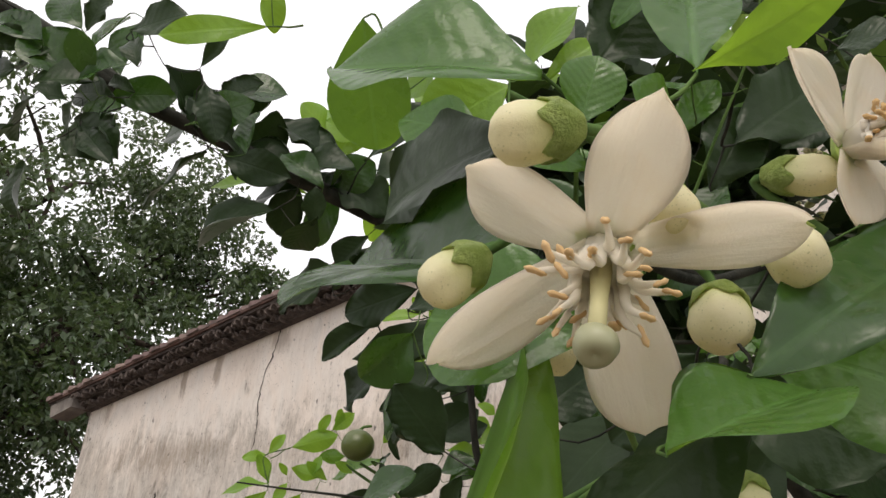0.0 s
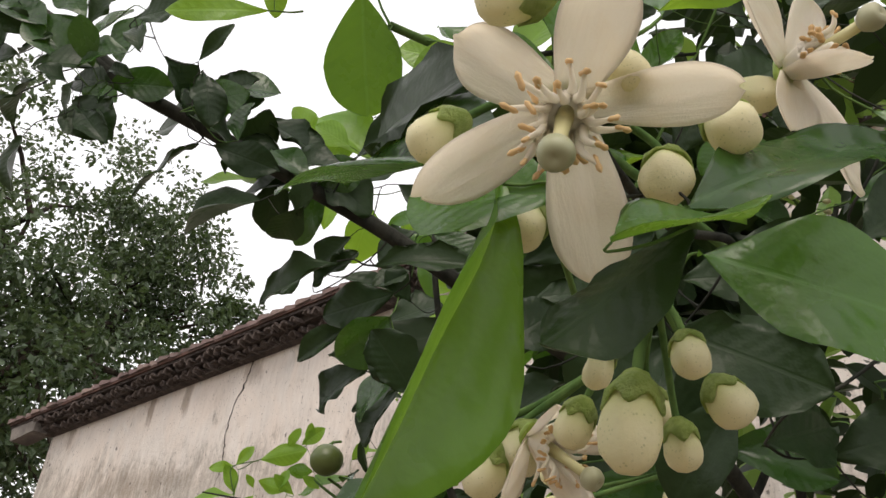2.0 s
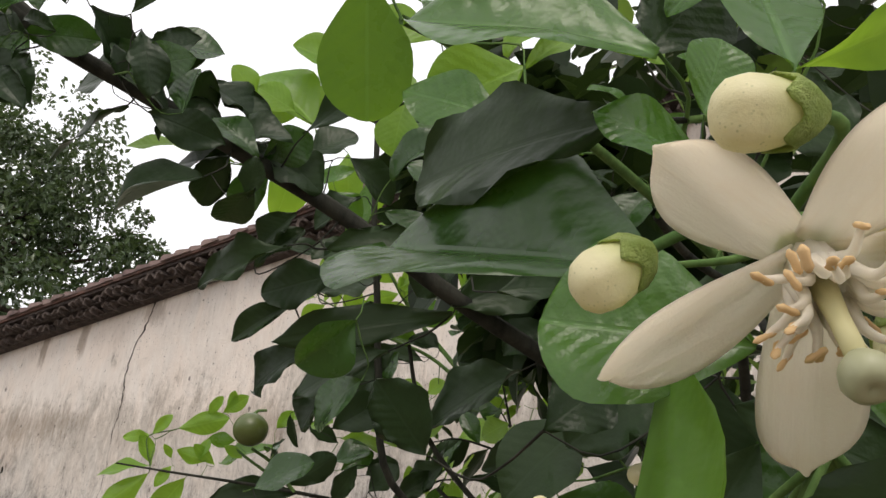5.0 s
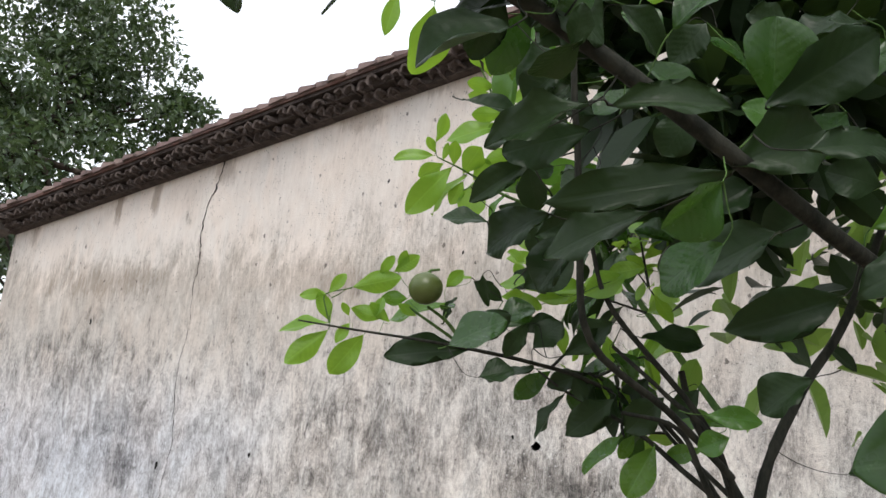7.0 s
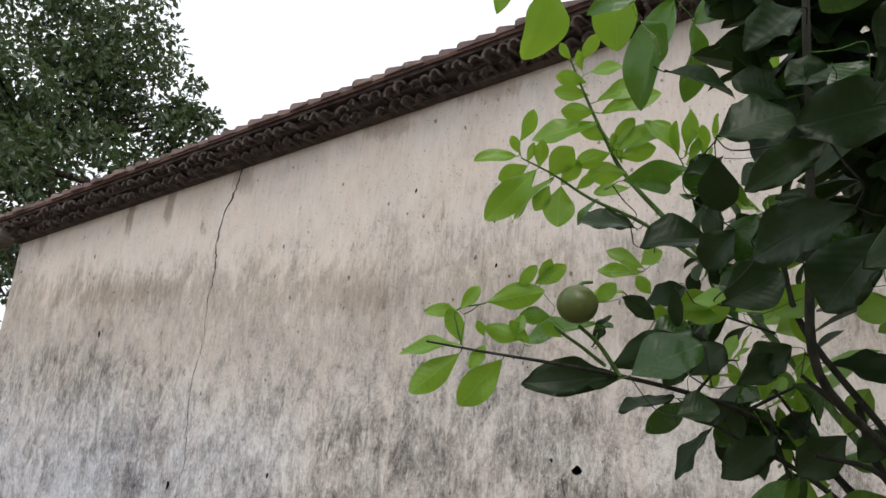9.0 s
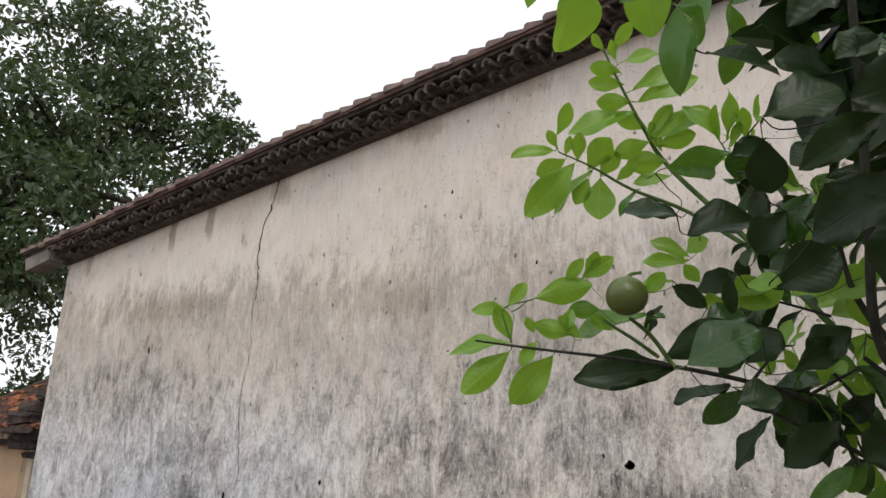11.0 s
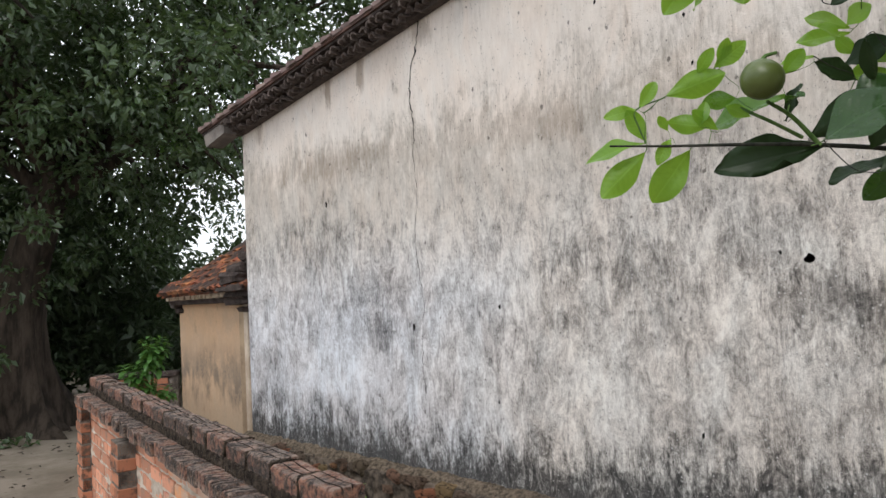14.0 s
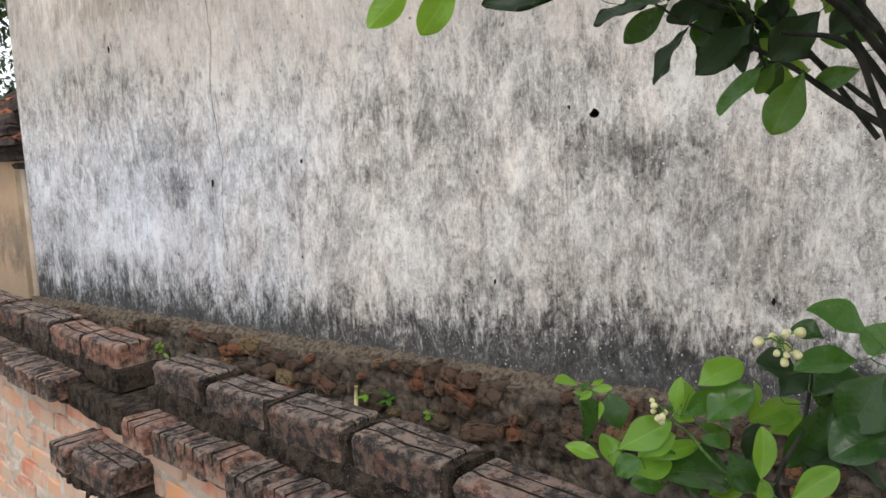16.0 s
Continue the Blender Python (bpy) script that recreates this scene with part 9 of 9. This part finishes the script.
NODE = (6.4545, -3.1925, 1.2745)
bud((6.4551, -3.2156, 1.2779), (-0.95, -0.5, -0.1), 0.0128, 0, NODE, "closed cream bud with green speckles and green cup")
bud((6.4315, -3.2030, 1.2642), (-0.75, -0.35, -0.65), 0.0122, 0, NODE, "closed cream bud with green speckles and green cup")
bud((6.4673, -3.1943, 1.2714), (0.3, -0.6, -0.4), 0.0092, 2, NODE, "round pale bud half hidden behind petals")
bud((6.4788, -3.1733, 1.2694), (0.45, -0.35, -0.75), 0.0118, 2, NODE, "round cream bud touching a dark bitten leaf")
bud((6.4679, -3.1788, 1.2582), (0.15, -0.4, -0.85), 0.0115, 2, NODE, "round pale bud half hidden behind petals")
bud((6.4753, -3.1428, 1.3002), (0.7, 0.1, -0.15), 0.0140, 1, (6.476, -3.135, 1.29), "cream bud in a crinkled green cup")
NODE_2 = (6.4542, -3.1513, 1.2493)
for place, way, size, kind in (((6.4471, -3.1635, 1.2285), (-0.2, -0.3, -1), 0.0092, 1), ((6.4468, -3.1479, 1.2213), (0.0, -0.25, -1), 0.0205, 1), ((6.4618, -3.1533, 1.2329), (0.25, -0.2, -0.8), 0.0100, 0), ((6.4649, -3.1404, 1.2269), (0.5, 0.1, -0.7), 0.0108, 2), ((6.4503, -3.1290, 1.2216), (0.1, 0.2, -1), 0.0108, 0), ((6.4293, -3.1393, 1.2254), (-0.4, 0.0, -0.9), 0.0112, 0), ((6.4434, -3.1265, 1.2315), (0.2, 0.2, -0.9), 0.0100, 0)):
    bud(place, way, size, kind, NODE_2, "pale cream bud hanging in a cluster under the leaves", "hanging flower buds")
for place, way, size, kind in (((6.3836, -3.1152, 1.2351), (-0.8, -0.4, -0.3), 0.0160, 0), ((6.3971, -3.1091, 1.2295), (-0.4, -0.2, -0.8), 0.0150, 2), ((6.3900, -3.1158, 1.2217), (-0.3, -0.3, -0.9), 0.0150, 0), ((6.4311, -3.1687, 1.2620), (-0.1, -0.5, -0.8), 0.0120, 2)):
    bud(place, way, size, kind, (6.418, -3.105, 1.252), "pale cream bud hanging in a cluster under the leaves", "hanging flower buds")
for place, way, size, kind in (((6.3171, -2.9449, 1.2475), (-0.9, -0.2, -0.35), 0.021, 1), ((6.3661, -2.9095, 1.2572), (-0.4, -0.5, -0.2), 0.0175, 2), ((6.3502, -2.9348, 1.2357), (-0.8, -0.4, -0.2), 0.019, 0), ((6.3129, -2.9408, 1.2643), (-0.6, -0.4, 0.4), 0.014, 0), ((6.3550, -2.9241, 1.2835), (-0.5, -0.5, -0.3), 0.013, 0), ((6.3640, -2.9086, 1.2875), (-0.3, -0.4, 0.0), 0.013, 0)):
    bud(place, way, size, kind, (6.385, -2.885, 1.285), "fat creamy white bud on a leafy side shoot", "buds on the side shoot")


def bud_truss(centre, spread, count, size, seed, label, kind=1):
    """Many small buds on one branching stalk."""
    rnd = random.Random(seed)
    c = Vector(centre)
    root = thing("bud_truss", c, label, "flower buds", "bud trusses")
    for _ in range(count):
        d = Vector((rnd.gauss(0, 1), rnd.gauss(0, 1), rnd.gauss(-0.3, 1))).normalized()
        p = c + d * spread * rnd.uniform(0.5, 1)
        s = size * rnd.uniform(0.7, 1.2)
        piece("bud", BUDS[kind][0], upright(p, d + Vector((0, 0, -0.5)), s), root)
        bm = bmesh.new()
        tube(bm, [c, c.lerp(p, 0.5) + Vector((0, 0, 0.004)), p], [0.0012, 0.001, 0.001], 5)
        part("stalk", bm, TWIG, root)


bud_truss((6.2218, -2.119, 1.7892), 0.05, 26, 0.019, 2, "truss of many small green-white buds in deep leaves")
bud_truss((6.2814, -2.1152, 1.877), 0.04, 16, 0.017, 3, "truss of many small green-white buds in deep leaves")
bud_truss((5.918, -2.248, 0.902), 0.025, 11, 0.0125, 5, "small yellow-green buds on the low shoot", 2)
bud_truss((5.762, -2.232, 0.778), 0.020, 9, 0.010, 6, "small yellow-green buds on the low shoot", 2)


def fruit(place, r, seed, label):
    c = Vector(place)
    root = thing("citrus_fruit", c, label, "fruit", "young fruits")
    bm = bmesh.new()
    bmesh.ops.create_icosphere(bm, subdivisions=3, radius=r)
    for v in bm.verts:
        v.co *= 1 + 0.02 * noise.noise(v.co * 60 + Vector((seed, 0, 0)))
        v.co.z *= 0.94
        v.co += c
    part("peel", bm, FRUIT, root, "", True)
    bm = bmesh.new()
    tube(bm, [c + Vector((0, 0, r * 0.85)), c + Vector((0.004, 0.004, r * 1.1)), c + Vector((0.012, 0.012, r * 1.2))], [0.003, 0.0022, 0.002], 6)
    part("stalk", bm, TWIG, root, "", True)


fruit((5.7086, -2.5033, 1.4134), 0.0235, 1, "small dark green unripe fruit on a leafy twig")


# ---- weeds and small plants ----
def sprig(name, base, height, count, size, material, seed, label, category="plant", lean=(0, 0)):
    """A small leafy plant of its own."""
    rnd = random.Random(seed)
    b = Vector(base)
    root = thing(name, b, label, category, "weeds" if category == "weed" else "")
    me = [leaf_mesh("leaf", material, 0.42 + 0.06 * k, 0.25, 0.2, 0.02, seed + k, 7) for k in range(3)]
    for s in range(max(1, count // 6)):
        top = b + Vector((rnd.gauss(0, 0.15) * height + lean[0], rnd.gauss(0, 0.15) * height + lean[1], height * rnd.uniform(0.6, 1.0)))
        pts = curve_points([b, b.lerp(top, 0.5) + Vector((rnd.gauss(0, 0.05), rnd.gauss(0, 0.05), 0.05)) * height, top], 5)
        bm = bmesh.new()
        tube(bm, pts, [0.006 * height + 0.0012] * len(pts), 5)
        part("stem", bm, TWIG, root, "", True)
        for k in range(min(6, count)):
            p = pts[min(len(pts) - 1, 3 + int(k * (len(pts) - 3) / 6) + 1)]
            d = Vector((rnd.gauss(0, 1), rnd.gauss(0, 1), rnd.uniform(-0.3, 0.9))).normalized()
            piece("leaf", me[k % 3], leaf_pose(p, p + d * size * rnd.uniform(0.7, 1.2), Vector((rnd.gauss(0, 0.4), rnd.gauss(0, 0.4) - 0.3, 1))), root)
    return root


def rooted(root, base):
    """The bare lower stem of a shrub, down to the soil."""
    bm = bmesh.new()
    tube(bm, [(base[0], base[1], GROUND - 0.02), (base[0] + 0.015, base[1], GROUND + 0.4), base], [0.012, 0.010, 0.008], 6)
    part("trunk", bm, BARK, root, "", True)


def leafy_shrub(base, tips, size, seed, label):
    """A shrub whose stems each end in a whorl of drooping lance leaves."""
    rnd = random.Random(seed)
    b = Vector(base)
    root = thing("shrub", b, label, "shrub")
    me = [leaf_mesh("leaf", LEAF_SHRUB, 0.34 + 0.05 * k, 0.22, 0.45, 0.03, seed + k, 7) for k in range(4)]
    for tip in tips:
        t = Vector(tip)
        path = curve_points([b, b.lerp(t, 0.55) + Vector((rnd.gauss(0, 0.02), rnd.gauss(0, 0.02), 0.04)), t], 4)
        bm = bmesh.new()
        tube(bm, path, [0.0055 - 0.0004 * k for k in range(len(path))], 5)
        part("stem", bm, TWIG, root, "", True)
        turn = rnd.uniform(0, 6.3)
        for k in range(15):
            a = turn + 2.4 * k
            p = path[-1].lerp(path[-4], 0.055 * k)
            rise = 0.75 - 0.085 * k + rnd.uniform(-0.2, 0.2)
            d = Vector((math.cos(a), math.sin(a), rise)).normalized()
            piece("leaf", me[k % 4], leaf_pose(p, p + d * size * rnd.uniform(0.7, 1.25), Vector((-0.5 * math.cos(a), -0.5 * math.sin(a), 1))), root)
    rooted(root, base)


leafy_shrub((0.24, -0.95, 0.32), ((0.239, -0.98, 0.875), (0.22, -0.87, 0.88), (0.25, -0.93, 0.83), (0.234, -0.84, 0.83), (0.21, -0.895, 0.79), (0.24, -0.99, 0.76), (0.228, -0.873, 0.73), (0.253, -0.965, 0.70), (0.223, -1.05, 0.69), (0.194, -1.12, 0.68), (0.21, -1.09, 0.63), (0.234, -1.03, 0.62), (0.226, -1.07, 0.575), (0.25, -1.01, 0.55)), 0.085, 3, "bright green leafy shrub behind the garden wall")
leafy_shrub((0.25, -0.87, 0.30), ((0.229, -0.92, 0.50), (0.256, -0.85, 0.50), (0.28, -0.90, 0.47), (0.23, -0.80, 0.46)), 0.07, 4, "low green leafy shrub at the foot of a taller one")
for k, (x, z, h, n, s) in enumerate(((3.47, -0.22, 0.07, 6, 0.065), (3.60, -0.22, 0.06, 6, 0.07), (3.87, -0.26, 0.06, 6, 0.035), (4.70, -0.03, 0.10, 12, 0.045), (1.73, -0.24, 0.14, 6, 0.07), (5.1, -0.02, 0.06, 6, 0.04))):
    sprig("weed", (x, -0.17, z), h, n, s, LEAF_MID if k % 2 else LEAF_YOUNG, 40 + k, "small green weed rooted in the crumbling footing", "weed")
bm = bmesh.new()
tube(bm, [(3.387, -0.18, -0.26), (3.39, -0.18, -0.20), (3.395, -0.182, -0.145)], [0.011, 0.0105, 0.0105], 8)
tagged(new("cut_stalk", mesh_of(bm, "cut_stalk", STYLE, True)), "short pale cut stalk standing by the footing", "stalk")


def leaf_litter():
    """Dead leaves and crumbs on the ground by the lane."""
    rnd = random.Random(5)
    cs = [(rnd.uniform(-8, -1), rnd.uniform(-2.0, 1.5), GROUND + 0.01, 0.02) for _ in range(260)]
    v, f = leaf_cloud(19, cs, 2, 0.09, 8.0, 0.0)
    v[:, 2] = GROUND + 0.008 + 0.02 * np.abs(np.sin(v[:, 0] * 50))
    tagged(new("leaf_litter", cloud_mesh("leaf_litter", v, f, BARK_BIG)), "dry brown fallen leaves scattered on the earth", "leaves", kind="stuff")


leaf_litter()
